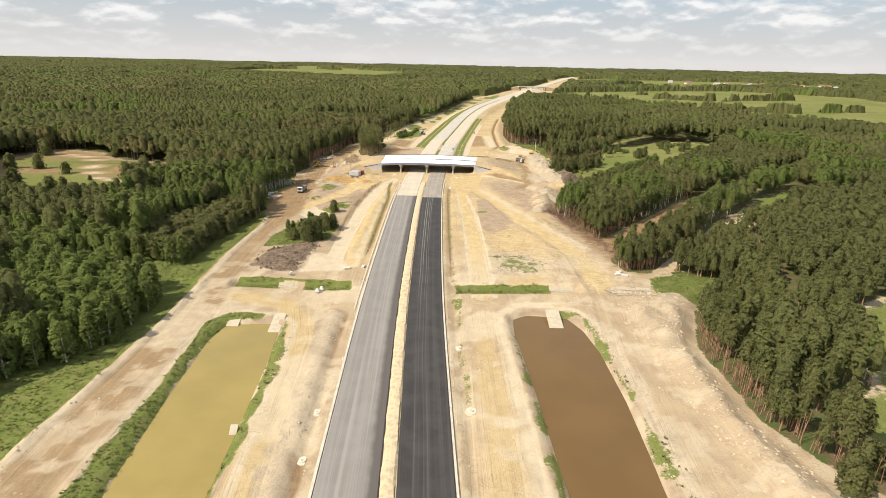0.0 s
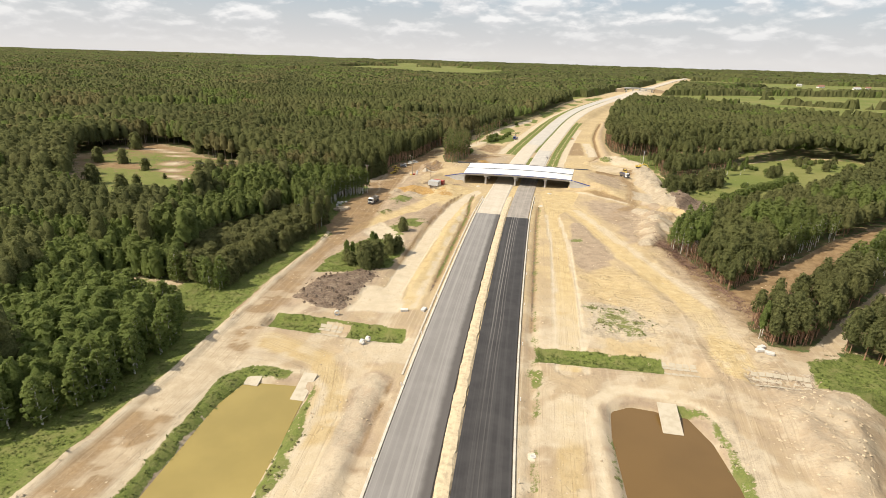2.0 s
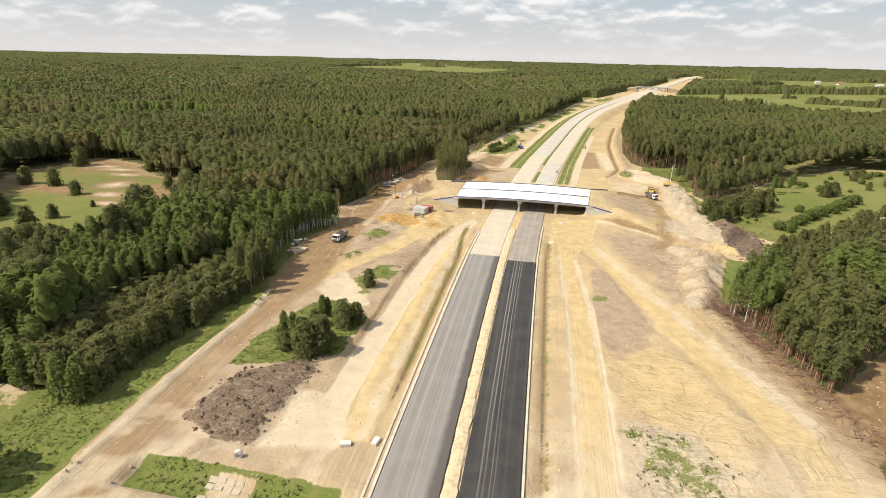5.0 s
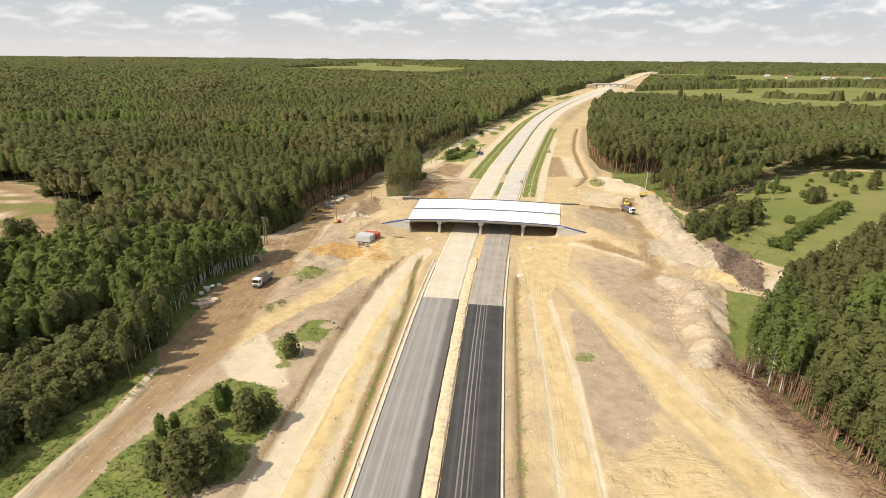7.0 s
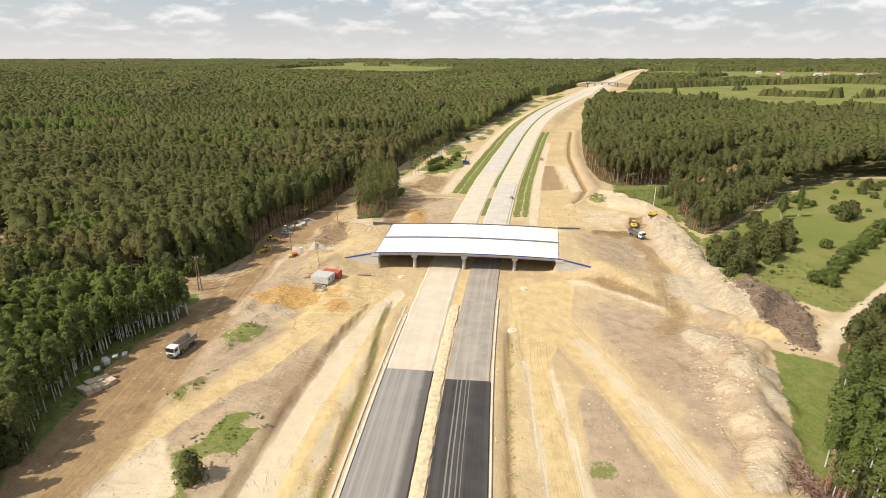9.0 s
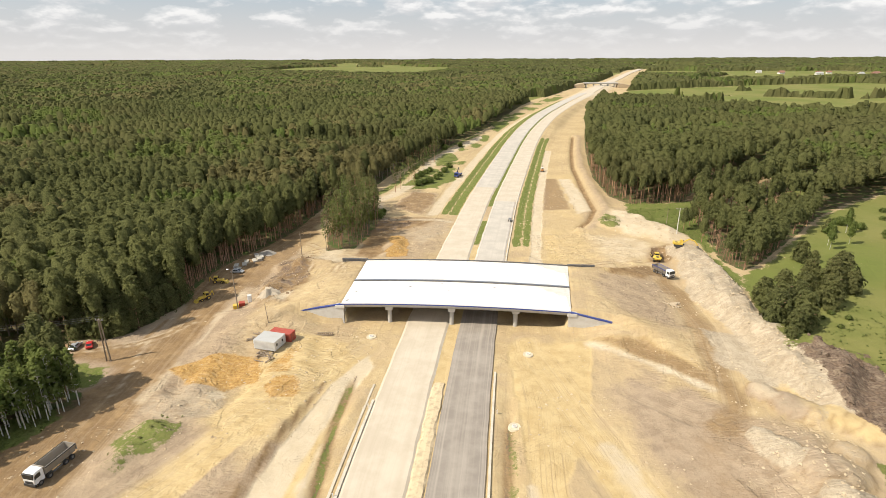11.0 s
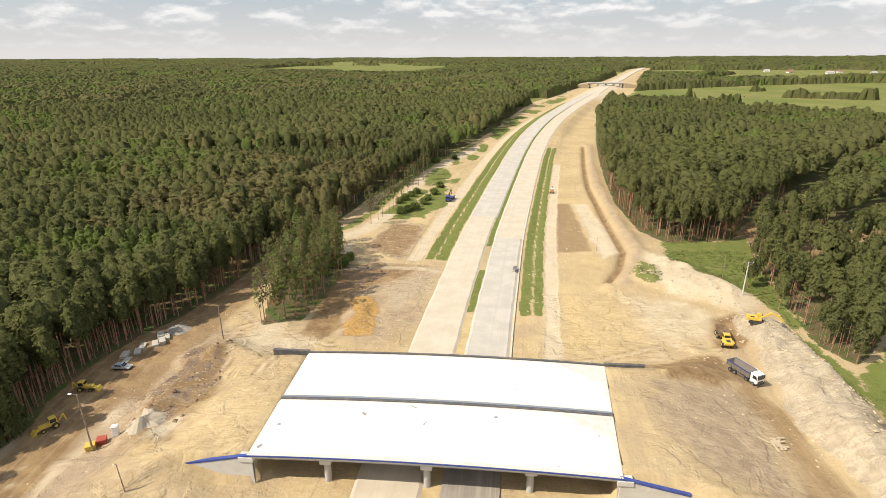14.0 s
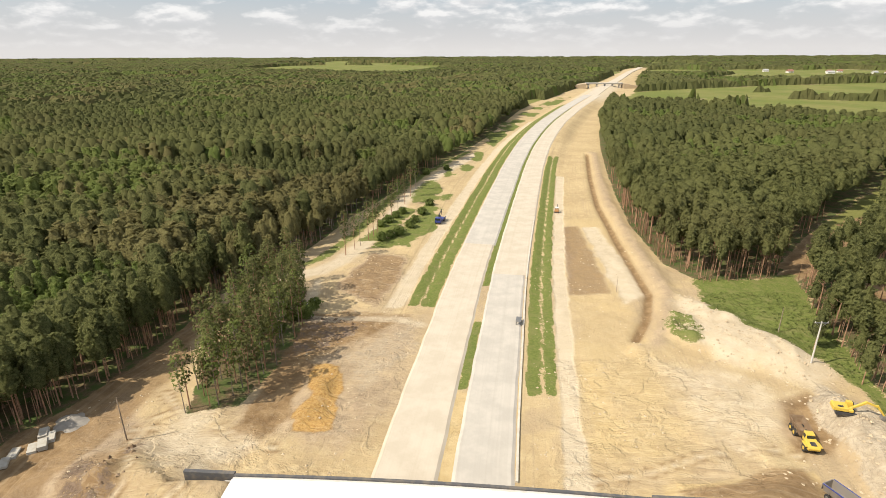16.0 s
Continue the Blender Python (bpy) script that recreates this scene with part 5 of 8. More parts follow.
def empty(name, m, label, category, group="", kind=""):
    ob = new(name)
    ob.matrix_world = m
    return tagged(ob, label, category, group, kind)


# ---- overpass ----


def membrane_material():
    m = Mat("white deck membrane", 0.7, 0, 0.3)
    c = m.mix(m.ramp(m.noise(0.12, 5), 0.40, 0.68, 0, 0.5), (0.82, 0.81, 0.79), (0.72, 0.70, 0.66))
    seams = m.noise(1.0, 2, 0.5, stretch=(0.02, 0.9, 0.0))
    c = m.mix(m.ramp(seams, 0.56, 0.62, 0, 0.25), c, (0.66, 0.65, 0.62))
    c = m.mix(m.ramp(m.noise(0.42, 2, 0.4), 0.735, 0.76, 0, 0.85), c, (0.16, 0.15, 0.14))
    m.colour(c).bump(m.noise(2.0, 3), 0.1, 0.02)
    return m.m


MEMBRANE = membrane_material()
BLUE = plain("blue parapet paint", (0.035, 0.065, 0.27), 0.5, 0, 0.12, 0.8)
DARK_GAP = plain("dark joint", (0.085, 0.085, 0.09), 0.8, 0, 0.3, 0.8)


def deck_half(name, parent, w0, w1, e0, e1, crown, front_blue):
    """One deck: slab with a gentle rise to its middle, deep edge beams and a cornice."""
    bm = bmesh.new()
    n = 20
    top, low = [], []
    for i in range(n + 1):
        t = i / n
        rise = crown * (1 - (2 * t - 1) ** 2)
        for row, (a, b) in enumerate(((w0, e0), (w1, e1))):
            x, y = a[0] + (b[0] - a[0]) * t, a[1] + (b[1] - a[1]) * t
            top.append(bm.verts.new((x, y, 5.75 + rise)))
            low.append(bm.verts.new((x, y, 4.95 + rise)))
    for i in range(n):
        k = 2 * i
        bm.faces.new((top[k], top[k + 2], top[k + 3], top[k + 1]))
        bm.faces.new((low[k], low[k + 1], low[k + 3], low[k + 2]))
        bm.faces.new((top[k], low[k], low[k + 2], top[k + 2]))
        bm.faces.new((top[k + 1], top[k + 3], low[k + 3], low[k + 1]))
    bm.faces.new((top[0], top[1], low[1], low[0]))
    bm.faces.new((top[-2], low[-2], low[-1], top[-1]))
    slab_ob = part("deck", bm, CONCRETE_LIGHT, parent)
    return slab_ob


def ribbon(name, parent, a, b, crown, z0, z1, thick, material, n=20, label=""):
    """A beam along a deck edge that follows its rise."""
    bm = bmesh.new()
    rows = []
    for i in range(n + 1):
        t = i / n
        rise = crown * (1 - (2 * t - 1) ** 2)
        x, y = a[0] + (b[0] - a[0]) * t, a[1] + (b[1] - a[1]) * t
        rows.append([bm.verts.new(p) for p in ((x, y, z0 + rise), (x, y + thick, z0 + rise), (x, y + thick, z1 + rise), (x, y, z1 + rise))])
    for r, s in zip(rows, rows[1:]):
        for k in range(4):
            bm.faces.new((r[k], r[(k + 1) % 4], s[(k + 1) % 4], s[k]))
    bm.faces.new(rows[0])
    bm.faces.new(rows[-1][::-1])
    bmesh.ops.recalc_face_normals(bm, faces=bm.faces[:])
    return part(name, bm, material, parent, label)


def build_overpass():
    bridge = empty("overpass", pose(0, 0, 0), "concrete road overpass with white deck and blue edge", "bridge")
    crown = 0.75
    W = lambda y: (-38.0 + 0.01 * (y - 358), y)
    E = lambda y: (25.0 + 0.105 * (y - 357), y - 0.8)
    for y0, y1 in ((358.0, 373.7), (374.9, 391.2)):
        deck_half("deck", bridge, W(y0), W(y1), E(y0), E(y1), crown, True)
        ribbon("membrane", bridge, (W(y0)[0] + 0.1, y0 + 0.55), (E(y0)[0] - 0.1, y0 - 0.25), crown, 5.752, 5.80, y1 - y0 - 1.0, MEMBRANE, label="white waterproof sheet on the deck")
        for edge in (y0 + 0.25, y1 - 0.75):
            ribbon("edge_beam", bridge, (W(edge)[0], edge), (E(edge)[0], edge - 0.8), crown, 4.55, 5.0, 0.5, CONCRETE)
    ribbon("parapet_edge", bridge, (-38.0, 357.55), (25.0, 356.75), crown, 5.45, 5.95, 0.45, CONCRETE_LIGHT)
    ribbon("blue_band", bridge, (-38.0, 357.48), (25.0, 356.68), crown, 5.62, 5.93, 0.066, BLUE, label="blue painted edge band")
    ribbon("rear_edge", bridge, (-37.6, 391.2), (28.5, 390.4), crown, 5.3, 6.05, 0.5, DARK_GAP, label="dark rear edge beam")
    ribbon("joint", bridge, (-37.9, 373.72), (26.7, 372.92), crown, 5.0, 5.9, 0.5, DARK_GAP, label="grey blue strip between the decks")
    ribbon("joint", bridge, (-37.9, 374.35), (26.8, 373.55), crown, 5.0, 5.97, 0.5, BLUE_GREY, label="grey blue strip between the decks")
    # abutments
    for x0, x1 in ((-39.2, -37.2), (24.4, 26.4)):
        bm = bmesh.new()
        shift = 0 if x0 < 0 else -0.8
        lean = 0.0 if x0 < 0 else 3.3
        vs = box(bm, x0, x1, 357.9 + shift, 391.2 + shift, -1.0, 5.0)
        for v in vs:
            v.co.x += lean * (v.co.y - 357) / 33.5
        part("abutment", bm, CONCRETE, bridge)
        bm = bmesh.new()
        vs = box(bm, x0 - 0.3, x1 + 0.3, 357.4 + shift, 359.0 + shift, 4.5, 5.45, 0.06)
        part("bearing_block", bm, CONCRETE_LIGHT, bridge)
    # wing walls, falling away from the deck
    for x0, x1, y0, thick, z_in, z_out in ((-37.2, -51.0, 357.6, 0.5, 5.95, 3.2), (24.6, 37.0, 356.8, 0.5, 5.95, 3.0)):
        bm = bmesh.new()
        pts = [(x0, -1.0), (x0, z_in), (x1, z_out), (x1, z_out - 0.6), (x0 + (x1 - x0) * 0.35, -0.6)]
        a = [bm.verts.new((px, y0, pz)) for px, pz in pts]
        b = [bm.verts.new((px, y0 + thick, pz)) for px, pz in pts]
        bm.faces.new(a)
        bm.faces.new(b[::-1])
        for k in range(5):
            bm.faces.new((a[k], b[k], b[(k + 1) % 5], a[(k + 1) % 5]))
        bmesh.ops.recalc_face_normals(bm, faces=bm.faces[:])
        part("wing_wall", bm, CONCRETE_LIGHT, bridge)
        bm = bmesh.new()
        s = 1 if x1 > x0 else -1
        a = [(x0, z_in - 0.32), (x0, z_in + 0.03), (x1 + s * 0.15, z_out + 0.03), (x1 + s * 0.15, z_out - 0.38)]
        f = [bm.verts.new((px, y0 - 0.07, pz)) for px, pz in a]
        g = [bm.verts.new((px, y0 + thick + 0.06, pz)) for px, pz in a]
        bm.faces.new(f)
        bm.faces.new(g[::-1])
        for k in range(4):
            bm.faces.new((f[k], g[k], g[(k + 1) % 4], f[(k + 1) % 4]))
        bmesh.ops.recalc_face_normals(bm, faces=bm.faces[:])
        part("blue_band", bm, BLUE, bridge, "blue painted wing wall edge")
    for x0, x1, z0, z1 in ((-46.2, -37.6, 4.6, 5.6), (28.5, 37.3, 4.6, 5.6)):
        bm = bmesh.new()
        a = [(x0, 391.4, z0 + (0.6 if x0 > 0 else 0)), (x1, 391.4, z0 + (0 if x0 > 0 else 0.6))]
        shift = 0 if x0 < 0 else -0.8
        box(bm, x0, x1, 391.4 + shift, 392.1 + shift, 0.6, 6.2, 0.05)
        part("rear_wing_wall", bm, DARK_GAP, bridge)
    # round piers under block capitals
    for x in (-24.6, -7.2, 10.4):
        for y in (359.3, 372.2, 376.4, 389.6):
            dx = 0.05 * (y - 358)
            bm = bmesh.new()
            tube(bm, (x + dx, y, -0.6), (x + dx, y, 4.2), 0.62, 0.62, 18)
            part("pier", bm, CONCRETE, bridge)
            bm = bmesh.new()
            box(bm, x + dx - 1.0, x + dx + 1.0, y - 1.15, y + 1.15, 4.1, 5.7, 0.08)
            part("capital", bm, CONCRETE_LIGHT, bridge)
    return bridge


BLUE_GREY = plain("blue grey joint sheet", (0.20, 0.23, 0.28), 0.6, 0, 0.2, 0.8)
build_overpass()

# ---- trees ----


def unit(v):
    return v / np.maximum(np.linalg.norm(v, axis=-1, keepdims=True), 1e-6)


def cards(rng, centre, normal, size):
    """Folded, uneven leaf clumps: two triangles each, facing their normal."""
    n = len(centre)
    side = unit(np.cross(normal, rng.normal(size=(n, 3))))
    up = np.cross(normal, side)
    a = centre + side * size[:, None] * rng.uniform(0.6, 1.1, (n, 1)) - normal * size[:, None] * 0.25
    c = centre - side * size[:, None] * rng.uniform(0.6, 1.1, (n, 1)) - normal * size[:, None] * 0.25
    b = centre + up * size[:, None] * rng.uniform(0.6, 1.1, (n, 1)) + normal * size[:, None] * 0.15
    d = centre - up * size[:, None] * rng.uniform(0.6, 1.1, (n, 1)) + normal * size[:, None] * 0.15
    v = np.stack([a, b, c, d], 1).reshape(-1, 3)
    q = np.arange(n * 4).reshape(-1, 4)
    return v, q


def crown_profile(kind, h):
    if kind == "pine":
        return np.where(h < 0.25, 0.55 + 1.8 * h, 1.0) * np.sqrt(np.clip(1.02 - h ** 2.2, 0, 1))
    if kind == "mast":
        return np.where(h < 0.3, 0.5 + 1.6 * h, 1.0) * np.sqrt(np.clip(1.02 - h ** 2.4, 0, 1))
    if kind == "tall":
        return np.sqrt(np.clip(1 - (2 * h - 1.0) ** 2, 0.05, 1))
    if kind == "shrubby":
        return np.sqrt(np.clip(1 - (1.25 * h - 0.3) ** 2, 0, 1)) * (1 - 0.2 * h)
    if kind == "young":
        return np.where(h < 0.2, 0.75 + 1.25 * h, 1.0) * np.sqrt(np.clip(1.03 - h ** 1.5, 0, 1))
    if kind == "bush":
        return np.sqrt(np.clip(1 - (2 * h - 0.9) ** 2 / 1.3, 0, 1))
    return np.sqrt(np.clip(1 - (2 * h - 0.85) ** 2 / 1.4, 0, 1)) * (1.05 - 0.35 * h)


TREES = {  # crown foot, height, crown radius
    "pine": (7.2, 18.0, 2.85), "mast": (9.6, 17.6, 2.35), "young": (4.4, 11.4, 2.2), "birch": (5.6, 15.5, 2.1), "twiggy": (6.0, 15.5, 2.5), "bush": (0.1, 3.4, 2.2), "shrubby": (0.25, 6.5, 2.6), "tall": (7.0, 18.5, 2.0), "slim": (4.2, 12.0, 1.35), "leafy": (0.9, 11.0, 2.4)}


def crown_mesh(kind, seed, n, size, core=True):
    """Vertices, quads and painted lightness of the clumps of one crown of a tree of full height."""
    rng = np.random.default_rng(seed)
    foot, high, radius = TREES[kind]
    h = rng.uniform(0, 1, n) ** (0.8 if kind != "young" else 1.15)
    ang = rng.uniform(0, 2 * math.pi, n) if n < 60 else np.arange(n) * 2.39996 + rng.normal(0, 0.4, n)
    lobes = 1 + 0.22 * np.sin(ang * 3 + seed) * np.sin(h * 9 + seed) + 0.12 * np.sin(ang * 5 + 2 * seed)
    r = radius * crown_profile(kind, h) * lobes * rng.uniform(0.80, 1.06, n)
    centre = np.stack([np.cos(ang) * r, np.sin(ang) * r, foot + (high - foot) * h * rng.uniform(0.97, 1.02, n)], 1)
    normal = unit(np.stack([np.cos(ang) * (1 - 0.55 * h), np.sin(ang) * (1 - 0.55 * h), 0.30 + 0.9 * h ** 2], 1) + rng.normal(0, 0.33, (n, 3)))
    needles = kind in ("pine", "mast", "young", "shrubby", "tall")
    v, q = cards(rng, centre, normal, size * (0.82 if needles else 1.0) * rng.uniform(0.65, 1.3, n))
    soft = unit(np.stack([np.cos(ang) * (1.05 - 0.6 * h), np.sin(ang) * (1.05 - 0.6 * h), 0.55 + 0.9 * h ** 1.2], 1) + rng.normal(0, 0.20, (n, 3)))
    soft = np.repeat(soft, 4, 0)
    # light from above put into the colour: paler towards the top, plus random variation
    clump_light = np.repeat(np.clip(0.15 + 0.6 * h + rng.uniform(-0.2, 0.35, n), 0, 1), 4)
    spray = np.ones(len(v))
    if core:
        # an uneven inner body, so that the sky does not show through
        k, lv = (7, (0.02, 0.30, 0.62, 0.88)) if core is True else (6, (0.02, 0.5, 0.9))
        cv = []
        for f in lv:
            rr = radius * float(crown_profile(kind, np.array(f))) * ((0.74 if needles else 0.80) if core is True else 0.95)
            for j in range(k):
                aa = 2 * math.pi * (j + 0.5 * (f > 0.4)) / k + seed
                w = rr * rng.uniform(0.78, 1.18)
                cv.append((math.cos(aa) * w, math.sin(aa) * w, foot + (high - foot) * (f + rng.uniform(-0.07, 0.07))))
        base, rows = len(v), len(lv)
        cq = [(base + l * k + j, base + l * k + (j + 1) % k, base + (l + 1) * k + (j + 1) % k, base + (l + 1) * k + j) for l in range(rows - 1) for j in range(k)]
        tip = len(cv)
        cv.append((rng.normal(0, 0.1), rng.normal(0, 0.1), high * 0.985))
        top = base + (rows - 1) * k
        cq += [(top + j, top + (j + 1) % k, top + (j + 2) % k, base + tip) for j in range(0, k - 1, 2)]
        cv = np.array(cv)
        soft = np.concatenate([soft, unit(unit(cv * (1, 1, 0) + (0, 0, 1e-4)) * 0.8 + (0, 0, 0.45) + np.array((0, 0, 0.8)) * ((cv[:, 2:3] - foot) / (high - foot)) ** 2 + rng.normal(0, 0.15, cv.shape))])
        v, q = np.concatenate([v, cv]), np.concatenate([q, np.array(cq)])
        # the inner body takes darker colours, as painted shade inside the crown
        clump_light = np.concatenate([clump_light, np.clip((cv[:, 2] - foot) / (high - foot), 0, 1) * 0.5])
        spray = np.concatenate([spray, np.zeros(len(cv))])
    return v, q, clump_light, soft, spray


def trunk_mesh(kind, seed, sides=4, limbs=0, r0=0.17):
    rng = np.random.default_rng(seed + 99)
    foot, high, radius = TREES[kind]
    rows, quads = [], []
    bend = rng.normal(0, 0.25, 2)
    for f, rr in ((-0.03, 1.25), (0.35, 0.8), (0.93, 0.3)):
        for k in range(sides):
            a = 2 * math.pi * k / sides
            rows.append((bend[0] * f * f + math.cos(a) * r0 * rr, bend[1] * f * f + math.sin(a) * r0 * rr, f * high))
    for l in range(2):
        for k in range(sides):
            quads.append((l * sides + k, l * sides + (k + 1) % sides, (l + 1) * sides + (k + 1) % sides, (l + 1) * sides + k))
    for j in range(limbs):
        z = foot * 0.75 + (high * 0.9 - foot * 0.75) * rng.uniform(0, 1)
        a = rng.uniform(0, 6.28)
        out = radius * 0.8 * (1 - 0.6 * (z / high) ** 2)
        tip = np.array((math.cos(a) * out, math.sin(a) * out, z + out * rng.uniform(0.2, 0.7)))
        w = np.array((-math.sin(a), math.cos(a), 0)) * 0.055
        b = len(rows)
        stem = np.array((bend[0] * (z / high) ** 2, bend[1] * (z / high) ** 2, z))
        rows += [stem + w, stem - w, stem + (0, 0, 0.14), tip + w * 0.3, tip - w * 0.3, tip + (0, 0, 0.05)]
        quads += [(b, b + 1, b + 4, b + 3), (b + 1, b + 2, b + 5, b + 4), (b + 2, b, b + 3, b + 5)]
    return np.array(rows), np.array(quads)


def forest(name, kind, px, py, pz, scale, tint, n, size, bark, leaf, label, protos=7, trunk=True, widen=1.0, core=True):
    """Many trees too close to count, as one mesh."""
    rng = np.random.default_rng(len(name) * 7 + len(px))
    which = rng.integers(0, protos, len(px))
    turn = rng.uniform(0, 2 * math.pi, len(px))
    V, Q, M, T, N = [], [], [], [], []
    base = 0
    for k in range(protos):
        sel = np.where(which == k)[0]
        if not len(sel):
            continue
        v, q, clump_light, soft, spray = crown_mesh(kind, 100 + k, n, size, core)
        spray = spray * (n >= 20)
        mat = np.ones(len(q), int)
        if trunk:
            tv, tq = trunk_mesh(kind, k, 3)
            q = np.concatenate([q, tq + len(v)])
            mat = np.concatenate([mat, np.zeros(len(tq), int)])
            v = np.concatenate([v, tv])
            soft = np.concatenate([soft, unit(tv * (1, 1, 0) + (0, 0, 0.01))])
            clump_light = np.concatenate([clump_light, np.zeros(len(tv))])
            spray = np.concatenate([spray, np.zeros(len(tv))])
        c, s = np.cos(turn[sel])[:, None], np.sin(turn[sel])[:, None]
        sc = scale[sel][:, None]
        wide = sc * widen * rng.uniform(0.85, 1.2, (len(sel), 1))
        vx = (v[None, :, 0] * c - v[None, :, 1] * s) * wide + px[sel][:, None]
        vy = (v[None, :, 0] * s + v[None, :, 1] * c) * wide + py[sel][:, None]
        vz = v[None, :, 2] * sc + pz[sel][:, None]
        V.append(np.stack([vx, vy, vz], 2).reshape(-1, 3))
        nx = soft[None, :, 0] * c - soft[None, :, 1] * s
        ny = soft[None, :, 0] * s + soft[None, :, 1] * c
        N.append(np.stack([nx, ny, np.broadcast_to(soft[None, :, 2], nx.shape)], 2).reshape(-1, 3))
        Q.append((q[None] + (base + np.arange(len(sel)) * len(v))[:, None, None]).reshape(-1, 4))
        M.append(np.tile(mat, len(sel)))
        T.append(np.stack([np.repeat(tint[sel], len(v)), np.tile(clump_light, len(sel)), np.tile(spray, len(sel)), np.ones(len(sel) * len(v))], 1))
        base += len(sel) * len(v)
    me = quick_mesh(name, np.concatenate(V), np.concatenate(Q), mats=(bark, leaf), mat_index=np.concatenate(M))
    colour_attr(me, "tint", np.concatenate(T))
    set_normals(me, np.concatenate(N))
    return tagged(new(name, me), label, "forest", kind="stuff")


def tree_things(kind, spots, n, size, bark, leaf, name, label, group, r0=0.17, core=True):
    """Single trees with a trunk and a crown each, sharing a few meshes."""
    made = []
    for k in range(5):
        v, q, clump_light, soft, spray = crown_mesh(kind, 300 + k, n, size * 1.15, core)
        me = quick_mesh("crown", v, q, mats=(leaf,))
        colour_attr(me, "tint", np.stack([np.full(len(v), 0.15 + 0.17 * k), clump_light, spray, clump_light * 0 + 1], 1))
        set_normals(me, soft)
        tv, tq = trunk_mesh(kind, 50 + k, 6, 12, r0)
        tm = quick_mesh("trunk", tv, tq, mats=(bark,))
        made.append((me, tm))
    for j, (x, y, z, s, turn) in enumerate(spots):
        top = new(name)
        top.matrix_world = Matrix.LocRotScale((x, y, z - 0.05), Euler((0, 0, turn)), (s, s, s))
        tagged(top, label, "tree", group)
        me, tm = made[j % 5]
        new("trunk", tm).parent = top
        new("crown", me).parent = top


def spots_in(rng, x0, x1, y0, y1, step, test):
    xs, ys = np.meshgrid(np.arange(x0, x1, step), np.arange(y0, y1, step))
    x, y = xs.ravel() + rng.uniform(-0.45, 0.45, xs.size) * step, ys.ravel() + rng.uniform(-0.45, 0.45, xs.size) * step
    keep = test(x, y)
    return x[keep], y[keep]


def in_view(x, y, margin=30):
    return (x > -1.30 * (y - 20) - margin - 40) & (x < 0.98 * (y + 10) + margin) & (y > 40)


BIRCH_BAND = [(-104, 90), (-80, 100), (-78, 150), (-92, 172), (-86, 205), (-92, 236), (-78, 250), (-86, 300), (-86, 318), (-110, 318), (-150, 296), (-162, 250), (-125, 214), (-150, 190), (-170, 130), (-130, 90)]
BARE_BAND = [(-66, 482), (-56, 520), (-50, 560), (-60, 600), (-90, 590), (-112, 540), (-122, 490), (-96, 470), (-80, 462)]
BIRCH_E = [(104, 112), (150, 150), (220, 215), (300, 275), (300, 240), (220, 140), (150, 90)]
TALL_E = [(60, 485), (60, 700), (110, 900), (500, 900), (300, 520), (120, 470), (104, 430), (86, 400), (84, 430)]


def species(x, y):
    """0 pine, 1 birch, 2 bare trees, 3 young pine."""
    kind = np.zeros(len(x), int)
    p = fbm(x / 60, y / 45, 61, 3)
    a, b, _ = stand_cell(x, y)
    mixed = hash2(np.floor(x * 7.3), np.floor(y * 7.9), 88)
    kind[(p + 0.46 * (b - 0.5) > 0.63) & (x < 0) & (mixed > 0.12)] = 1
    kind[(p + 0.16 * (b - 0.5) > 0.64) & (x > 0) & (mixed > 0.15)] = 1
    kind[poly_dist(x, y, BIRCH_BAND) > 0] = 1
    kind[(poly_dist(x, y, BIRCH_BAND) > 0) & (fbm(x / 18, y / 18, 77, 2) > 0.68)] = 0
    kind[(x > 60) & (x < 200) & (y > 395) & (y < 620)] = 0
    meadow_rim = (x > 78) & (x < 260) & (poly_dist(x, y, [(84, 396), (100, 382), (260, 480), (280, 530), (120, 440), (98, 470), (88, 420)]) > 0)
    kind[meadow_rim] = 3
    east = (x > 40) & (poly_dist(x, y, TALL_E) < 0) & (np.hypot(x, y) < 700)
    kind[east & (kind == 0)] = 3
    kind[(x > 40) & (poly_dist(x, y, TALL_E) >= 0) & (kind == 0)] = 6
    kind[poly_dist(x, y, BIRCH_E) > 0] = 1
    bare = (poly_dist(x, y, BARE_BAND) > 0) | ((fbm(x / 60, y / 26, 71, 2) + 0.26 * (a - 0.5) > 0.70) & (x < 0) & (y > 330))
    kind[bare & (mixed > 0.1)] = 2
    kind[(x < 0) & (poly_dist(x, y, [(-80, 185), (-82, 258), (-92, 264), (-108, 262), (-120, 235), (-112, 188)]) > 0)] = 4
    kind[(kind == 1) & (x < 0) & (y < 200)] = 5
    kind[(kind == 1) & (x > 55) & (x < 95) & (y < 260)] = 3
    kind[poly_dist(x, y, [(57, 256), (63, 285), (80, 302), (86, 294), (74, 262), (66, 250)]) > 0] = 1
    return kind


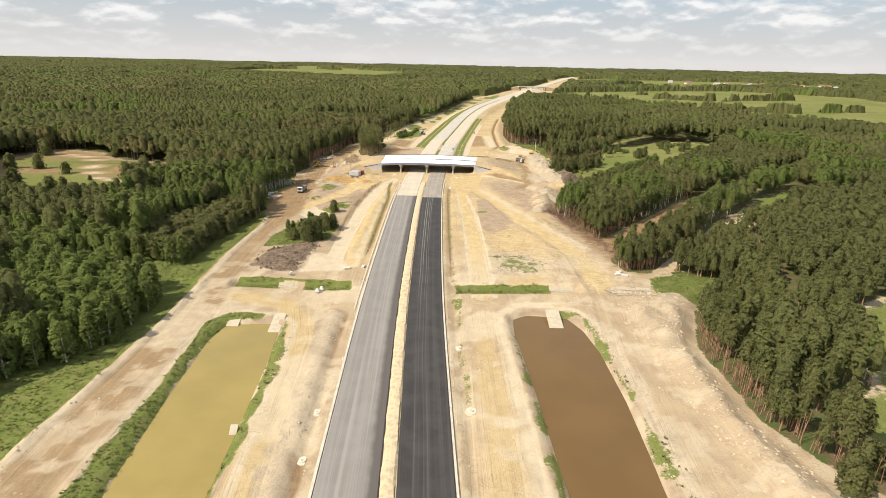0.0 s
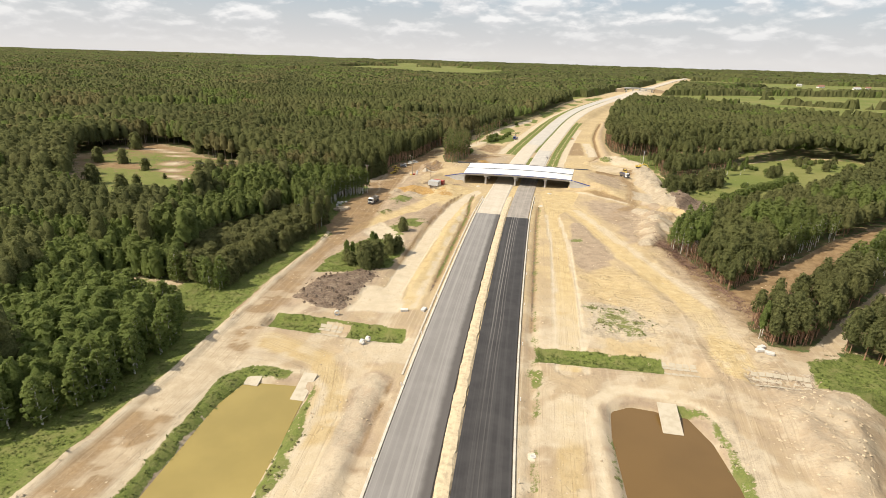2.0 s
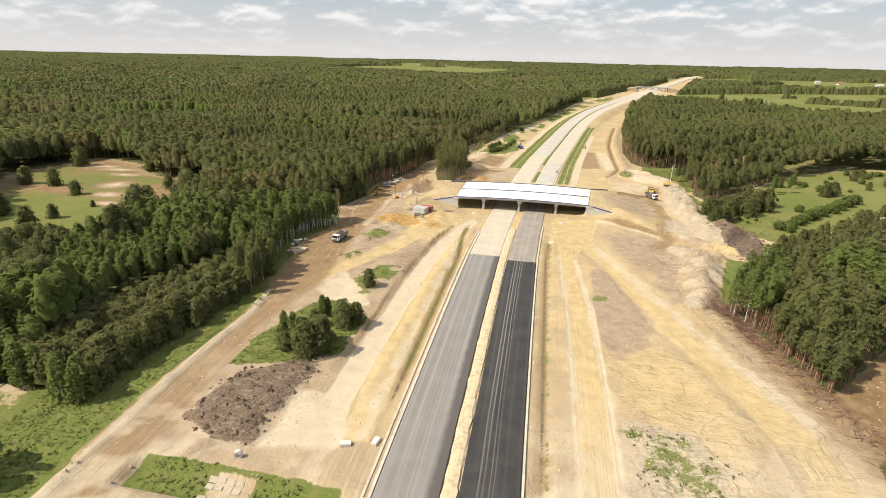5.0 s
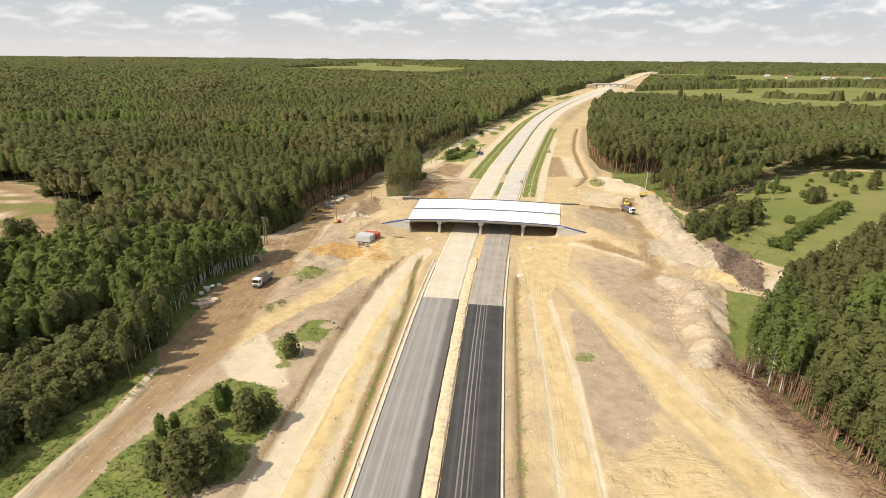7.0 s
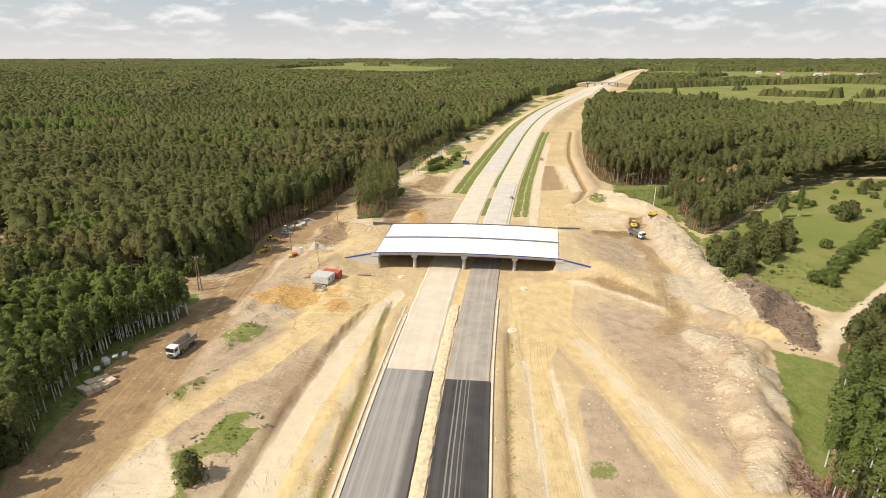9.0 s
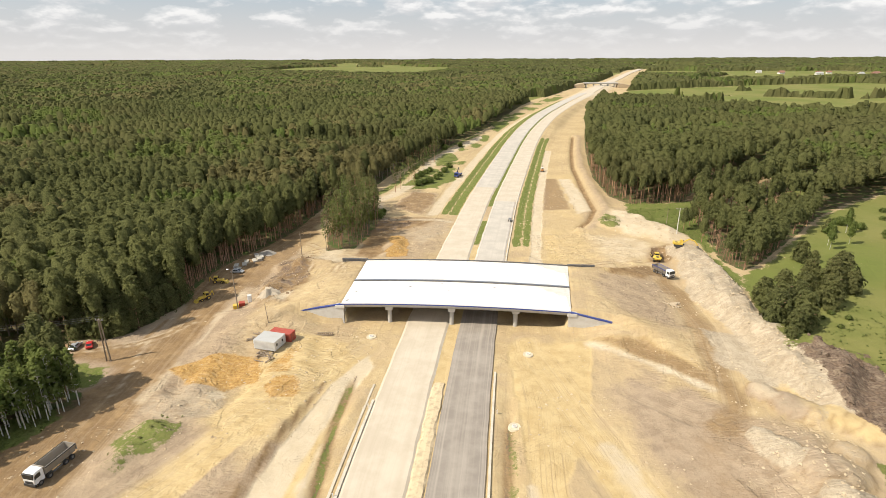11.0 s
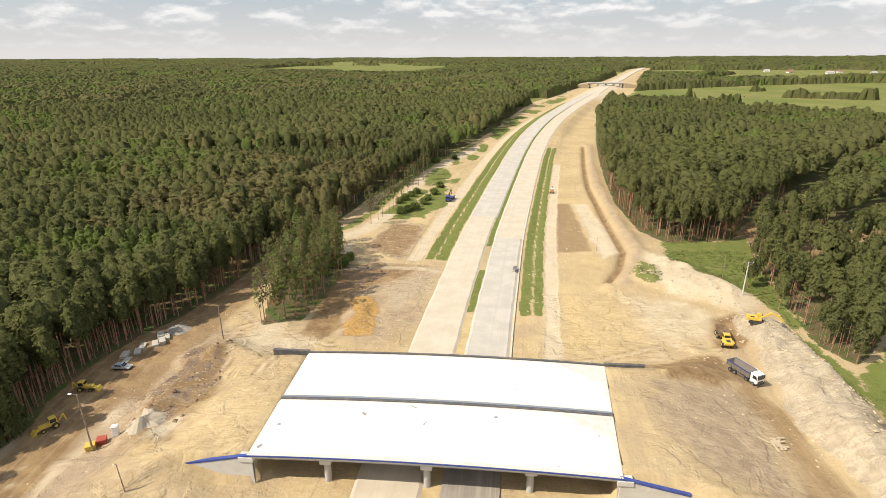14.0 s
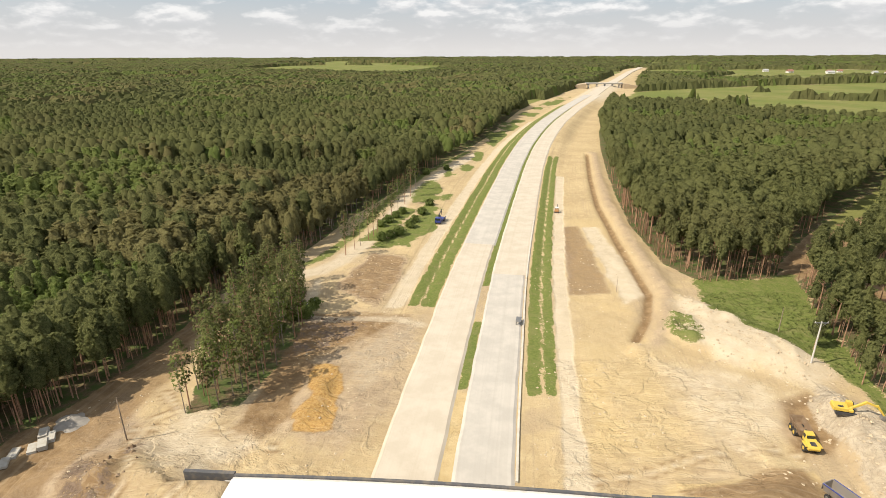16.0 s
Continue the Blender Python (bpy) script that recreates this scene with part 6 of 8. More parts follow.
def stand_cell(x, y):
    """Planted compartments: two chance values for the stand that a place belongs to, and how near its edge lies."""
    x, y = np.asarray(x, float), np.asarray(y, float)
    big = 1 + 0.9 * smooth(np.hypot(x, y - 200), 600, 1600)
    wx, wy = x + 22 * (fbm(x / 60, y / 60, 101, 3) - 0.5), y + 22 * (fbm(x / 60, y / 60, 102, 3) - 0.5)
    east = x > 40
    u = np.where(east, (wx * 0.72 + wy * 0.69) / 190, (wx - 0.12 * wy) / (150 * big) + 50)
    v = np.where(east, (wy * 0.72 - wx * 0.69) / 34, (wy + 0.08 * wx) / (52 * big) + 50)
    iu, iv = np.floor(u), np.floor(v)
    first, second = np.full(x.shape, 1e9), np.full(x.shape, 1e9)
    a, b = np.zeros(x.shape), np.zeros(x.shape)
    for du in (-1, 0, 1):
        for dv in (-1, 0, 1):
            cu, cv = iu + du, iv + dv
            d = np.hypot(u - cu - 0.1 - 0.8 * hash2(cu, cv, 111), v - cv - 0.3 - 0.4 * hash2(cu, cv, 112))
            near = d < first
            second = np.where(near, first, np.minimum(second, d))
            a, b = np.where(near, hash2(cu, cv, 113), a), np.where(near, hash2(cu, cv, 114), b)
            first = np.where(near, d, first)
    return a, b, second - first


def stand_tint(rng, x, y):
    """Stands differ in colour, and so do the trees in them."""
    a, b, _ = stand_cell(x, y)
    return np.clip(0.30 * rng.uniform(0, 1, len(x)) + 0.62 * b + 1.0 * (fbm(x / 75, y / 48, 83, 2) - 0.42), 0, 1)


def stand_height(x, y):
    """Stands differ in age and height."""
    a, b, _ = stand_cell(x, y)
    return np.where(np.asarray(x) > 40, 0.90 + 0.20 * a, 0.68 + 0.46 * a)


def plant():
    rng = np.random.default_rng(4)
    dist = lambda x, y: np.hypot(x, y - np.clip(y, 0, 325))
    x1, y1 = spots_in(rng, -420, 420, 40, 680, 4.3, lambda x, y: (dist(x, y) < 345) & in_view(x, y) & (woods(x, y) > 0.3))
    bx, by = spots_in(rng, -175, -76, 85, 330, 4.6, lambda x, y: (poly_dist(x, y, BIRCH_BAND) > 0) & (woods(x, y) > 0.3) & in_view(x, y))
    ex, ey = spots_in(rng, 58, 125, 140, 300, 4.3, lambda x, y: (woods(x, y) > 0.3) & in_view(x, y))
    x1, y1 = np.concatenate([x1, bx, ex]), np.concatenate([y1, by, ey])
    keep = ~((x1 > 40) & (stand_cell(x1, y1)[2] < 0.06) & (woods(x1, y1) > 3))
    x1, y1 = x1[keep], y1[keep]
    x2, y2 = spots_in(rng, -900, 900, 40, 1100, 6.0, lambda x, y: (dist(x, y) >= 345) & (dist(x, y) < 720) & in_view(x, y) & (woods(x, y) > 0))
    SETTING = {
        0: ("pine", PINE_BARK, PINE_LEAF, "dense stand of dark green pine trees"),
        1: ("birch", BIRCH_BARK, BIRCH_LEAF, "dense stand of bright green birch trees"),
        2: ("twiggy", GREY_BARK, TWIG_LEAF, "stand of brownish trees just coming into leaf"),
        3: ("young", PINE_BARK, PINE_LEAF, "plantation of bushy young pine trees"),
        5: ("leafy", BIRCH_BARK, BIRCH_LEAF, "thicket of leafy young birches"),
        6: ("mast", PINE_BARK, PINE_LEAF, "stand of tall pines with bare reddish trunks"),
        4: ("shrubby", PINE_BARK, PINE_LEAF, "thicket of broad pines with branches to the ground")}
    k1 = species(x1, y1)
    inside = woods(x1, y1)
    # single trees along the clearing's edges
    islet = poly_dist(x1, y1, ISLET) > -1
    rim = (inside < 7.5) & ~islet & (np.abs(x1) < 135) & (y1 < 520)
    single = np.zeros(len(x1), bool)
    order = np.argsort(np.abs(x1) + 0.12 * np.abs(y1 - 260))
    for kind, limit in ((0, 150), (6, 110), (1, 170), (2, 40), (3, 230), (4, 60), (5, 60)):
        idx = [i for i in order if rim[i] and k1[i] == kind][:limit]
        single[idx] = True
        name, bark, leaf, _ = SETTING[kind]
        spots = [(x1[i], y1[i], place(x1[i], y1[i]), rng.uniform(0.75, 1.12) * {0: 0.96, 1: 0.85, 4: 1.35, 3: 0.95}.get(kind, 1), rng.uniform(0, 6.28)) for i in idx]
        title, text = {0: ("pine_tree", "tall pine tree with bare reddish trunk and dark crown"), 1: ("birch_tree", "slender birch tree with white trunk and bright leaves"), 2: ("budding_tree", "thin brownish tree just coming into leaf"), 3: ("young_pine_tree", "bushy young pine tree with dark green needles"), 6: ("tall_pine_tree", "tall pine tree with long bare reddish trunk"), 5: ("young_birch_tree", "leafy young birch with branches near the ground"), 4: ("broad_pine_tree", "broad pine tree with branches down to the ground")}[kind]
        tree_things(name, spots, {0: 210, 6: 170, 1: 230, 2: 120, 3: 240, 4: 280, 5: 260}[kind], {0: 0.66, 6: 0.66, 1: 0.48, 2: 0.42, 3: 0.52, 4: 0.55, 5: 0.55}[kind], bark, leaf, title, text, title.replace("_", " ") + "s at the forest edge", 0.17, kind not in (1, 5))
    ix, iy = spots_in(rng, -68, -42, 405, 484, 3.3, lambda x, y: poly_dist(x, y, ISLET) > -0.3)
    extra = [(-44, 516), (-42, 522), (-40, 531), (-39, 540), (-37, 548), (-45, 511), (-36, 560), (-35, 575), (-34, 590), (-33, 604), (-47, 505), (-41, 527)]
    ix, iy = np.concatenate([ix, [p[0] for p in extra]]), np.concatenate([iy, [p[1] for p in extra]])
    thin = [(a, b, place(a, b), rng.uniform(0.62, 1.05), rng.uniform(0, 6.28)) for a, b in zip(ix, iy)]
    tree_things("tall", [p for k, p in enumerate(thin) if k % 3], 190, 0.50, PINE_BARK, PINE_LEAF, "pine_tree", "very tall pine tree with long bare trunk and small crown", "tall pines between the tracks", 0.15, False)
    tree_things("tall", [p for k, p in enumerate(thin) if not k % 3], 170, 0.46, GREY_BARK, BIRCH_LEAF, "young_tree", "slender tree in fresh green leaf among pines", "tall pines between the tracks", 0.12, False)
    # a front row of thin birches beside the haul road
    ex, ey = spots_in(rng, -104, -80, 246, 319, 2.1, lambda x, y: (woods(x, y) > -0.6) & (woods(x, y) < 5.5))
    tree_things("slim", [(a, b, place(a, b), rng.uniform(0.75, 1.1), rng.uniform(0, 6.28)) for a, b in zip(ex, ey)], 110, 0.45, BIRCH_BARK, BIRCH_LEAF, "birch_tree", "slender birch tree with white trunk and bright leaves", "birch trees at the forest edge", 0.10, False)
    single |= islet
    near = dist(x1, y1) < 190
    close = (inside < 16) & (np.abs(x1) < 150)
    for kind, (name, bark, leaf, text) in SETTING.items():
        for title, ring, n, size in (("edge_stand", close, 92, 0.68), ("stand", ~close & near, 58, 0.84), ("back_stand", ~close & ~near, 30, 1.10)):
            sel = (k1 == kind) & ~single & ring
            if sel.any():
                x, y = x1[sel], y1[sel]
                tall = rng.uniform(0.80, 1.10, len(x)) * np.where(close[sel] & (x < 0), 0.98, stand_height(x, y))
                forest(title_of(name, title), name, x, y, ground_z(x, y), tall, stand_tint(rng, x, y), n, size, bark, leaf, text, trunk=title == "edge_stand" or kind == 2, widen=1.14 if title == "edge_stand" else 1.28)
    k2 = species(x2, y2)
    for kind, (name, bark, leaf, text) in SETTING.items():
        sel = k2 == kind
        if sel.any():
            x, y = x2[sel], y2[sel]
            forest(title_of(name, "wood"), name, x, y, ground_z(x, y), rng.uniform(0.80, 1.10, len(x)) * stand_height(x, y), stand_tint(rng, x, y), 6, 1.2, bark, leaf, text, trunk=False, widen=1.5, core="small")


def title_of(kind, what):
    return {"pine": "pine", "mast": "tall_pine", "birch": "birch", "twiggy": "budding", "young": "young_pine", "shrubby": "broad_pine", "leafy": "young_birch"}[kind] + "_" + what


plant()


def far_canopy():
    """The woods beyond, as one uneven roof of crowns, stand by stand, down to the horizon."""
    yy = np.array([640.0] + grow(640, 4960, 4.4, 1.0066))
    u = np.linspace(-1, 1, 760)
    Y, U = np.meshgrid(yy, u, indexing="ij")
    shift = np.random.default_rng(9).uniform(-0.45, 0.45, (2, *Y.shape))
    X = (U + shift[0] * 2 / 759) * (Y * 1.13 + 130) - 0.18 * Y
    Y = Y + shift[1] * Y * 0.0066
    x, y = X.ravel(), Y.ravel()
    inside = woods(x, y)
    lim = smooth(np.hypot(x, y - np.clip(y, 0, 325)), 700, 730)
    a, b, rim = stand_cell(x, y)
    kind = species(x, y)
    far = smooth(y, 1500, 3000)
    top = 8.5 + 7.5 * a + 3.0 * (fbm(x / 90, y / 60, 91, 3) - 0.5)
    top = top + (1 - 0.4 * far) * (0.35 + 0.65 * smooth(inside, 2, 25)) * (5.6 * (vnoise(x / 6.5, y / 8.5, 92) - 0.5) + 6.0 * (hash2(np.floor(x * 3.1), np.floor(y * 2.7), 93) - 0.5))
    z = np.where((inside > 0) & (lim > 0), top * smooth(inside, -1, 5), -1.5)
    n, m = len(yy), len(u)
    i = (np.arange(n - 1)[:, None] * m + np.arange(m - 1)[None, :]).ravel()
    q = np.stack([i, i + 1, i + 1 + m, i + m], 1)
    keep = z[q].max(1) > 0
    q = q[keep]
    tint = np.clip(0.62 * b + 0.8 * (fbm(x / 130, y / 70, 94, 3) - 0.25) + 0.3 * hash2(np.floor(x * 2.3), np.floor(y * 2.9), 96), 0, 1)
    tint = np.stack([tint, vnoise(x / 9, y / 9, 95), x * 0, x * 0 + 1], 1)
    for name, leaf, kinds, label in (("far_forest", PINE_LEAF, (0, 3, 4, 6), "endless dark green forest reaching the horizon"), ("far_birch_wood", BIRCH_LEAF, (1, 5), "far stands of bright green birches"), ("far_budding_wood", TWIG_LEAF, (2,), "far stands of brownish trees coming into leaf")):
        mine = q[np.isin(kind[q[:, 0]], kinds)]
        used, back = np.unique(mine, return_inverse=True)
        me = quick_mesh(name, np.stack([x, y, z], 1)[used], back.reshape(-1, 4), mats=(leaf,))
        colour_attr(me, "tint", tint[used])
        tagged(new(name, me), label, "forest", kind="stuff")


far_canopy()

# ---- single bushes and trees on open ground ----


def shrubs():
    rng = np.random.default_rng(12)

    def row(kind, spots, n, size, bark, leaf, name, label, group):
        tree_things(kind, [(x, y, place(x, y), s, rng.uniform(0, 6.28)) for x, y, s in spots], n, size, bark, leaf, name, label, group, 0.12)

    row("shrubby", [(-52, 211, 1.45), (-49.5, 214, 1.5), (-54.5, 214.5, 1.3), (-51, 218, 1.2), (-48, 227, 1.15), (-45.5, 230, 0.95), (-49.5, 230, 1.05), (-49.5, 254, 0.95), (-58.5, 213, 0.8), (-61, 216, 0.7), (-56, 226, 0.8)], 300, 0.5, PINE_BARK, PINE_LEAF, "pine_bush", "bushy dark pine growing on a grassy patch", "bushes beside the haul road")
    row("leafy", [(-63, 222, 0.55), (-61.5, 224, 0.45), (-56, 231.5, 0.62), (-55, 233, 0.5)], 260, 0.56, BIRCH_BARK, BIRCH_LEAF, "small_tree", "small leafy tree on a grassy patch", "bushes beside the haul road")
    row("shrubby", [(79, 360, 1.35), (82, 366, 1.5), (86, 371, 1.45), (89, 365, 1.5), (84, 377, 1.3), (92, 374, 1.4), (97, 380, 1.4), (102, 376, 1.5), (94, 386, 1.2), (107, 385, 1.5), (81, 354, 1.0), (86, 360, 1.2), (78, 350, 0.6), (106, 394, 1.3), (112, 392, 1.5), (118, 398, 1.5), (114, 386, 1.2)], 280, 0.56, PINE_BARK, PINE_LEAF, "pine_bush", "bushy young pine on the meadow", "bushes on the meadow")
    row("bush", [(109, 357, 1.1), (112, 354, 1.0), (115, 360, 1.1), (120, 366, 1.2), (124, 371, 1.2), (129, 377, 1.3), (132, 380, 1.4), (138, 386, 1.4), (146, 393, 1.4), (153, 401, 1.5), (160, 409, 1.5), (167, 416, 1.5), (131, 392, 1.0), (100, 371, 0.4), (98, 363, 0.35), (103, 368, 0.4), (96, 368, 0.35)], 200, 0.52, BIRCH_BARK, BIRCH_LEAF, "green_bush", "rounded bright green bush on the meadow", "bushes on the meadow")
    row("slim", [(63.5, 267.5, 1.0), (65.5, 268.5, 1.1), (66, 265, 1.15), (67.5, 263, 1.1), (64.5, 263.5, 0.9), (69, 268, 1.2), (70.5, 272, 1.1), (72.5, 276, 1.0), (68, 259, 1.1)], 90, 0.42, BIRCH_BARK, BIRCH_LEAF, "birch_tree", "thin leaning birch with bare white trunk beside grass", "birch trees at the forest edge")
    row("shrubby", [(-105, 343.5, 1.2), (-101.5, 345, 1.35), (-98.5, 344.6, 1.25), (-95.5, 346, 1.4), (-94.2, 349.5, 1.3), (-93, 353, 1.45), (-91.8, 357, 1.3), (-90.5, 361.5, 1.45), (-89.6, 366, 1.25), (-97.5, 349, 1.6), (-96, 354, 1.6), (-94, 360, 1.6), (-92.5, 365, 1.55)], 300, 0.5, PINE_BARK, PINE_LEAF, "pine_bush", "dark pine with low branches at the forest edge", "pine trees at the forest edge")
    row("pine", [(-84, 247, 0.75), (-86, 253, 0.8), (-84.5, 258, 0.7), (-88, 262, 0.8), (-83, 241, 0.72), (-88, 244, 0.85), (-90, 256, 0.85)], 200, 0.6, PINE_BARK, PINE_LEAF, "pine_tree", "pine tree leaning over the haul road", "pine trees at the forest edge")
    row("slim", [(68.5, 187, 0.8), (70, 189, 0.9)], 110, 0.45, BIRCH_BARK, BIRCH_LEAF, "birch_tree", "single thin birch with white trunk at the plantation edge", "birch trees at the forest edge")
    row("shrubby", [(-232, 293, 1.7), (-202, 278, 1.6), (-256, 346, 1.5), (-229, 331, 1.2), (-284, 394, 1.9), (-207, 295, 1.0), (-204, 314, 0.5), (-187, 322, 1.6), (-183, 325, 1.5), (-192, 353, 1.3), (-173, 333, 1.4), (-166, 340, 1.3), (-273, 345, 1.5), (-232, 391, 1.5), (-171, 317, 0.5)], 170, 0.66, PINE_BARK, PINE_LEAF, "pine_bush", "broad dark pine standing in a dry glade", "pines in the glades")
    lot = []
    while len(lot) < 34:
        x, y = rng.uniform(100, 235), rng.uniform(372, 512)
        if woods(np.array([x]), np.array([y]))[0] < -4 and 0.62 * x + 328 < y < 0.87 * x + 342:
            lot.append((x, y, rng.uniform(0.5, 1.3)))
    row("shrubby", lot[:16], 200, 0.56, PINE_BARK, PINE_LEAF, "pine_bush", "bushy young pine on the meadow", "bushes on the meadow")
    row("bush", lot[16:], 170, 0.52, BIRCH_BARK, BIRCH_LEAF, "green_bush", "rounded bright green bush on the meadow", "bushes on the meadow")
    row("birch", [(133, 432, 0.7), (131, 427, 0.62), (149, 448, 0.7), (142, 434, 0.6)], 220, 0.6, BIRCH_BARK, BIRCH_LEAF, "small_tree", "leafy tree standing alone on the meadow", "bushes on the meadow")
    row("shrubby", [(170, 260, 1.5), (195, 287, 1.6), (201, 290, 1.5), (207, 294, 1.4), (214, 303, 1.3), (79, 80, 1.0), (83, 81.5, 1.1), (87, 82, 0.9), (76, 76, 1.0)], 190, 0.6, PINE_BARK, PINE_LEAF, "pine_bush", "broad dark pine standing in a dry glade", "pines in the glades")
    row("young", [(84, 447, 0.9), (88, 452, 0.8), (92, 458, 0.75), (86, 432, 1.0), (90, 441, 0.8), (96, 470, 0.9)], 170, 0.5, PINE_BARK, PINE_LEAF, "young_pine_tree", "slim young pine on green turf", "pines beside the heaps")
    row("bush", [(-37, 523, 1.0), (-34, 527, 0.9), (-31, 530, 1.1), (-28, 541, 1.0), (-27, 548, 0.9), (-25, 560, 1.0), (-23, 575, 1.0), (-47, 457, 1.2), (-46, 463, 0.9), (-40, 540, 0.9), (-38, 546, 1.0), (-36, 553, 0.9), (-34, 560, 0.9), (-53, 462, 0.8), (-50, 455, 0.9), (-51, 448, 0.8), (-31, 640, 1.2), (-20, 655, 1.0)], 150, 0.5, BIRCH_BARK, BIRCH_LEAF, "green_bush", "low green bush beside a sandy track", "bushes beside the track")


shrubs()


def scatter(name, count, seed, test, size, material, label, category, flat=0.6):
    """Loose stones and clods that nobody could count."""
    rng = np.random.default_rng(seed)
    x, y = rng.uniform(-100, 110, count * 12), rng.uniform(60, 520, count * 12)
    keep = test(x, y)
    x, y = x[keep][:count], y[keep][:count]
    z = ground_z(x, y)
    n = len(x)
    base = np.array([(1, 0, 0), (0, 1, 0), (-1, 0, 0), (0, -1, 0), (0, 0, 1.0), (0, 0, -0.4)])
    tri = np.array([(0, 1, 4), (1, 2, 4), (2, 3, 4), (3, 0, 4)])
    s = size * rng.uniform(0.4, 1.0, (n, 1, 1)) ** 2 * 1.6
    v = base[None] * rng.uniform(0.55, 1.2, (n, 6, 3)) * s
    v[:, :, 2] *= flat
    a = rng.uniform(0, 6.28, (n, 1))
    vx, vy = v[:, :, 0] * np.cos(a) - v[:, :, 1] * np.sin(a), v[:, :, 0] * np.sin(a) + v[:, :, 1] * np.cos(a)
    V = np.stack([vx + x[:, None], vy + y[:, None], v[:, :, 2] + z[:, None]], 2).reshape(-1, 3)
    T = (tri[None] + (np.arange(n) * 6)[:, None, None]).reshape(-1, 3)
    me = quick_mesh(name, V, np.zeros((0, 4), int), T, mats=(material,))
    return tagged(new(name, me), label, category, kind="stuff")


def clod_material(name, a, b):
    m = Mat(name, 0.95, 0, 0.1)
    isle = m.geo.outputs["Random Per Island"]
    m.colour(m.mix(isle, a, b)).bump(m.noise(6, 3), 0.5, 0.05)
    return m.m


CLOD_SAND = clod_material("sand clods", (0.38, 0.30, 0.20), (0.52, 0.42, 0.29))
CLOD_DARK = clod_material("soil clods", (0.085, 0.06, 0.042), (0.20, 0.15, 0.11))


GREEN_AREAS = [
    [(-110, 60), (-79, 60), (-78, 141), (-81, 166), (-80, 202), (-77, 243), (-86, 254), (-100, 202), (-104, 112)],
    [(-64, 60), (-63, 111), (-65, 140), (-60, 146), (-49, 146), (-49, 142.5), (-58, 142), (-61, 131), (-59.5, 104), (-57, 74), (-56, 60)],
    [(-84, 258), (-85, 270), (-89, 286), (-88, 300), (-84, 311), (-92, 316), (-99, 300), (-96, 268)],
    [(-68, 204), (-68, 226), (-60, 243), (-48, 240), (-43, 232), (-45, 213), (-51, 208)]]
GREEN_AREAS += [
    [(-67, 165.5), (-67, 172), (-53, 172.5), (-53, 165.5)], [(-43, 165), (-43, 172), (-28, 171), (-28, 165)], [(8, 163.5), (8, 170.5), (39, 170.5), (39, 163.5)],
    [(76, 176), (74, 166), (85, 150), (108, 165), (112, 178), (90, 184)],
    [(66, 465), (70, 486), (86, 488), (98, 478), (90, 440), (84, 415), (83, 440)]]
MEADOW_AREA = [(78, 352), (82, 384), (90, 394), (100, 390), (116, 400), (116, 340), (100, 335), (88, 352)]


def near_any(x, y, shapes, grow_by=1.0):
    best = np.full(len(x), -1e9)
    for s in shapes:
        best = np.maximum(best, poly_dist(x, y, s))
    return best > -grow_by


def open_site(x, y):
    d = np.abs(road_d(x, y))
    wet = np.maximum(poly_dist(x, y, POND_W), poly_dist(x, y, POND_E)) > -1
    green = near_any(x, y, GREEN_AREAS + [MUD_E, MUD_W, [(58, 262), (58, 285), (65, 296), (72, 290), (66, 276)], MEADOW_AREA, [(-42, 185), (-36, 250), (-34, 320), (-27, 338), (-29, 305), (-33, 232), (-35, 185)]], 0.5)
    return (woods(x, y) < -3) & ~green & (d > 15) & ~wet & ~((np.abs(y - 374) < 17.5) & (x > -39) & (x < 29)) & (x < 92)


scatter("loose_clods", 3600, 21, lambda x, y: open_site(x, y) & (fbm(x / 9, y / 9, 41, 3) > 0.53), 0.27, CLOD_SAND, "loose sandy clods strewn over the ground", "clods")
scatter("heap_clods", 3000, 22, lambda x, y: open_site(x, y) & near_any(x, y, [HEAP_E, MOUND_E, HEAPS_E, SAND_NE]), 0.38, CLOD_SAND, "lumps of dug sand lying on the heaps", "clods")
scatter("mud_clods", 2600, 23, lambda x, y: near_any(x, y, [MUD_W, MUD_E], 1.5), 0.6, CLOD_DARK, "dark lumps of peaty soil", "soil", 0.8)
scatter("spoil_clods", 1500, 25, lambda x, y: near_any(x, y, [[(-68, 370), (-65, 382), (-64, 404), (-59, 402), (-55, 382), (-57, 366)], [(-52, 440), (-44, 456), (-26, 458), (-34, 440)]], 0.5), 0.55, clod_material("dug brown soil", (0.15, 0.10, 0.062), (0.31, 0.225, 0.145)), "lumps of dug brown soil", "soil", 0.7)
scatter("rubble", 900, 24, lambda x, y: near_any(x, y, [[(20, 182), (21, 203), (31, 205), (44, 190), (40, 180), (31, 176)]], 1) & (fbm(x / 4, y / 4, 43, 2) > 0.45), 0.42, CLOD_SAND, "lumps of sand and roots strewn over a low heap", "rubble", 0.7)


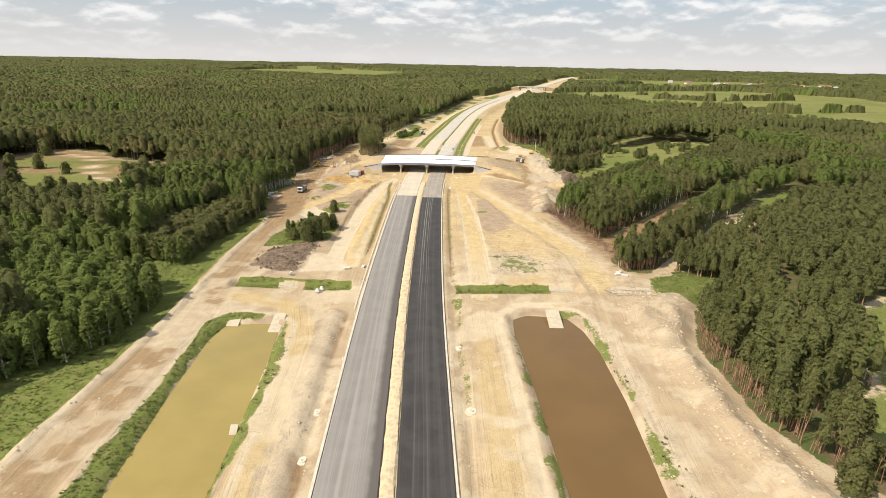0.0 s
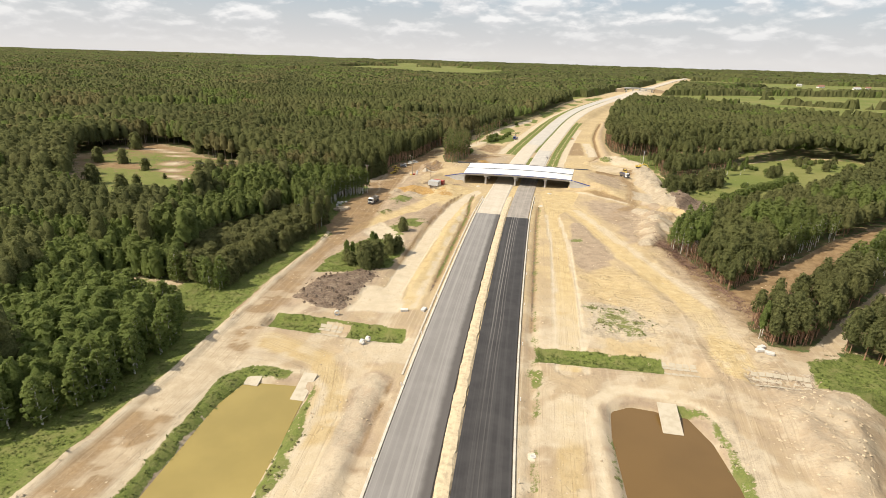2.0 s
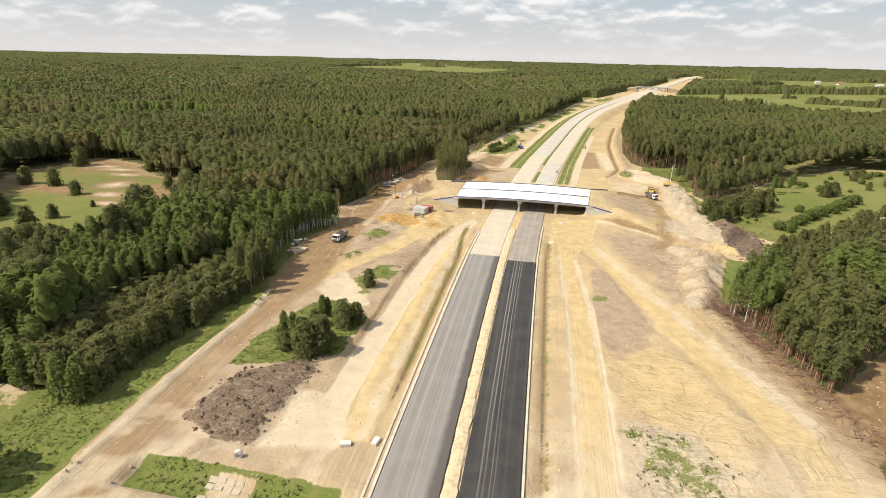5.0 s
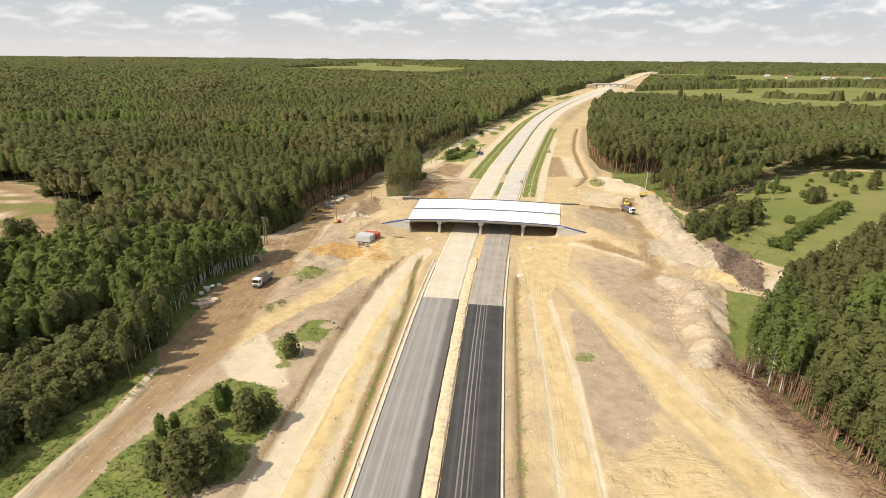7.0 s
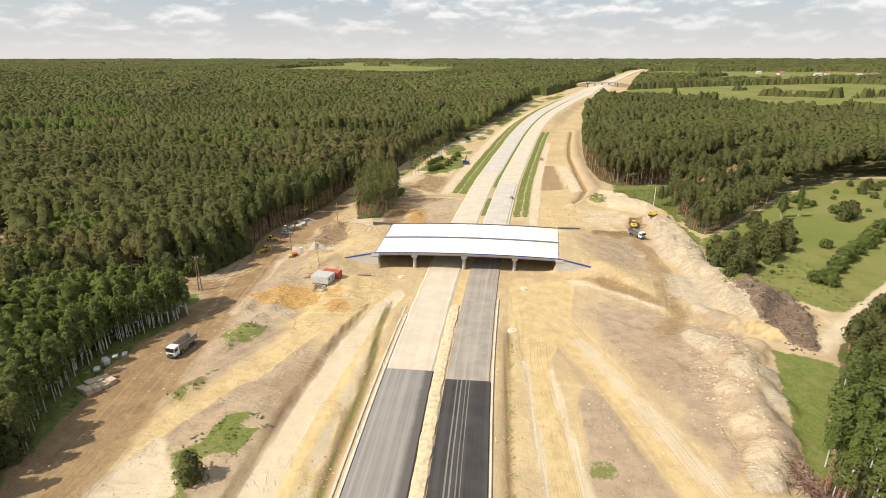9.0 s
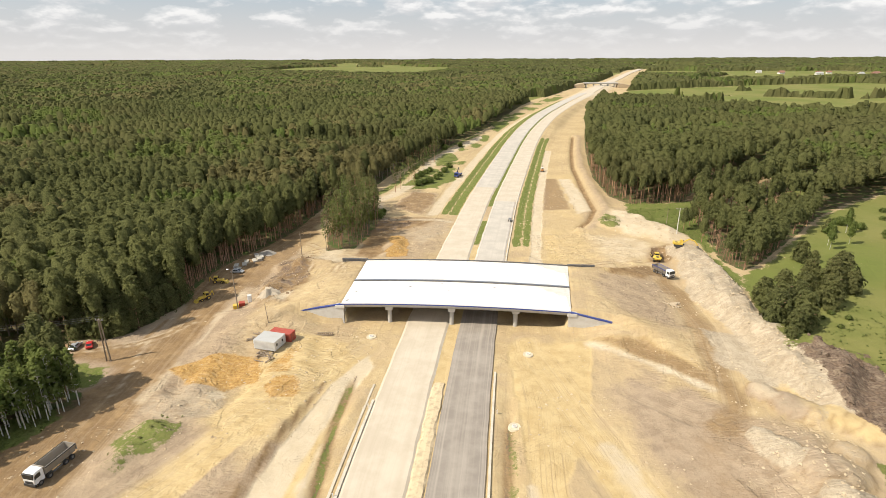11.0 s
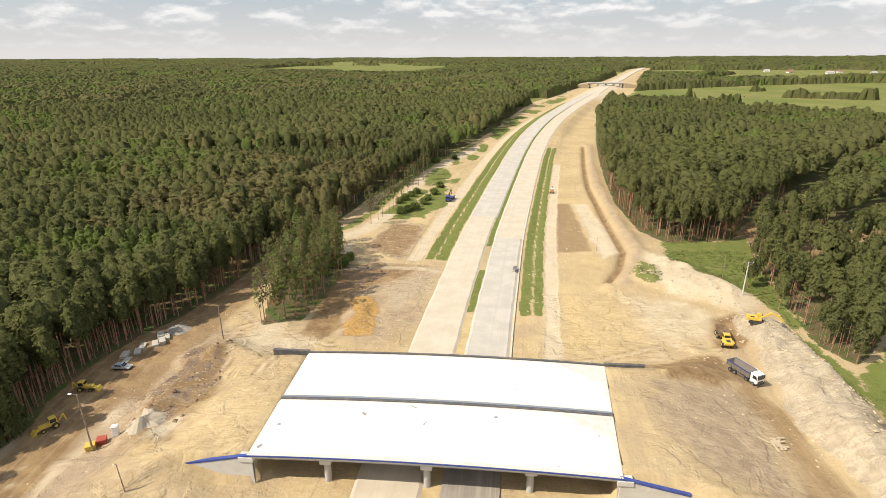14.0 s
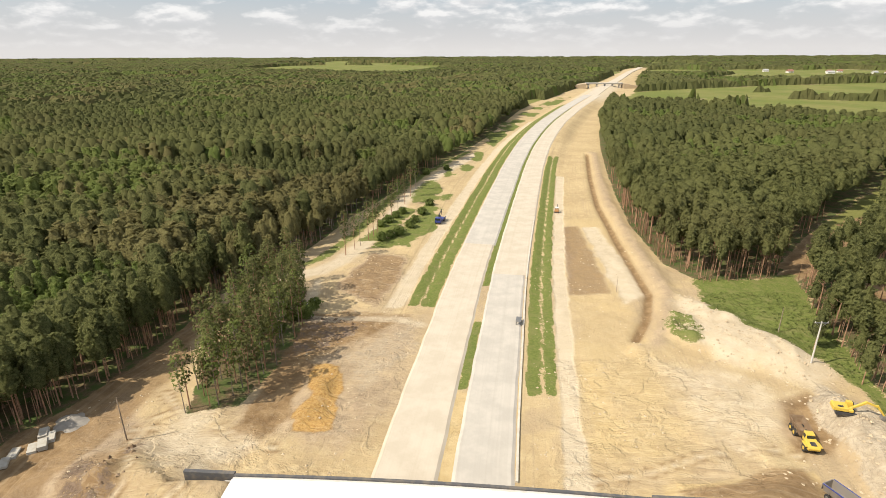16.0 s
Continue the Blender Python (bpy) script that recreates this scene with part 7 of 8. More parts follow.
def weeds(name, count, seed, area, material, size, label):
    """Tufts of grass and weeds: small fans of blades."""
    rng = np.random.default_rng(seed)
    x, y = rng.uniform(-108, 116, count * 14), rng.uniform(60, 480, count * 14)
    keep = area(x, y)
    x, y = x[keep][:count], y[keep][:count]
    z = ground_z(x, y)
    n = len(x)
    s = np.repeat(size * rng.uniform(0.5, 1.3, n), 3)
    spot = np.repeat(np.stack([x, y, z + 0.12], 1), 3, 0) + rng.normal(0, 0.22, (3 * n, 3)) * (1, 1, 0.3)
    V, q = cards(rng, spot, unit(rng.normal(0, 0.55, (3 * n, 3)) * (1, 1, 0) + (-0.25, -0.1, 1.0)), s)
    me = quick_mesh(name, V, q, mats=(material,))
    set_normals(me, np.tile((0.0, 0.0, 1.0), (len(V), 1)))
    tint = rng.uniform(0, 1, (n, 1, 2)).repeat(12, 1).reshape(-1, 2)
    colour_attr(me, "tint", np.concatenate([tint, np.zeros((len(V), 1)), np.ones((len(V), 1))], 1))
    return tagged(new(name, me), label, "grass", kind="stuff")


def ragged(x, y, shapes, cut=0.0):
    best = np.full(len(x), -1e9)
    for s in shapes:
        best = np.maximum(best, poly_dist(x, y, s))
    return (best + 4.5 * (fbm(x / 6, y / 6, 31, 4) - 0.5)) > cut


TURF_LEAF = leaf_material("grass blades", ((0.112, 0.152, 0.038), (0.140, 0.176, 0.047), (0.182, 0.205, 0.068)), (0.170, 0.166, 0.068), 0.4)
DRY_LEAF = leaf_material("dry weeds", ((0.150, 0.150, 0.060), (0.120, 0.140, 0.045), (0.200, 0.180, 0.085)), (0.200, 0.170, 0.085), 0.3)
weeds("grass_tufts", 12000, 31, lambda x, y: ragged(x, y, GREEN_AREAS), TURF_LEAF, 0.22, "fresh green grass and weeds on verges and banks")
weeds("meadow_tufts", 1500, 32, lambda x, y: ragged(x, y, [MEADOW_AREA]), TURF_LEAF, 0.3, "green meadow grass")
weeds("dry_weeds", 2600, 33, lambda x, y: ragged(x, y, [[(-41, 60), (-38, 60), (-38, 126), (-42, 143), (-44, 140), (-41, 100)], [(22, 146), (24.5, 60), (26.5, 60), (25.5, 130)], [(45, 146), (46, 100), (45, 60), (48, 60), (49, 110), (47, 140)], [(23, 182), (22, 201), (31, 203), (43, 190), (39, 182)], [(-58, 262), (-48, 275), (-41, 271), (-47, 250)], [(-68, 273), (-66, 285), (-62, 290), (-62, 280)], [(-70, 297), (-65, 315), (-57, 314), (-60, 304)], TURF_NE]) & (fbm(x / 3, y / 3, 51, 3) > 0.46), DRY_LEAF, 0.3, "thin weeds sprouting on bare sand")


def brush_pile():
    rng = np.random.default_rng(8)
    bm = bmesh.new()
    for _ in range(900):
        t = rng.uniform(0, 1) ** 1.5 * 2.6
        x, y = 57.5 + 6.2 * t + rng.normal(0, 1.6), 266 - 26 * t + rng.normal(0, 2.2)
        z = place(x, y) + rng.uniform(0, 1.3) * math.exp(-((t - 0.3) / 0.5) ** 2)
        a, up, ln = rng.uniform(0, 6.28), rng.normal(0, 0.3), rng.uniform(1.0, 3.6)
        tube(bm, (x, y, z), (x + math.cos(a) * ln, y + math.sin(a) * ln, z + abs(up) * ln * 0.5), 0.09, 0.03, 3, False)
    ob = part("brush_pile", bm, bark_material("dry branches", (0.13, 0.075, 0.055), (0.24, 0.155, 0.115)), None)
    tagged(ob, "heap of dry brown branches at the forest edge", "brush", kind="stuff")


brush_pile()


def bare_stems(name, count, seed, area, label):
    """Thin bare stems with dead side twigs, crowded along the edge of a plantation."""
    rng = np.random.default_rng(seed)
    x0, x1, y0, y1 = area
    x, y = rng.uniform(x0, x1, count * 30), rng.uniform(y0, y1, count * 30)
    inside = woods(x, y)
    keep = (inside > 0.1) & (inside < 4.5)
    x, y = x[keep][:count], y[keep][:count]
    z = ground_z(x, y)
    V, Q = [], []

    def bar(p, q, r0, r1):
        base = len(V) * 3
        for c, r in ((p, r0), (q, r1)):
            V.append([(c[0] + r * math.cos(a), c[1] + r * math.sin(a), c[2]) for a in (0, 2.1, 4.2)])
        Q.extend([(base + k, base + (k + 1) % 3, base + 3 + (k + 1) % 3, base + 3 + k) for k in range(3)])

    for a, b, c in zip(x, y, z):
        high = rng.uniform(5.0, 8.0)
        lean = rng.normal(0, 0.35, 2)
        bar((a, b, c - 0.2), (a + lean[0], b + lean[1], c + high), rng.uniform(0.08, 0.13), 0.04)
        for _ in range(4):
            f, w = rng.uniform(0.25, 0.95), rng.uniform(0, 6.28)
            p = (a + lean[0] * f, b + lean[1] * f, c + high * f)
            bar(p, (p[0] + math.cos(w) * 0.9, p[1] + math.sin(w) * 0.9, p[2] + rng.uniform(-0.2, 0.5)), 0.035, 0.015)
    me = quick_mesh(name, np.array(V).reshape(-1, 3), np.array(Q), mats=(PINE_BARK,))
    return tagged(new(name, me), label, "trees", kind="stuff")


bare_stems("bare_stems", 420, 51, (55, 84, 184, 263), "crowded bare reddish stems at the plantation edge")
bare_stems("bare_stems", 160, 52, (64, 84, 78, 150), "crowded bare reddish stems at the plantation edge")
bare_stems("bare_stems", 260, 53, (60, 112, 394, 600), "bare reddish pine stems at the forest edge")
bare_stems("bare_stems", 260, 54, (-100, -60, 369, 520), "bare brown pine stems at the forest edge")

# ---- machines ----
YELLOW = plain("machine yellow", (0.60, 0.42, 0.06), 0.45, 0, 0.22, 1.2)
WHITE = plain("white vehicle paint", (0.74, 0.74, 0.73), 0.35, 0, 0.12, 1.0)
SILVER = plain("silver car paint", (0.42, 0.44, 0.46), 0.3, 0.3, 0.1, 1.0)
BLUE_CAB = plain("blue vehicle paint", (0.03, 0.05, 0.24), 0.4, 0, 0.12, 1.0)
RED = plain("red paint", (0.36, 0.06, 0.04), 0.5, 0, 0.2, 0.9)
STEEL = plain("grey steel", (0.20, 0.20, 0.20), 0.5, 0.4, 0.35, 1.0)
TIPPER = plain("worn tipper steel", (0.30, 0.27, 0.23), 0.6, 0.2, 0.4, 0.9)
RUBBER = plain("tyre rubber", (0.030, 0.029, 0.028), 0.9, 0, 0.12, 2.0)
DARK = plain("dark plastic", (0.035, 0.035, 0.038), 0.6, 0, 0.15, 1.5)
SOIL = plain("carried soil", (0.20, 0.13, 0.075), 0.95, 0, 0.3, 1.2)
WOOD = bark_material("weathered timber", (0.20, 0.155, 0.11), (0.32, 0.26, 0.20))
PAPER = plain("offcut boards", (0.46, 0.37, 0.26), 0.85, 0, 0.25, 1.4)


def glass_material():
    m = Mat("window glass", 0.06, 0, 0.6)
    m.colour((0.02, 0.026, 0.03))
    return m.m


GLASS = glass_material()


def heading(x, y, hx, hy, dz=0.0):
    return pose(x, y, place(x, y) + dz, 0, 0, math.degrees(math.atan2(-hx, hy)))


def lump(name, parent, material, *boxes, bevel=0.05, label=""):
    bm = bmesh.new()
    for b in boxes:
        box(bm, *b, bevel)
    return part(name, bm, material, parent, label)


def prism(name, parent, material, outline, x0, x1, bevel=0.04, label=""):
    """A side outline in y and z, drawn out from x0 to x1."""
    bm = bmesh.new()
    a = [bm.verts.new((x0, y, z)) for y, z in outline]
    b = [bm.verts.new((x1, y, z)) for y, z in outline]
    bm.faces.new(a)
    bm.faces.new(b[::-1])
    n = len(outline)
    for k in range(n):
        bm.faces.new((a[k], b[k], b[(k + 1) % n], a[(k + 1) % n]))
    bmesh.ops.recalc_face_normals(bm, faces=bm.faces[:])
    if bevel:
        bmesh.ops.bevel(bm, geom=bm.edges[:], offset=bevel, segments=1, affect="EDGES")
    return part(name, bm, material, parent, label)


def wheel(parent, x, y, r, w, rim=STEEL):
    bm = bmesh.new()
    tube(bm, (x - w / 2, y, r), (x + w / 2, y, r), r, r, 16)
    bmesh.ops.bevel(bm, geom=[e for e in bm.edges if len(e.link_faces) == 2 and abs(e.calc_face_angle(0)) > 1.2], offset=r * 0.12, segments=1, affect="EDGES")
    tyre = part("wheel", bm, RUBBER, parent)
    bm = bmesh.new()
    s = 1 if x > 0 else -1
    tube(bm, (x + s * w * 0.2, y, r), (x + s * (w / 2 + 0.02), y, r), r * 0.55, r * 0.48, 12)
    part("rim", bm, rim, tyre)


def open_body(name, parent, material, x0, x1, y0, y1, z0, z1, slope=0.25, wall=0.1):
    """An open tipper body with sloping ends."""
    bm = bmesh.new()
    outer = [(x0 + slope, y0 + slope, z0), (x1 - slope, y0 + slope, z0), (x1 - slope, y1 - slope * 0.4, z0), (x0 + slope, y1 - slope * 0.4, z0), (x0, y0, z1), (x1, y0, z1), (x1, y1, z1), (x0, y1, z1)]
    o = [bm.verts.new(p) for p in outer]
    cx, cy = (x0 + x1) / 2, (y0 + y1) / 2
    inner = [(cx + (p[0] - cx) * (1 - 2 * wall / (x1 - x0)), cy + (p[1] - cy) * (1 - 2 * wall / (y1 - y0)), p[2] + (wall if k < 4 else 0)) for k, p in enumerate(outer)]
    i = [bm.verts.new(p) for p in inner]
    bm.faces.new(o[3::-1])
    bm.faces.new(i[:4])
    for k in range(4):
        j = (k + 1) % 4
        bm.faces.new((o[k], o[j], o[j + 4], o[k + 4]))
        bm.faces.new((i[k], i[k + 4], i[j + 4], i[j]))
        bm.faces.new((o[k + 4], o[j + 4], i[j + 4], i[k + 4]))
    # ribs
    for t in (0.2, 0.4, 0.6, 0.8):
        y = y0 + (y1 - y0) * t
        for xs, sgn in ((x0, -1), (x1, 1)):
            box(bm, xs + (slope * -sgn) * 0.4 - 0.05, xs + (slope * -sgn) * 0.4 + 0.05 + 0.06 * sgn, y - 0.06, y + 0.06, z0 + 0.1, z1)
    bmesh.ops.recalc_face_normals(bm, faces=bm.faces[:])
    return part(name, bm, material, parent)


def tipper_truck(m, label, body_mat, trim=DARK):
    t = empty("tipper_truck", m, label, "truck")
    lump("chassis", t, DARK, (-0.45, 0.45, -4.2, 4.0, 0.65, 0.95), (-1.15, 1.15, 0.6, 1.7, 0.5, 0.9))
    cab = prism("cab", t, WHITE, [(2.25, 0.75), (4.15, 0.75), (4.25, 1.6), (4.05, 2.95), (3.7, 3.12), (2.25, 3.12)], -1.2, 1.2, 0.08)
    lump("windscreen", cab, GLASS, (-1.05, 1.05, 4.06, 4.22, 1.85, 2.75), bevel=0.02)
    for sx in (-1, 1):
        lump("side_window", cab, GLASS, (sx * 1.2 - 0.03, sx * 1.2 + 0.03, 2.9, 3.85, 1.9, 2.7), bevel=0.01)
        lump("mirror", cab, DARK, (sx * 1.32 - 0.08, sx * 1.32 + 0.08, 3.95, 4.1, 1.9, 2.6), bevel=0.02)
    lump("bumper", t, DARK, (-1.22, 1.22, 4.1, 4.32, 0.42, 0.95))
    lump("grille", cab, DARK, (-0.8, 0.8, 4.2, 4.27, 1.05, 1.5), bevel=0.02)
    lump("sun_visor", cab, DARK, (-1.1, 1.1, 4.0, 4.3, 2.8, 2.95), bevel=0.03)
    open_body("tipper_body", t, body_mat, -1.25, 1.25, -4.5, 2.05, 1.15, 2.75)
    for sx in (-1, 1):
        lump("body_rail", t, trim, (sx * 1.36 - 0.06, sx * 1.36 + 0.06, -4.4, 2.0, 2.62, 2.82), bevel=0.02)
        lump("side_guard", t, STEEL, (sx * 1.12 - 0.04, sx * 1.12 + 0.04, -1.3, 0.6, 0.55, 0.95), bevel=0.01)
    lump("tailgate", t, body_mat, (-1.2, 1.2, -4.66, -4.52, 1.3, 2.6), bevel=0.03)
    lump("headboard", t, body_mat, (-1.2, 1.2, 1.9, 2.1, 2.7, 3.05))
    for y in (3.2, 1.35, -2.0, -3.35):
        for sx in (-1.02, 1.02):
            wheel(t, sx, y, 0.52, 0.4)
    return t


def dumper(m):
    t = empty("articulated_dumper", m, "yellow articulated dump truck with empty brown body", "dump truck")
    hood = prism("hood", t, YELLOW, [(2.5, 1.1), (5.0, 1.1), (5.2, 1.7), (4.9, 2.1), (2.5, 2.45)], -1.2, 1.2, 0.1)
    lump("engine_cover", hood, DARK, (-0.55, 0.55, 2.9, 4.7, 2.12, 2.3), bevel=0.04)
    cab = prism("cab", t, YELLOW, [(1.1, 1.3), (2.6, 1.3), (2.7, 2.2), (2.45, 3.35), (1.1, 3.4)], -0.9, 0.9, 0.1)
    lump("windscreen", cab, GLASS, (-0.78, 0.78, 2.5, 2.68, 2.3, 3.1), bevel=0.02)
    for sx in (-1, 1):
        lump("side_window", cab, GLASS, (sx * 0.9 - 0.03, sx * 0.9 + 0.03, 1.3, 2.3, 2.2, 3.1), bevel=0.01)
        lump("fender", t, YELLOW, (sx * 1.35 - 0.32, sx * 1.35 + 0.32, 2.8, 4.7, 1.75, 1.95))
    lump("frame", t, DARK, (-0.5, 0.5, -4.0, 3.0, 0.8, 1.2))
    open_body("dump_body", t, SOIL, -1.5, 1.5, -5.0, 0.7, 1.3, 2.9, 0.4, 0.12)
    for y in (3.7, -1.4, -3.2):
        for sx in (-1.2, 1.2):
            wheel(t, sx, y, 0.85, 0.65, YELLOW)
    return t


def excavator(m, label, colour, reach=1.0):
    t = empty("excavator", m, label, "excavator")
    for sx in (-1.2, 1.2):
        prism("track", t, DARK, [(-2.0, 0.1), (2.0, 0.1), (2.35, 0.5), (2.0, 0.95), (-2.0, 0.95), (-2.35, 0.5)], sx - 0.3, sx + 0.3, 0.05)
    lump("undercarriage", t, DARK, (-0.9, 0.9, -1.0, 1.0, 0.4, 1.1))
    house = lump("house", t, colour, (-1.35, 1.35, -2.4, 0.3, 1.1, 2.1), (0.1, 1.35, 0.3, 1.3, 1.1, 1.8), bevel=0.12)
    prism("counterweight", house, colour, [(-2.9, 1.15), (-2.3, 1.1), (-2.3, 2.2), (-2.8, 2.1)], -1.3, 1.3, 0.08)
    cab = prism("cab", t, colour, [(0.1, 1.2), (1.5, 1.2), (1.6, 1.9), (1.3, 2.9), (0.1, 2.95)], -1.3, -0.3, 0.06)
    lump("windscreen", cab, GLASS, (-1.2, -0.4, 1.4, 1.56, 1.7, 2.75), bevel=0.02)
    lump("side_window", cab, GLASS, (-1.33, -1.27, 0.3, 1.3, 1.9, 2.75), bevel=0.01)
    lump("exhaust", house, DARK, (0.6, 1.1, -1.9, -0.8, 2.1, 2.35), bevel=0.05)
    prism("boom", t, colour, [(0.4, 1.5), (0.9, 1.4), (3.2 * reach + 0.4, 3.6), (5.6 * reach, 3.0), (5.7 * reach, 3.35), (3.1 * reach + 0.3, 4.15)], -0.1, 0.35, 0.03)
    prism("stick", t, colour, [(5.2 * reach, 3.5), (5.7 * reach, 3.6), (7.4 * reach, 1.2), (7.1 * reach, 1.0)], -0.05, 0.3, 0.03)
    prism("bucket", t, STEEL, [(6.9 * reach, 1.2), (7.5 * reach, 1.1), (7.6 * reach, 0.4), (7.0 * reach, 0.1), (6.6 * reach, 0.4)], -0.45, 0.7, 0.03)
    return t


def backhoe(m, label):
    t = empty("backhoe_loader", m, label, "loader")
    lump("body", t, YELLOW, (-0.55, 0.55, -0.4, 2.2, 0.8, 1.6), (-0.9, 0.9, -1.6, -0.3, 0.7, 1.2), bevel=0.08)
    cab = prism("cab", t, YELLOW, [(-1.4, 1.2), (0.2, 1.2), (0.3, 1.8), (0.05, 2.8), (-1.4, 2.8)], -0.75, 0.75, 0.06)
    lump("windscreen", cab, GLASS, (-0.62, 0.62, 0.1, 0.26, 1.75, 2.6), bevel=0.02)
    for sx in (-1, 1):
        lump("side_window", cab, GLASS, (sx * 0.75 - 0.03, sx * 0.75 + 0.03, -1.2, 0.0, 1.7, 2.6), bevel=0.01)
    prism("loader_arm", t, YELLOW, [(0.5, 1.5), (1.0, 1.6), (3.2, 0.7), (3.0, 0.5)], -0.6, 0.6, 0.03)
    prism("shovel", t, YELLOW, [(2.9, 0.15), (3.9, 0.1), (3.2, 0.9), (2.9, 0.9)], -1.1, 1.1, 0.03)
    prism("rear_boom", t, YELLOW, [(-1.6, 1.1), (-1.9, 1.0), (-3.0, 2.6), (-2.7, 2.7)], -0.12, 0.12, 0.03)
    prism("rear_stick", t, YELLOW, [(-2.7, 2.6), (-3.0, 2.6), (-3.4, 0.8), (-3.1, 0.6)], -0.1, 0.1, 0.03)
    for sx in (-0.85, 0.85):
        wheel(t, sx, -0.9, 0.75, 0.45, YELLOW)
        wheel(t, sx, 1.6, 0.5, 0.35, YELLOW)
    return t


def car(m, paint, label):
    t = empty("car", m, label, "car")
    body = prism("body", t, paint, [(-2.15, 0.35), (2.15, 0.35), (2.2, 0.65), (1.0, 0.95), (-1.9, 1.0), (-2.2, 0.75)], -0.86, 0.86, 0.08)
    cabin = prism("cabin", t, paint, [(-1.7, 0.95), (0.95, 0.93), (0.3, 1.45), (-1.15, 1.47)], -0.74, 0.74, 0.06)
    prism("windscreen", cabin, GLASS, [(0.9, 0.98), (0.97, 0.97), (0.36, 1.42), (0.29, 1.42)], -0.66, 0.66, 0.0)
    prism("rear_window", cabin, GLASS, [(-1.68, 1.0), (-1.74, 1.0), (-1.22, 1.43), (-1.15, 1.43)], -0.62, 0.62, 0.0)
    for sx in (-1, 1):
        lump("side_window", cabin, GLASS, (sx * 0.75 - 0.015, sx * 0.75 + 0.015, -1.2, 0.4, 1.02, 1.36), bevel=0.005)
        lump("headlight", body, WHITE, (sx * 0.6 - 0.18, sx * 0.6 + 0.18, 2.1, 2.2, 0.6, 0.72), bevel=0.02)
    for y in (1.35, -1.35):
        for sx in (-0.76, 0.76):
            wheel(t, sx, y, 0.31, 0.2)
    return t


def crane_truck(m):
    t = empty("crane_truck", m, "blue flatbed truck with a dark loading crane", "truck")
    lump("chassis", t, DARK, (-0.45, 0.45, -4.0, 3.5, 0.65, 0.95))
    cab = prism("cab", t, BLUE_CAB, [(2.0, 0.75), (3.9, 0.75), (4.0, 1.6), (3.8, 2.9), (2.0, 3.0)], -1.2, 1.2, 0.08)
    lump("windscreen", cab, GLASS, (-1.05, 1.05, 3.82, 3.98, 1.8, 2.7), bevel=0.02)
    lump("flatbed", t, BLUE_CAB, (-1.25, 1.25, -4.2, 1.0, 1.0, 1.25), (-1.25, -1.15, -4.2, 1.0, 1.25, 1.8), (1.15, 1.25, -4.2, 1.0, 1.25, 1.8))
    lump("crane_post", t, DARK, (-0.3, 0.3, 1.1, 1.8, 1.0, 3.8))
    prism("crane_arm", t, DARK, [(1.3, 3.6), (1.6, 3.8), (-1.5, 5.6), (-1.7, 5.3)], -0.15, 0.15, 0.03)
    prism("crane_tip", t, DARK, [(-1.4, 5.5), (-1.7, 5.5), (-2.2, 2.6), (-1.9, 2.6)], -0.12, 0.12, 0.03)
    for y in (3.0, -1.8, -3.2):
        for sx in (-1.02, 1.02):
            wheel(t, sx, y, 0.5, 0.4)


def small_machine(m):
    t = empty("mini_excavator", m, "small dusty orange excavator on a gravel road", "excavator")
    for sx in (-0.8, 0.8):
        prism("track", t, DARK, [(-1.3, 0.05), (1.3, 0.05), (1.5, 0.35), (1.3, 0.65), (-1.3, 0.65), (-1.5, 0.35)], sx - 0.2, sx + 0.2, 0.03)
    lump("house", t, plain("dusty orange", (0.42, 0.20, 0.07), 0.6), (-0.9, 0.9, -1.3, 0.6, 0.75, 1.5), bevel=0.08)
    lump("canopy", t, WHITE, (-0.75, 0.75, -0.5, 0.9, 2.45, 2.55))
    lump("cab_posts", t, DARK, (-0.72, -0.64, 0.75, 0.83, 1.4, 2.45), (0.64, 0.72, 0.75, 0.83, 1.4, 2.45), (-0.72, -0.64, -0.45, -0.37, 1.4, 2.45), (0.64, 0.72, -0.45, -0.37, 1.4, 2.45), bevel=0.0)
    prism("boom", t, DARK, [(0.6, 1.1), (0.9, 1.0), (2.2, 3.2), (2.0, 3.6)], -0.1, 0.15, 0.02)
    prism("stick", t, DARK, [(2.0, 3.6), (2.3, 3.4), (3.2, 1.2), (3.0, 1.1)], -0.08, 0.12, 0.02)


tipper_truck(heading(-75.2, 296.5, -0.13, -1), "white tipper truck with empty grey body on the haul road", TIPPER)
tipper_truck(heading(60.2, 394.0, 0.42, -0.9) @ Matrix.Scale(0.92, 4), "white four-axle tipper truck with dark body on sand", plain("dark tipper steel", (0.25, 0.225, 0.20), 0.5, 0.3, 0.35, 0.9), BLUE_CAB)
dumper(heading(63.0, 412.3, -0.12, -1) @ Matrix.Scale(0.86, 4))
excavator(heading(72.2, 416.6, 1.0, -0.28) @ Matrix.Scale(0.82, 4), "yellow tracked excavator digging at a sand heap", YELLOW, 1.05)
crane_truck(heading(-15.8, 549, -0.25, -1))
small_machine(heading(36.5, 567, 0.2, 1))
backhoe(heading(-85, 380.5, 1, 0.15) @ Matrix.Scale(0.85, 4), "yellow backhoe loader parked below the pines")
backhoe(heading(-82.8, 367.6, -0.6, -0.8) @ Matrix.Scale(0.85, 4), "old yellow backhoe loader parked in the shade")
car(heading(-82.4, 389.2, 1.0, 0.05), SILVER, "silver hatchback parked beside the pines")
car(heading(-131, 317, 1.0, 0.4), RED, "red car parked under the trees")
car(heading(-98.9, 338.8, -0.55, 0.84) @ Matrix.Scale(0.9, 4), plain("bright red paint", (0.5, 0.022, 0.024), 0.4, 0, 0.2, 0.9), "red hatchback parked beside a sandy track")
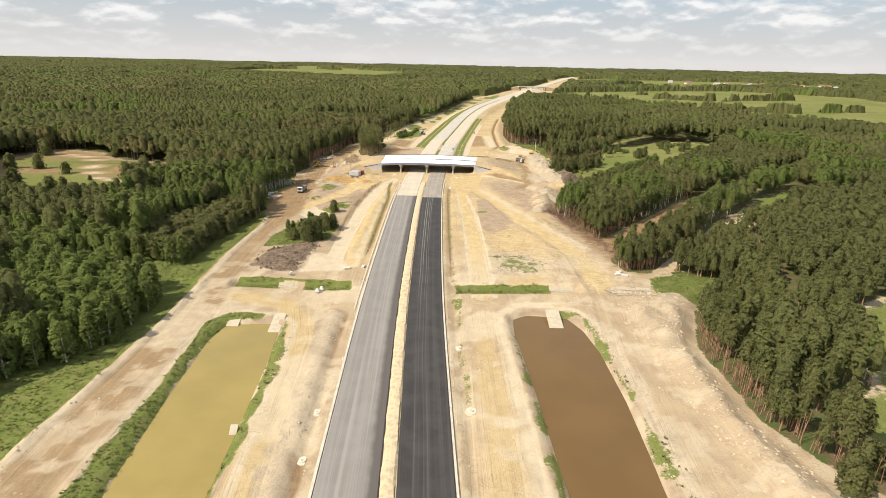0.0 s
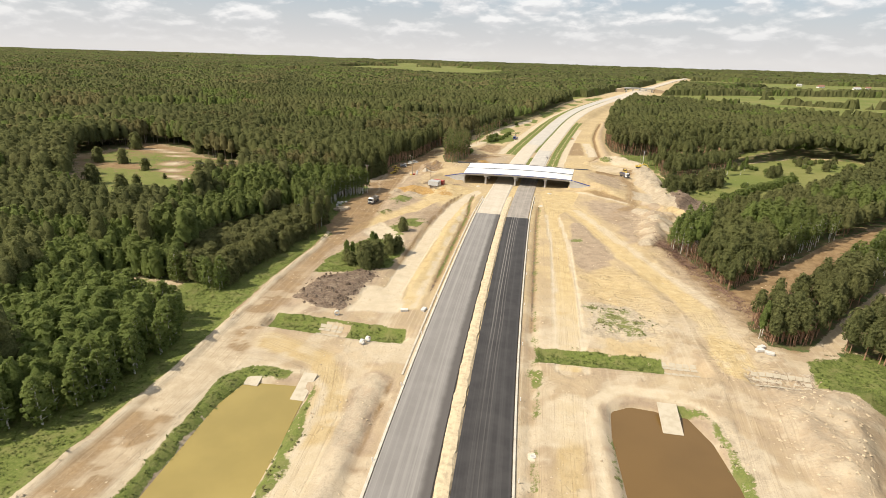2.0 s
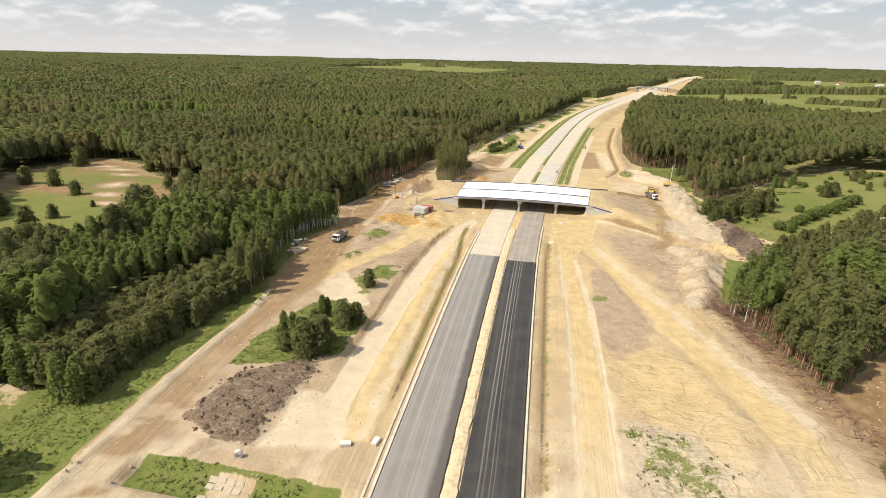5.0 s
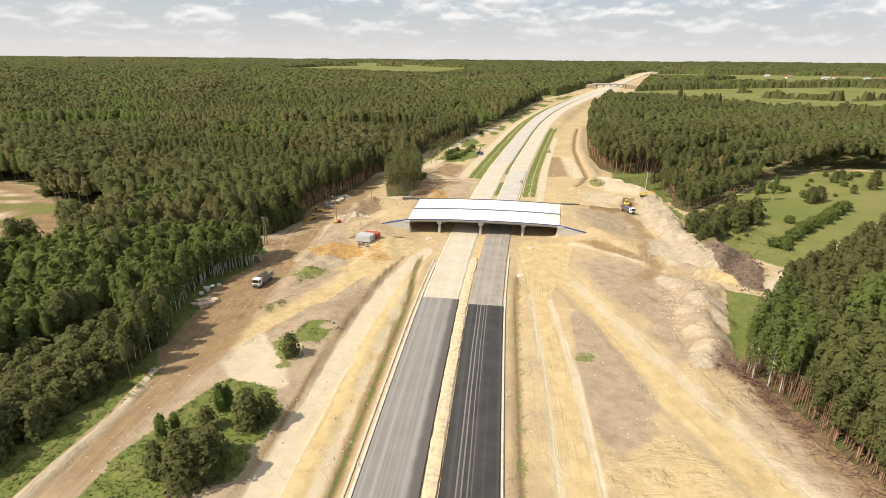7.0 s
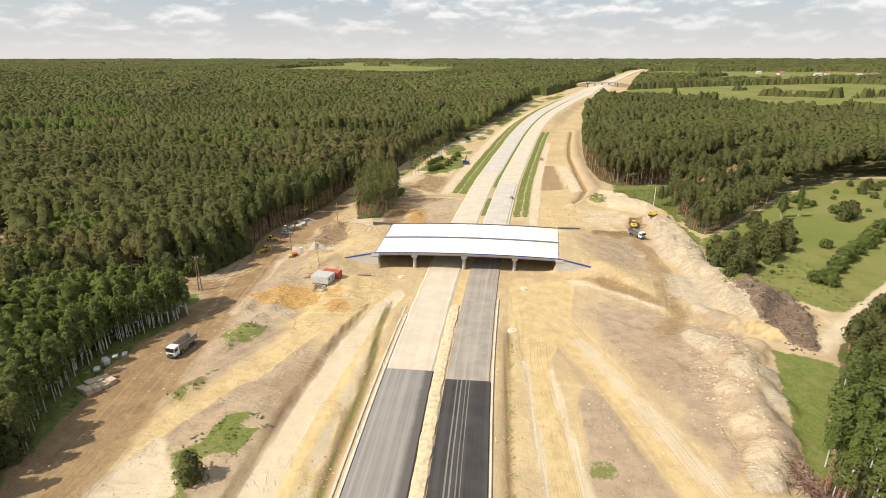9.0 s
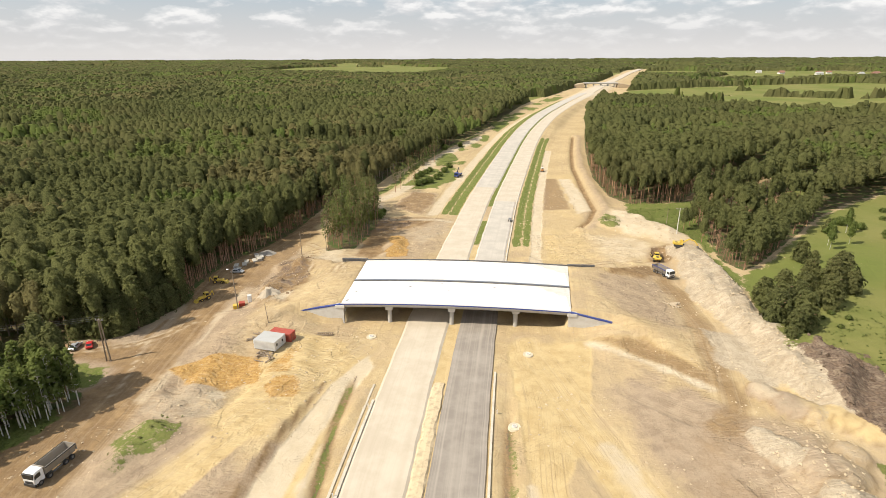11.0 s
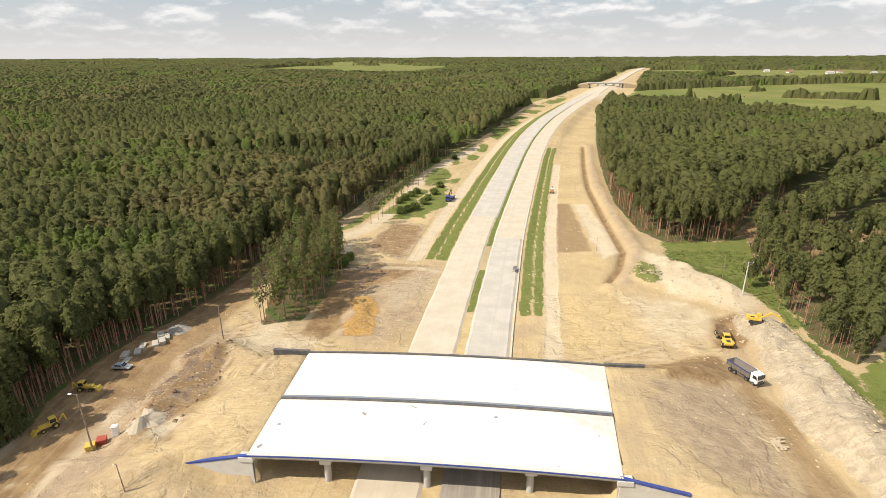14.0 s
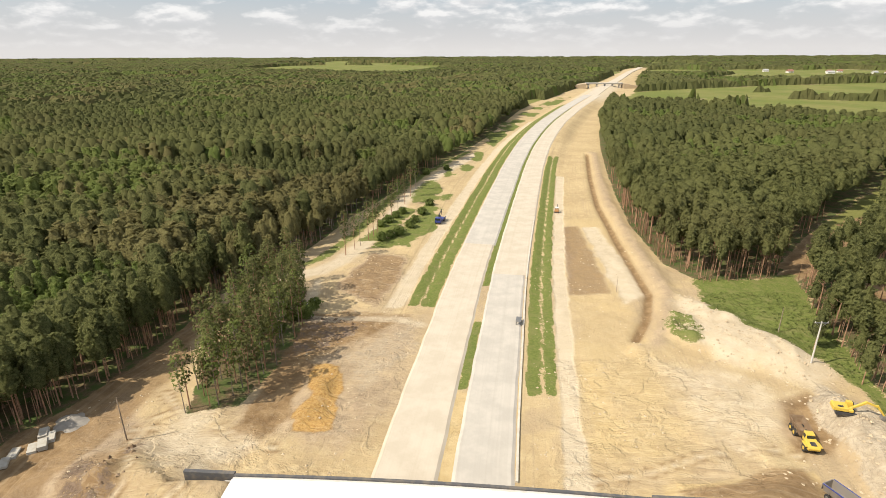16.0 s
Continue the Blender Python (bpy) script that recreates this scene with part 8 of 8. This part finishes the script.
car(heading(-101.9, 337.7, -0.15, 0.99) @ Matrix.Scale(0.92, 4), SILVER, "silver hatchback parked beside a sandy track")

# ---- site cabins and stores ----


def cabin(m, paint, roof, label, windows):
    t = empty("site_container", m, label, "container")
    body = lump("body", t, paint, (-3.03, 3.03, -1.22, 1.22, 0.12, 2.5), bevel=0.03)
    lump("roof", t, roof, (-3.06, 3.06, -1.25, 1.25, 2.5, 2.6), bevel=0.03)
    for x in np.arange(-2.8, 2.9, 0.28):
        lump("rib", body, paint, (x - 0.05, x + 0.05, -1.26, -1.215, 0.25, 2.4), bevel=0.0)
    lump("skid", t, DARK, (-2.9, 2.9, -1.1, -0.9, 0.0, 0.13), (-2.9, 2.9, 0.9, 1.1, 0.0, 0.13), bevel=0.0)
    if windows:
        win = lump("window", t, WHITE, (3.03, 3.07, -0.75, 0.05, 1.1, 2.0), bevel=0.0)
        lump("pane", win, GLASS, (3.06, 3.08, -0.68, -0.02, 1.17, 1.93), bevel=0.0)
        door = lump("door", t, paint, (3.03, 3.08, 0.25, 1.05, 0.2, 2.2), bevel=0.01)
        lump("handle", door, DARK, (3.08, 3.12, 0.9, 0.98, 1.1, 1.2), bevel=0.0)
    else:
        for y in (-0.6, 0.6):
            d = lump("door", t, paint, (3.03, 3.07, y - 0.56, y + 0.56, 0.2, 2.4), bevel=0.01)
            lump("lock_bar", d, STEEL, (3.07, 3.11, y - 0.03, y + 0.03, 0.2, 2.4), bevel=0.0)
    return t


CABIN_GREY = plain("pale cabin sheet", (0.60, 0.60, 0.58), 0.5, 0, 0.15, 0.8)
ROOF_GREY = plain("grey cabin roof", (0.42, 0.42, 0.41), 0.5, 0, 0.2, 0.6)
cab_turn = -11.0
for k, (x, y) in enumerate(((-52.7, 340.8), (-52.2, 343.3))):
    cabin(pose(x, y, place(x, y), 0, 0, cab_turn), CABIN_GREY, ROOF_GREY, "pale grey site office container on sand", True)
cabin(pose(-50.5, 345.9, place(-50.5, 345.9), 0, 0, cab_turn), RED, RED, "red steel storage container beside the site offices", False)


def pole(name, x, y, h, label, r=0.14, material=WOOD, lamp=False, lean=(0, 0)):
    t = empty(name, pose(x, y, place(x, y) - 0.3), label, "pole")
    bm = bmesh.new()
    tube(bm, (0, 0, 0), (lean[0], lean[1], h + 0.3), r, r * 0.65, 10)
    part("shaft", bm, material, t)
    if lamp:
        bm = bmesh.new()
        tube(bm, (lean[0], lean[1], h + 0.1), (lean[0] - 0.9, lean[1], h + 0.45), 0.05, 0.04, 6)
        part("arm", bm, STEEL, t)
        lump("lamp_head", t, WHITE, (lean[0] - 1.5, lean[0] - 0.8, -0.16, 0.16, h + 0.38, h + 0.58))
    return t


pole("lamp_post", -70, 362, 12.3, "wooden lamp post with a white lamp head", 0.17, WOOD, True, (-0.3, 0.2))
pole("wooden_pole", -64.5, 403.5, 9.5, "bare wooden pole beside the haul road")
pole("wooden_pole", -59.5, 421, 10.5, "bare wooden pole beside the haul road")
pole("wooden_pole", -56.5, 351.5, 5.6, "short leaning wooden pole beside containers", 0.1, WOOD, False, (-0.5, 0.2))
pole("marker_post", 43.5, 479, 5.5, "thin pale marker post on sand", 0.07, WOOD)
pole("wooden_pole", 79.5, 455, 7.0, "short wooden stay pole on green turf", 0.13)


def power_pole(x, y, h, twin, label):
    t = empty("power_pole", pose(x, y, place(x, y) - 0.3), label, "power pole")
    mat = WOOD if twin else CONCRETE_LIGHT
    for dx in ((-0.62, 0.5) if twin else (0,)):
        bm = bmesh.new()
        tube(bm, (dx, 0, 0), (dx * 0.35, 0, h + 0.3), 0.2, 0.14, 10)
        part("shaft", bm, mat, t)
    bm = bmesh.new()
    half = 0.95 if twin else 1.5
    box(bm, -half, half, -0.08, 0.08, h - 0.1, h + 0.08)
    part("crossarm", bm, STEEL, t)
    for dx in (0.15 - half, 0.0, half - 0.15):
        bm = bmesh.new()
        tube(bm, (dx, 0, h + 0.05), (dx, 0, h + 0.4), 0.09, 0.05, 8)
        part("insulator", bm, CONCRETE_LIGHT, t)
    if not twin:
        for s in (-1, 1):
            bm = bmesh.new()
            tube(bm, (s * 0.1, 0, h - 1.0), (s * 1.1, 0, h - 0.1), 0.04, 0.04, 6)
            part("brace", bm, STEEL, t)
    return t


power_pole(78.5, 438.5, 10.6, False, "grey concrete power pole with steel crossarm")
power_pole(-89.8, 333.0, 11.6, True, "twin wooden power pole with crossarm at forest edge")


def power_line(points, label):
    t = empty("power_line", pose(0, 0, 0), label, "cable")
    for off in (-1.35, 0.0, 1.35):
        cu = bpy.data.curves.new("wire", "CURVE")
        cu.dimensions, cu.bevel_depth = "3D", 0.03
        sp = cu.splines.new("POLY")
        pts = []
        for (x0, y0, z0), (x1, y1, z1) in zip(points, points[1:]):
            for k in range(13):
                f = k / 12
                pts.append((x0 + (x1 - x0) * f + off * 0.3, y0 + (y1 - y0) * f + off, z0 + (z1 - z0) * f - 1.6 * 4 * f * (1 - f)))
        sp.points.add(len(pts) - 1)
        for p, co in zip(sp.points, pts):
            p.co = (*co, 1)
        cu.materials.append(DARK)
        new("wire", cu).parent = t


power_line([(-89.8, 333, 12.2), (-150, 322, 12.2), (-215, 312, 12.2)], "sagging electric wires over the forest")


def toilet(x, y, paint, label):
    t = empty("portable_toilet", pose(x, y, place(x, y), 0, 0, 20), label, "portable toilet")
    lump("shell", t, paint, (-0.55, 0.55, -0.55, 0.55, 0.1, 2.15), bevel=0.05)
    lump("roof", t, CABIN_GREY, (-0.6, 0.6, -0.6, 0.6, 2.15, 2.3), bevel=0.05)
    lump("door", t, WHITE, (-0.4, 0.4, -0.6, -0.55, 0.2, 2.0), bevel=0.01)


toilet(-68, 366, WHITE, "white portable toilet beside the lamp post")


def bin_box(x, y, paint, label):
    t = empty("storage_bin", pose(x, y, place(x, y), 0, 0, 25), label, "bin")
    prism("tub", t, paint, [(-0.6, 0.0), (0.6, 0.0), (0.8, 1.1), (-0.8, 1.1)], -0.8, 0.8, 0.05)
    lump("rim", t, paint, (-0.86, 0.86, -0.86, 0.86, 1.08, 1.2), bevel=0.03)


bin_box(-69.7, 364.2, RED, "red storage bin at the foot of a post")
bin_box(-70.8, 362.6, YELLOW, "yellow storage bin at the foot of a post")


def stack(name, x, y, turn, rows, cols, levels, size, material, label, category, group=""):
    """A stack of slabs or boards on the ground, with gaps between the piles."""
    t = empty(name, pose(x, y, place(x, y), 0, 0, turn), label, category, group)
    rng = random.Random(int(x * 7 + y))
    bm = bmesh.new()
    box(bm, -size[0] / 2, size[0] / 2, -size[1] / 2, size[1] / 2, 0, size[2], 0.03)
    me = bpy.data.meshes.new("slab")
    bm.to_mesh(me)
    bm.free()
    me.materials.append(material)
    for i in range(rows):
        for j in range(cols):
            for k in range(rng.randint(max(1, levels - 2), levels)):
                ob = new("slab", me)
                ob.parent = t
                ob.matrix_basis = pose(i * size[0] * 1.12 + rng.uniform(-0.06, 0.06), j * size[1] * 1.15 + rng.uniform(-0.06, 0.06), k * (size[2] + 0.01), 0, 0, rng.uniform(-3, 3))


OLD_SLAB = plain("old slab concrete", (0.44, 0.415, 0.365), 0.9, 0, 0.4, 0.9)
stack("board_stack", -86, 277, 62, 4, 2, 5, (1.5, 2.2, 0.28), PAPER, "stacks of pale boards beside the birch trees", "boards")
for bx, by in ((-91.5, 290), (-90.2, 292), (-90.0, 289), (-88.7, 293.5), (-90.5, 286)):
    stack("block_pallet", bx, by, 30, 1, 1, 3, (1.2, 1.7, 0.35), CONCRETE_LIGHT, "pallet of pale concrete blocks on grass", "pallet", "pallets by the birches")
for bx, by, tt, rows in ((-85.3, 394.6, 15, 1), (-83.2, 396.6, 28, 1), (-81.2, 400.6, 35, 2), (-83.6, 399.2, 22, 1), (-80.0, 403.8, 32, 1), (-81.9, 404.4, 30, 1), (-83.6, 392.6, 8, 1)):
    stack("slab_stack", bx, by, tt, rows, 1, 4 if by > 393 else 1, (1.5, 2.9, 0.24), OLD_SLAB, "stack of pale concrete slabs beside pines", "slabs", "slab stacks by the haul road")


def tipped_heap(x, y, r, high, material, label):
    """A small conical heap with an uneven foot."""
    rng = np.random.default_rng(int(x * 3 + y))
    bm = bmesh.new()
    rows = []
    for k in range(7):
        f = k / 6
        ring = []
        for j in range(22):
            a = 2 * math.pi * j / 22
            w = r * f * (1 + 0.16 * math.sin(2 * a + x) + 0.10 * math.sin(5 * a + y)) * rng.uniform(0.95, 1.05)
            px, py = x + w * math.cos(a), y + 1.2 * w * math.sin(a)
            ring.append(bm.verts.new((px, py, place(px, py) - 0.08 + high * (1 - f) ** 0.9 + rng.uniform(-0.07, 0.07))))
        rows.append(ring)
    for p, q in zip(rows, rows[1:]):
        for j in range(22):
            bm.faces.new((p[j], q[j], q[(j + 1) % 22], p[(j + 1) % 22]))
    bmesh.ops.remove_doubles(bm, verts=bm.verts[:], dist=0.03)
    ob = part("gravel_heap", bm, material, None)
    tagged(ob, label, "heap")


tipped_heap(-79.6, 408.6, 3.0, 1.4, clod_material("grey gravel", (0.30, 0.27, 0.23), (0.36, 0.33, 0.285)), "small heap of grey gravel beside the haul road")
tipped_heap(-62.5, 367.5, 3.4, 1.5, clod_material("grey sand", (0.40, 0.34, 0.26), (0.46, 0.39, 0.30)), "small heap of greyish sand beside a portable toilet")


PAD_SLAB = plain("sandy cast slab", (0.58, 0.51, 0.38), 0.9, 0, 0.35, 0.8)


def rings(x, y, label, turn=0.0, lying=False):
    t = empty("concrete_ring", pose(x, y, place(x, y), 0, 0, turn), label, "manhole")
    bm = bmesh.new()
    n = 20
    for ro, ri, z0, z1 in ((0.75, 0.58, -0.1, 0.75),) if lying else ((0.55, 0.36, 0.2, 0.42),):
        lay = []
        for r, z in ((ro, z0), (ro, z1), (ri, z1), (ri, z0)):
            lay.append([bm.verts.new((math.cos(2 * math.pi * k / n) * r, math.sin(2 * math.pi * k / n) * r, z)) for k in range(n)])
        for a, b in zip(lay, lay[1:] + lay[:1]):
            for k in range(n):
                bm.faces.new((a[k], a[(k + 1) % n], b[(k + 1) % n], b[k]))
    ring = part("ring", bm, CONCRETE_LIGHT, t)
    if lying:
        ring.matrix_basis = pose(0, 0, 0.72, 90, 0, 0)
    else:
        bm = bmesh.new()
        tube(bm, (0, 0, 0.24), (0, 0, 0.34), 0.4, 0.4, 16)
        part("cover", bm, CONCRETE, t)
        bm = bmesh.new()
        tube(bm, (0, 0, -0.3), (0, 0, 0.22), 1.35, 1.25, 20)
        part("top_slab", bm, PAD_SLAB, t)


for rx, ry in ((-28, 350), (13, 344), (8.5, 316), (-23.8, 84), (-24.2, 99), (9.3, 100), (7.6, 128)):
    rings(rx, ry, "pale concrete manhole ring in the sand")
for rx, ry, ra in ((-38.0, 161.8, 70), (-37.0, 163.6, 70), (-50, 176, 20)):
    rings(rx, ry, "concrete pipe section lying on sand", ra, True)


POND_SLAB = plain("sandy pond slab", (0.47, 0.41, 0.31), 0.9, 0, 0.4, 0.6)


def ramp_slab(name, x0, x1, y0, y1, z0, z1, label, material=POND_SLAB):
    bm = bmesh.new()
    vs = box(bm, x0, x1, y0, y1, -0.3, 0.0)
    for v in vs:
        v.co.z += z0 + (z1 - z0) * (v.co.y - y0) / (y1 - y0)
    bmesh.ops.bevel(bm, geom=bm.edges[:], offset=0.05, segments=1, affect="EDGES")
    ob = part(name, bm, material, None)
    tagged(ob, label, "ramp")


ramp_slab("concrete_ramp", -46.6, -43.2, 136.5, 144.8, -1.25, 0.6, "pale concrete ramp running into the pond")
ramp_slab("concrete_ramp", 34.6, 38.8, 141.8, 150.3, -1.2, 0.6, "pale concrete ramp running into the pond")
ramp_slab("concrete_outlet", -59.5, -56.0, 139.6, 142.6, -1.15, -0.2, "small concrete pond outlet slab")
ramp_slab("concrete_outlet", -41.2, -39.6, 92.2, 94.0, -1.2, 0.1, "small concrete pond inlet slab")


PANEL = plain("sandy concrete panel", (0.43, 0.375, 0.285), 0.9, 0, 0.4, 0.8)


def revetment(x0, x1, y0, label):
    """Concrete panels on both banks of a ditch."""
    t = empty("ditch_revetment", pose(0, 0, 0), label, "revetment")
    for side in (-1, 1):
        for k in range(int((x1 - x0) / 1.7)):
            for j in range(2):
                bm = bmesh.new()
                box(bm, -0.78, 0.78, -0.56, 0.56, -0.06, 0.06, 0.02)
                p = part("panel", bm, PANEL, t)
                x, y = x0 + 0.9 + k * 1.7, y0 + side * (1.35 + j * 1.3)
                za, zb = place(x, y - 0.3), place(x, y + 0.3)
                p.matrix_basis = pose(x, y, place(x, y) + 0.05, math.degrees(math.atan2(zb - za, 0.6)), 0, 0)


revetment(39.5, 49.5, 167, "grid of pale concrete panels lining a ditch")
revetment(-53, -45, 168, "grid of pale concrete panels lining a ditch")
revetment(60, 75, 165, "grid of pale concrete panels lining a ditch")


def block_group(x, y, turn, label):
    t = empty("concrete_block", pose(x, y, place(x, y), 0, 0, turn), label, "block", "white blocks at the forest edge")
    lump("block", t, CONCRETE_LIGHT, (-1.1, 1.1, -0.6, 0.6, 0, 0.7), bevel=0.08)


for bx, by, ba in ((66, 179, 10), (68, 178, -20), (67, 181, 35), (-31.5, 183, 15), (-26, 185, 80)):
    block_group(bx, by, ba, "pale concrete block lying on the ground")


def posts():
    """Small white marker posts along the kerbs."""
    bm = bmesh.new()
    box(bm, -0.08, 0.08, -0.08, 0.08, -0.1, 0.85, 0.02)
    me = bpy.data.meshes.new("post")
    bm.to_mesh(me)
    bm.free()
    me.materials.append(WHITE)
    for y in range(70, 345, 25):
        for d in (-13.95, 13.5):
            ob = new("marker_post", me)
            ob.matrix_world = pose(float(road_x(y)) + d, y, 0.1)
            tagged(ob, "small white marker post beside the kerb", "post", "marker posts along the road")


posts()


def plank_box(m):
    t = empty("skip_trailer", m, "dark metal trestle standing on the carriageway edge", "trestle")
    lump("top", t, STEEL, (-0.7, 0.7, -1.6, 1.6, 0.9, 1.05))
    lump("legs", t, DARK, (-0.6, -0.45, -1.4, -1.25, 0, 0.9), (0.45, 0.6, -1.4, -1.25, 0, 0.9), (-0.6, -0.45, 1.25, 1.4, 0, 0.9), (0.45, 0.6, 1.25, 1.4, 0, 0.9), bevel=0.0)


plank_box(pose(12.4, 457.5, 0.2, 0, 0, -8))


def rail_fence(x, y, turn):
    t = empty("wooden_rack", pose(x, y, place(x, y), 0, 0, turn), "low slatted timber rack on the sand", "rack")
    for k in range(8):
        lump("slat", t, WOOD, (k * 0.55 - 2.2, k * 0.55 - 2.05, -0.6, 0.6, 0.0, 0.35), bevel=0.0)
    lump("beam", t, WOOD, (-2.4, 2.0, -0.6, -0.5, 0.35, 0.45), (-2.4, 2.0, 0.5, 0.6, 0.35, 0.45), bevel=0.0)


rail_fence(-40.5, 350.5, 5)


def debris(x, y, n, spread, label, material, seed):
    rng = random.Random(seed)
    t = empty("timber_debris", pose(x, y, place(x, y)), label, "debris")
    for _ in range(n):
        px, py = rng.gauss(0, spread), rng.gauss(0, spread)
        b = lump("board", t, material, (-0.15, 0.15, -rng.uniform(0.5, 1.5), rng.uniform(0.5, 1.5), 0, 0.12), bevel=0.0)
        b.matrix_basis = pose(px, py, place(x + px, y + py) - place(x, y) + rng.uniform(0, 0.3), rng.uniform(-8, 8), 0, rng.uniform(0, 180))


debris(-52.5, 338.2, 16, 1.2, "loose boards dumped beside the site office", WOOD, 3)
debris(-57.5, 345.5, 10, 0.9, "loose boards dumped beside the site office", WOOD, 4)
debris(57.5, 373, 18, 1.0, "small heap of boards and rods on sand", PAPER, 5)

# ---- far things ----


def far_overpass():
    t = empty("far_overpass", pose(0, 0, 0), "unfinished concrete overpass far along the road", "bridge")
    y = 1395.0
    x0 = float(road_x(y))
    lump("deck", t, CONCRETE, (x0 - 36, x0 + 32, y, y + 11, 9.0, 10.2), bevel=0.1)
    for k in range(4):
        lump("beam", t, CONCRETE, (x0 - 36, x0 + 32, y + 0.4 + 2.7 * k, y + 1.6 + 2.7 * k, 7.6, 9.0), bevel=0.05)
    for dx in (-30, -15, 0, 14, 27):
        lump("pier", t, CONCRETE, (x0 + dx - 0.9, x0 + dx + 0.9, y + 1, y + 10, 0, 7.6), bevel=0.1)
    for sx in (-36, 32):
        bm = bmesh.new()
        s = 1 if sx > 0 else -1
        pts = [(x0 + sx, 0), (x0 + sx, 9.4), (x0 + sx + s * 55, 0.3)]
        a = [bm.verts.new((px, y - 6, pz)) for px, pz in pts]
        b = [bm.verts.new((px, y + 17, pz)) for px, pz in pts]
        bm.faces.new(a)
        bm.faces.new(b[::-1])
        for k in range(3):
            bm.faces.new((a[k], b[k], b[(k + 1) % 3], a[(k + 1) % 3]))
        bmesh.ops.recalc_face_normals(bm, faces=bm.faces[:])
        part("embankment", bm, plain("embankment sand", (0.42, 0.33, 0.22), 0.95, 0, 0.3, 0.1), t)


far_overpass()
HOUSE_WALL = plain("white house wall", (0.70, 0.68, 0.63), 0.8, 0, 0.1, 0.3)
ROOF_RED = plain("brown roof tiles", (0.26, 0.13, 0.09), 0.8, 0, 0.2, 0.3)


def house(x, y, turn, w, l, roof):
    t = empty("house", pose(x, y, 0.3, 0, 0, turn), "small white village house with a pitched roof", "house", "houses of the far village")
    lump("wall", t, HOUSE_WALL, (-w / 2, w / 2, -l / 2, l / 2, -0.3, 4.5), bevel=0.0)
    prism("roof", t, roof, [(-l / 2 - 0.5, 4.4), (l / 2 + 0.5, 4.4), (0, 8.6)], -w / 2 - 0.5, w / 2 + 0.5, 0.0)
    for k in range(3):
        lump("window", t, GLASS, (-w / 2 + w * (k + 0.5) / 3 - 0.7, -w / 2 + w * (k + 0.5) / 3 + 0.7, -l / 2 - 0.05, -l / 2 + 0.05, 1.4, 3.0), bevel=0.0)


hr = random.Random(6)
for k in range(16):
    house(860 + k * 36 + hr.uniform(-14, 14), 2080 - k * 12 + hr.uniform(-90, 90), hr.uniform(-30, 30), hr.uniform(13, 22), hr.uniform(9, 13), ROOF_RED if k % 3 else ROOF_GREY)
for hx, hy in ((480, 1760), (500, 1790), (-1480, 2350), (-1445, 2365), (-1100, 1850)):
    house(hx, hy, 10, 18, 10, ROOF_GREY)
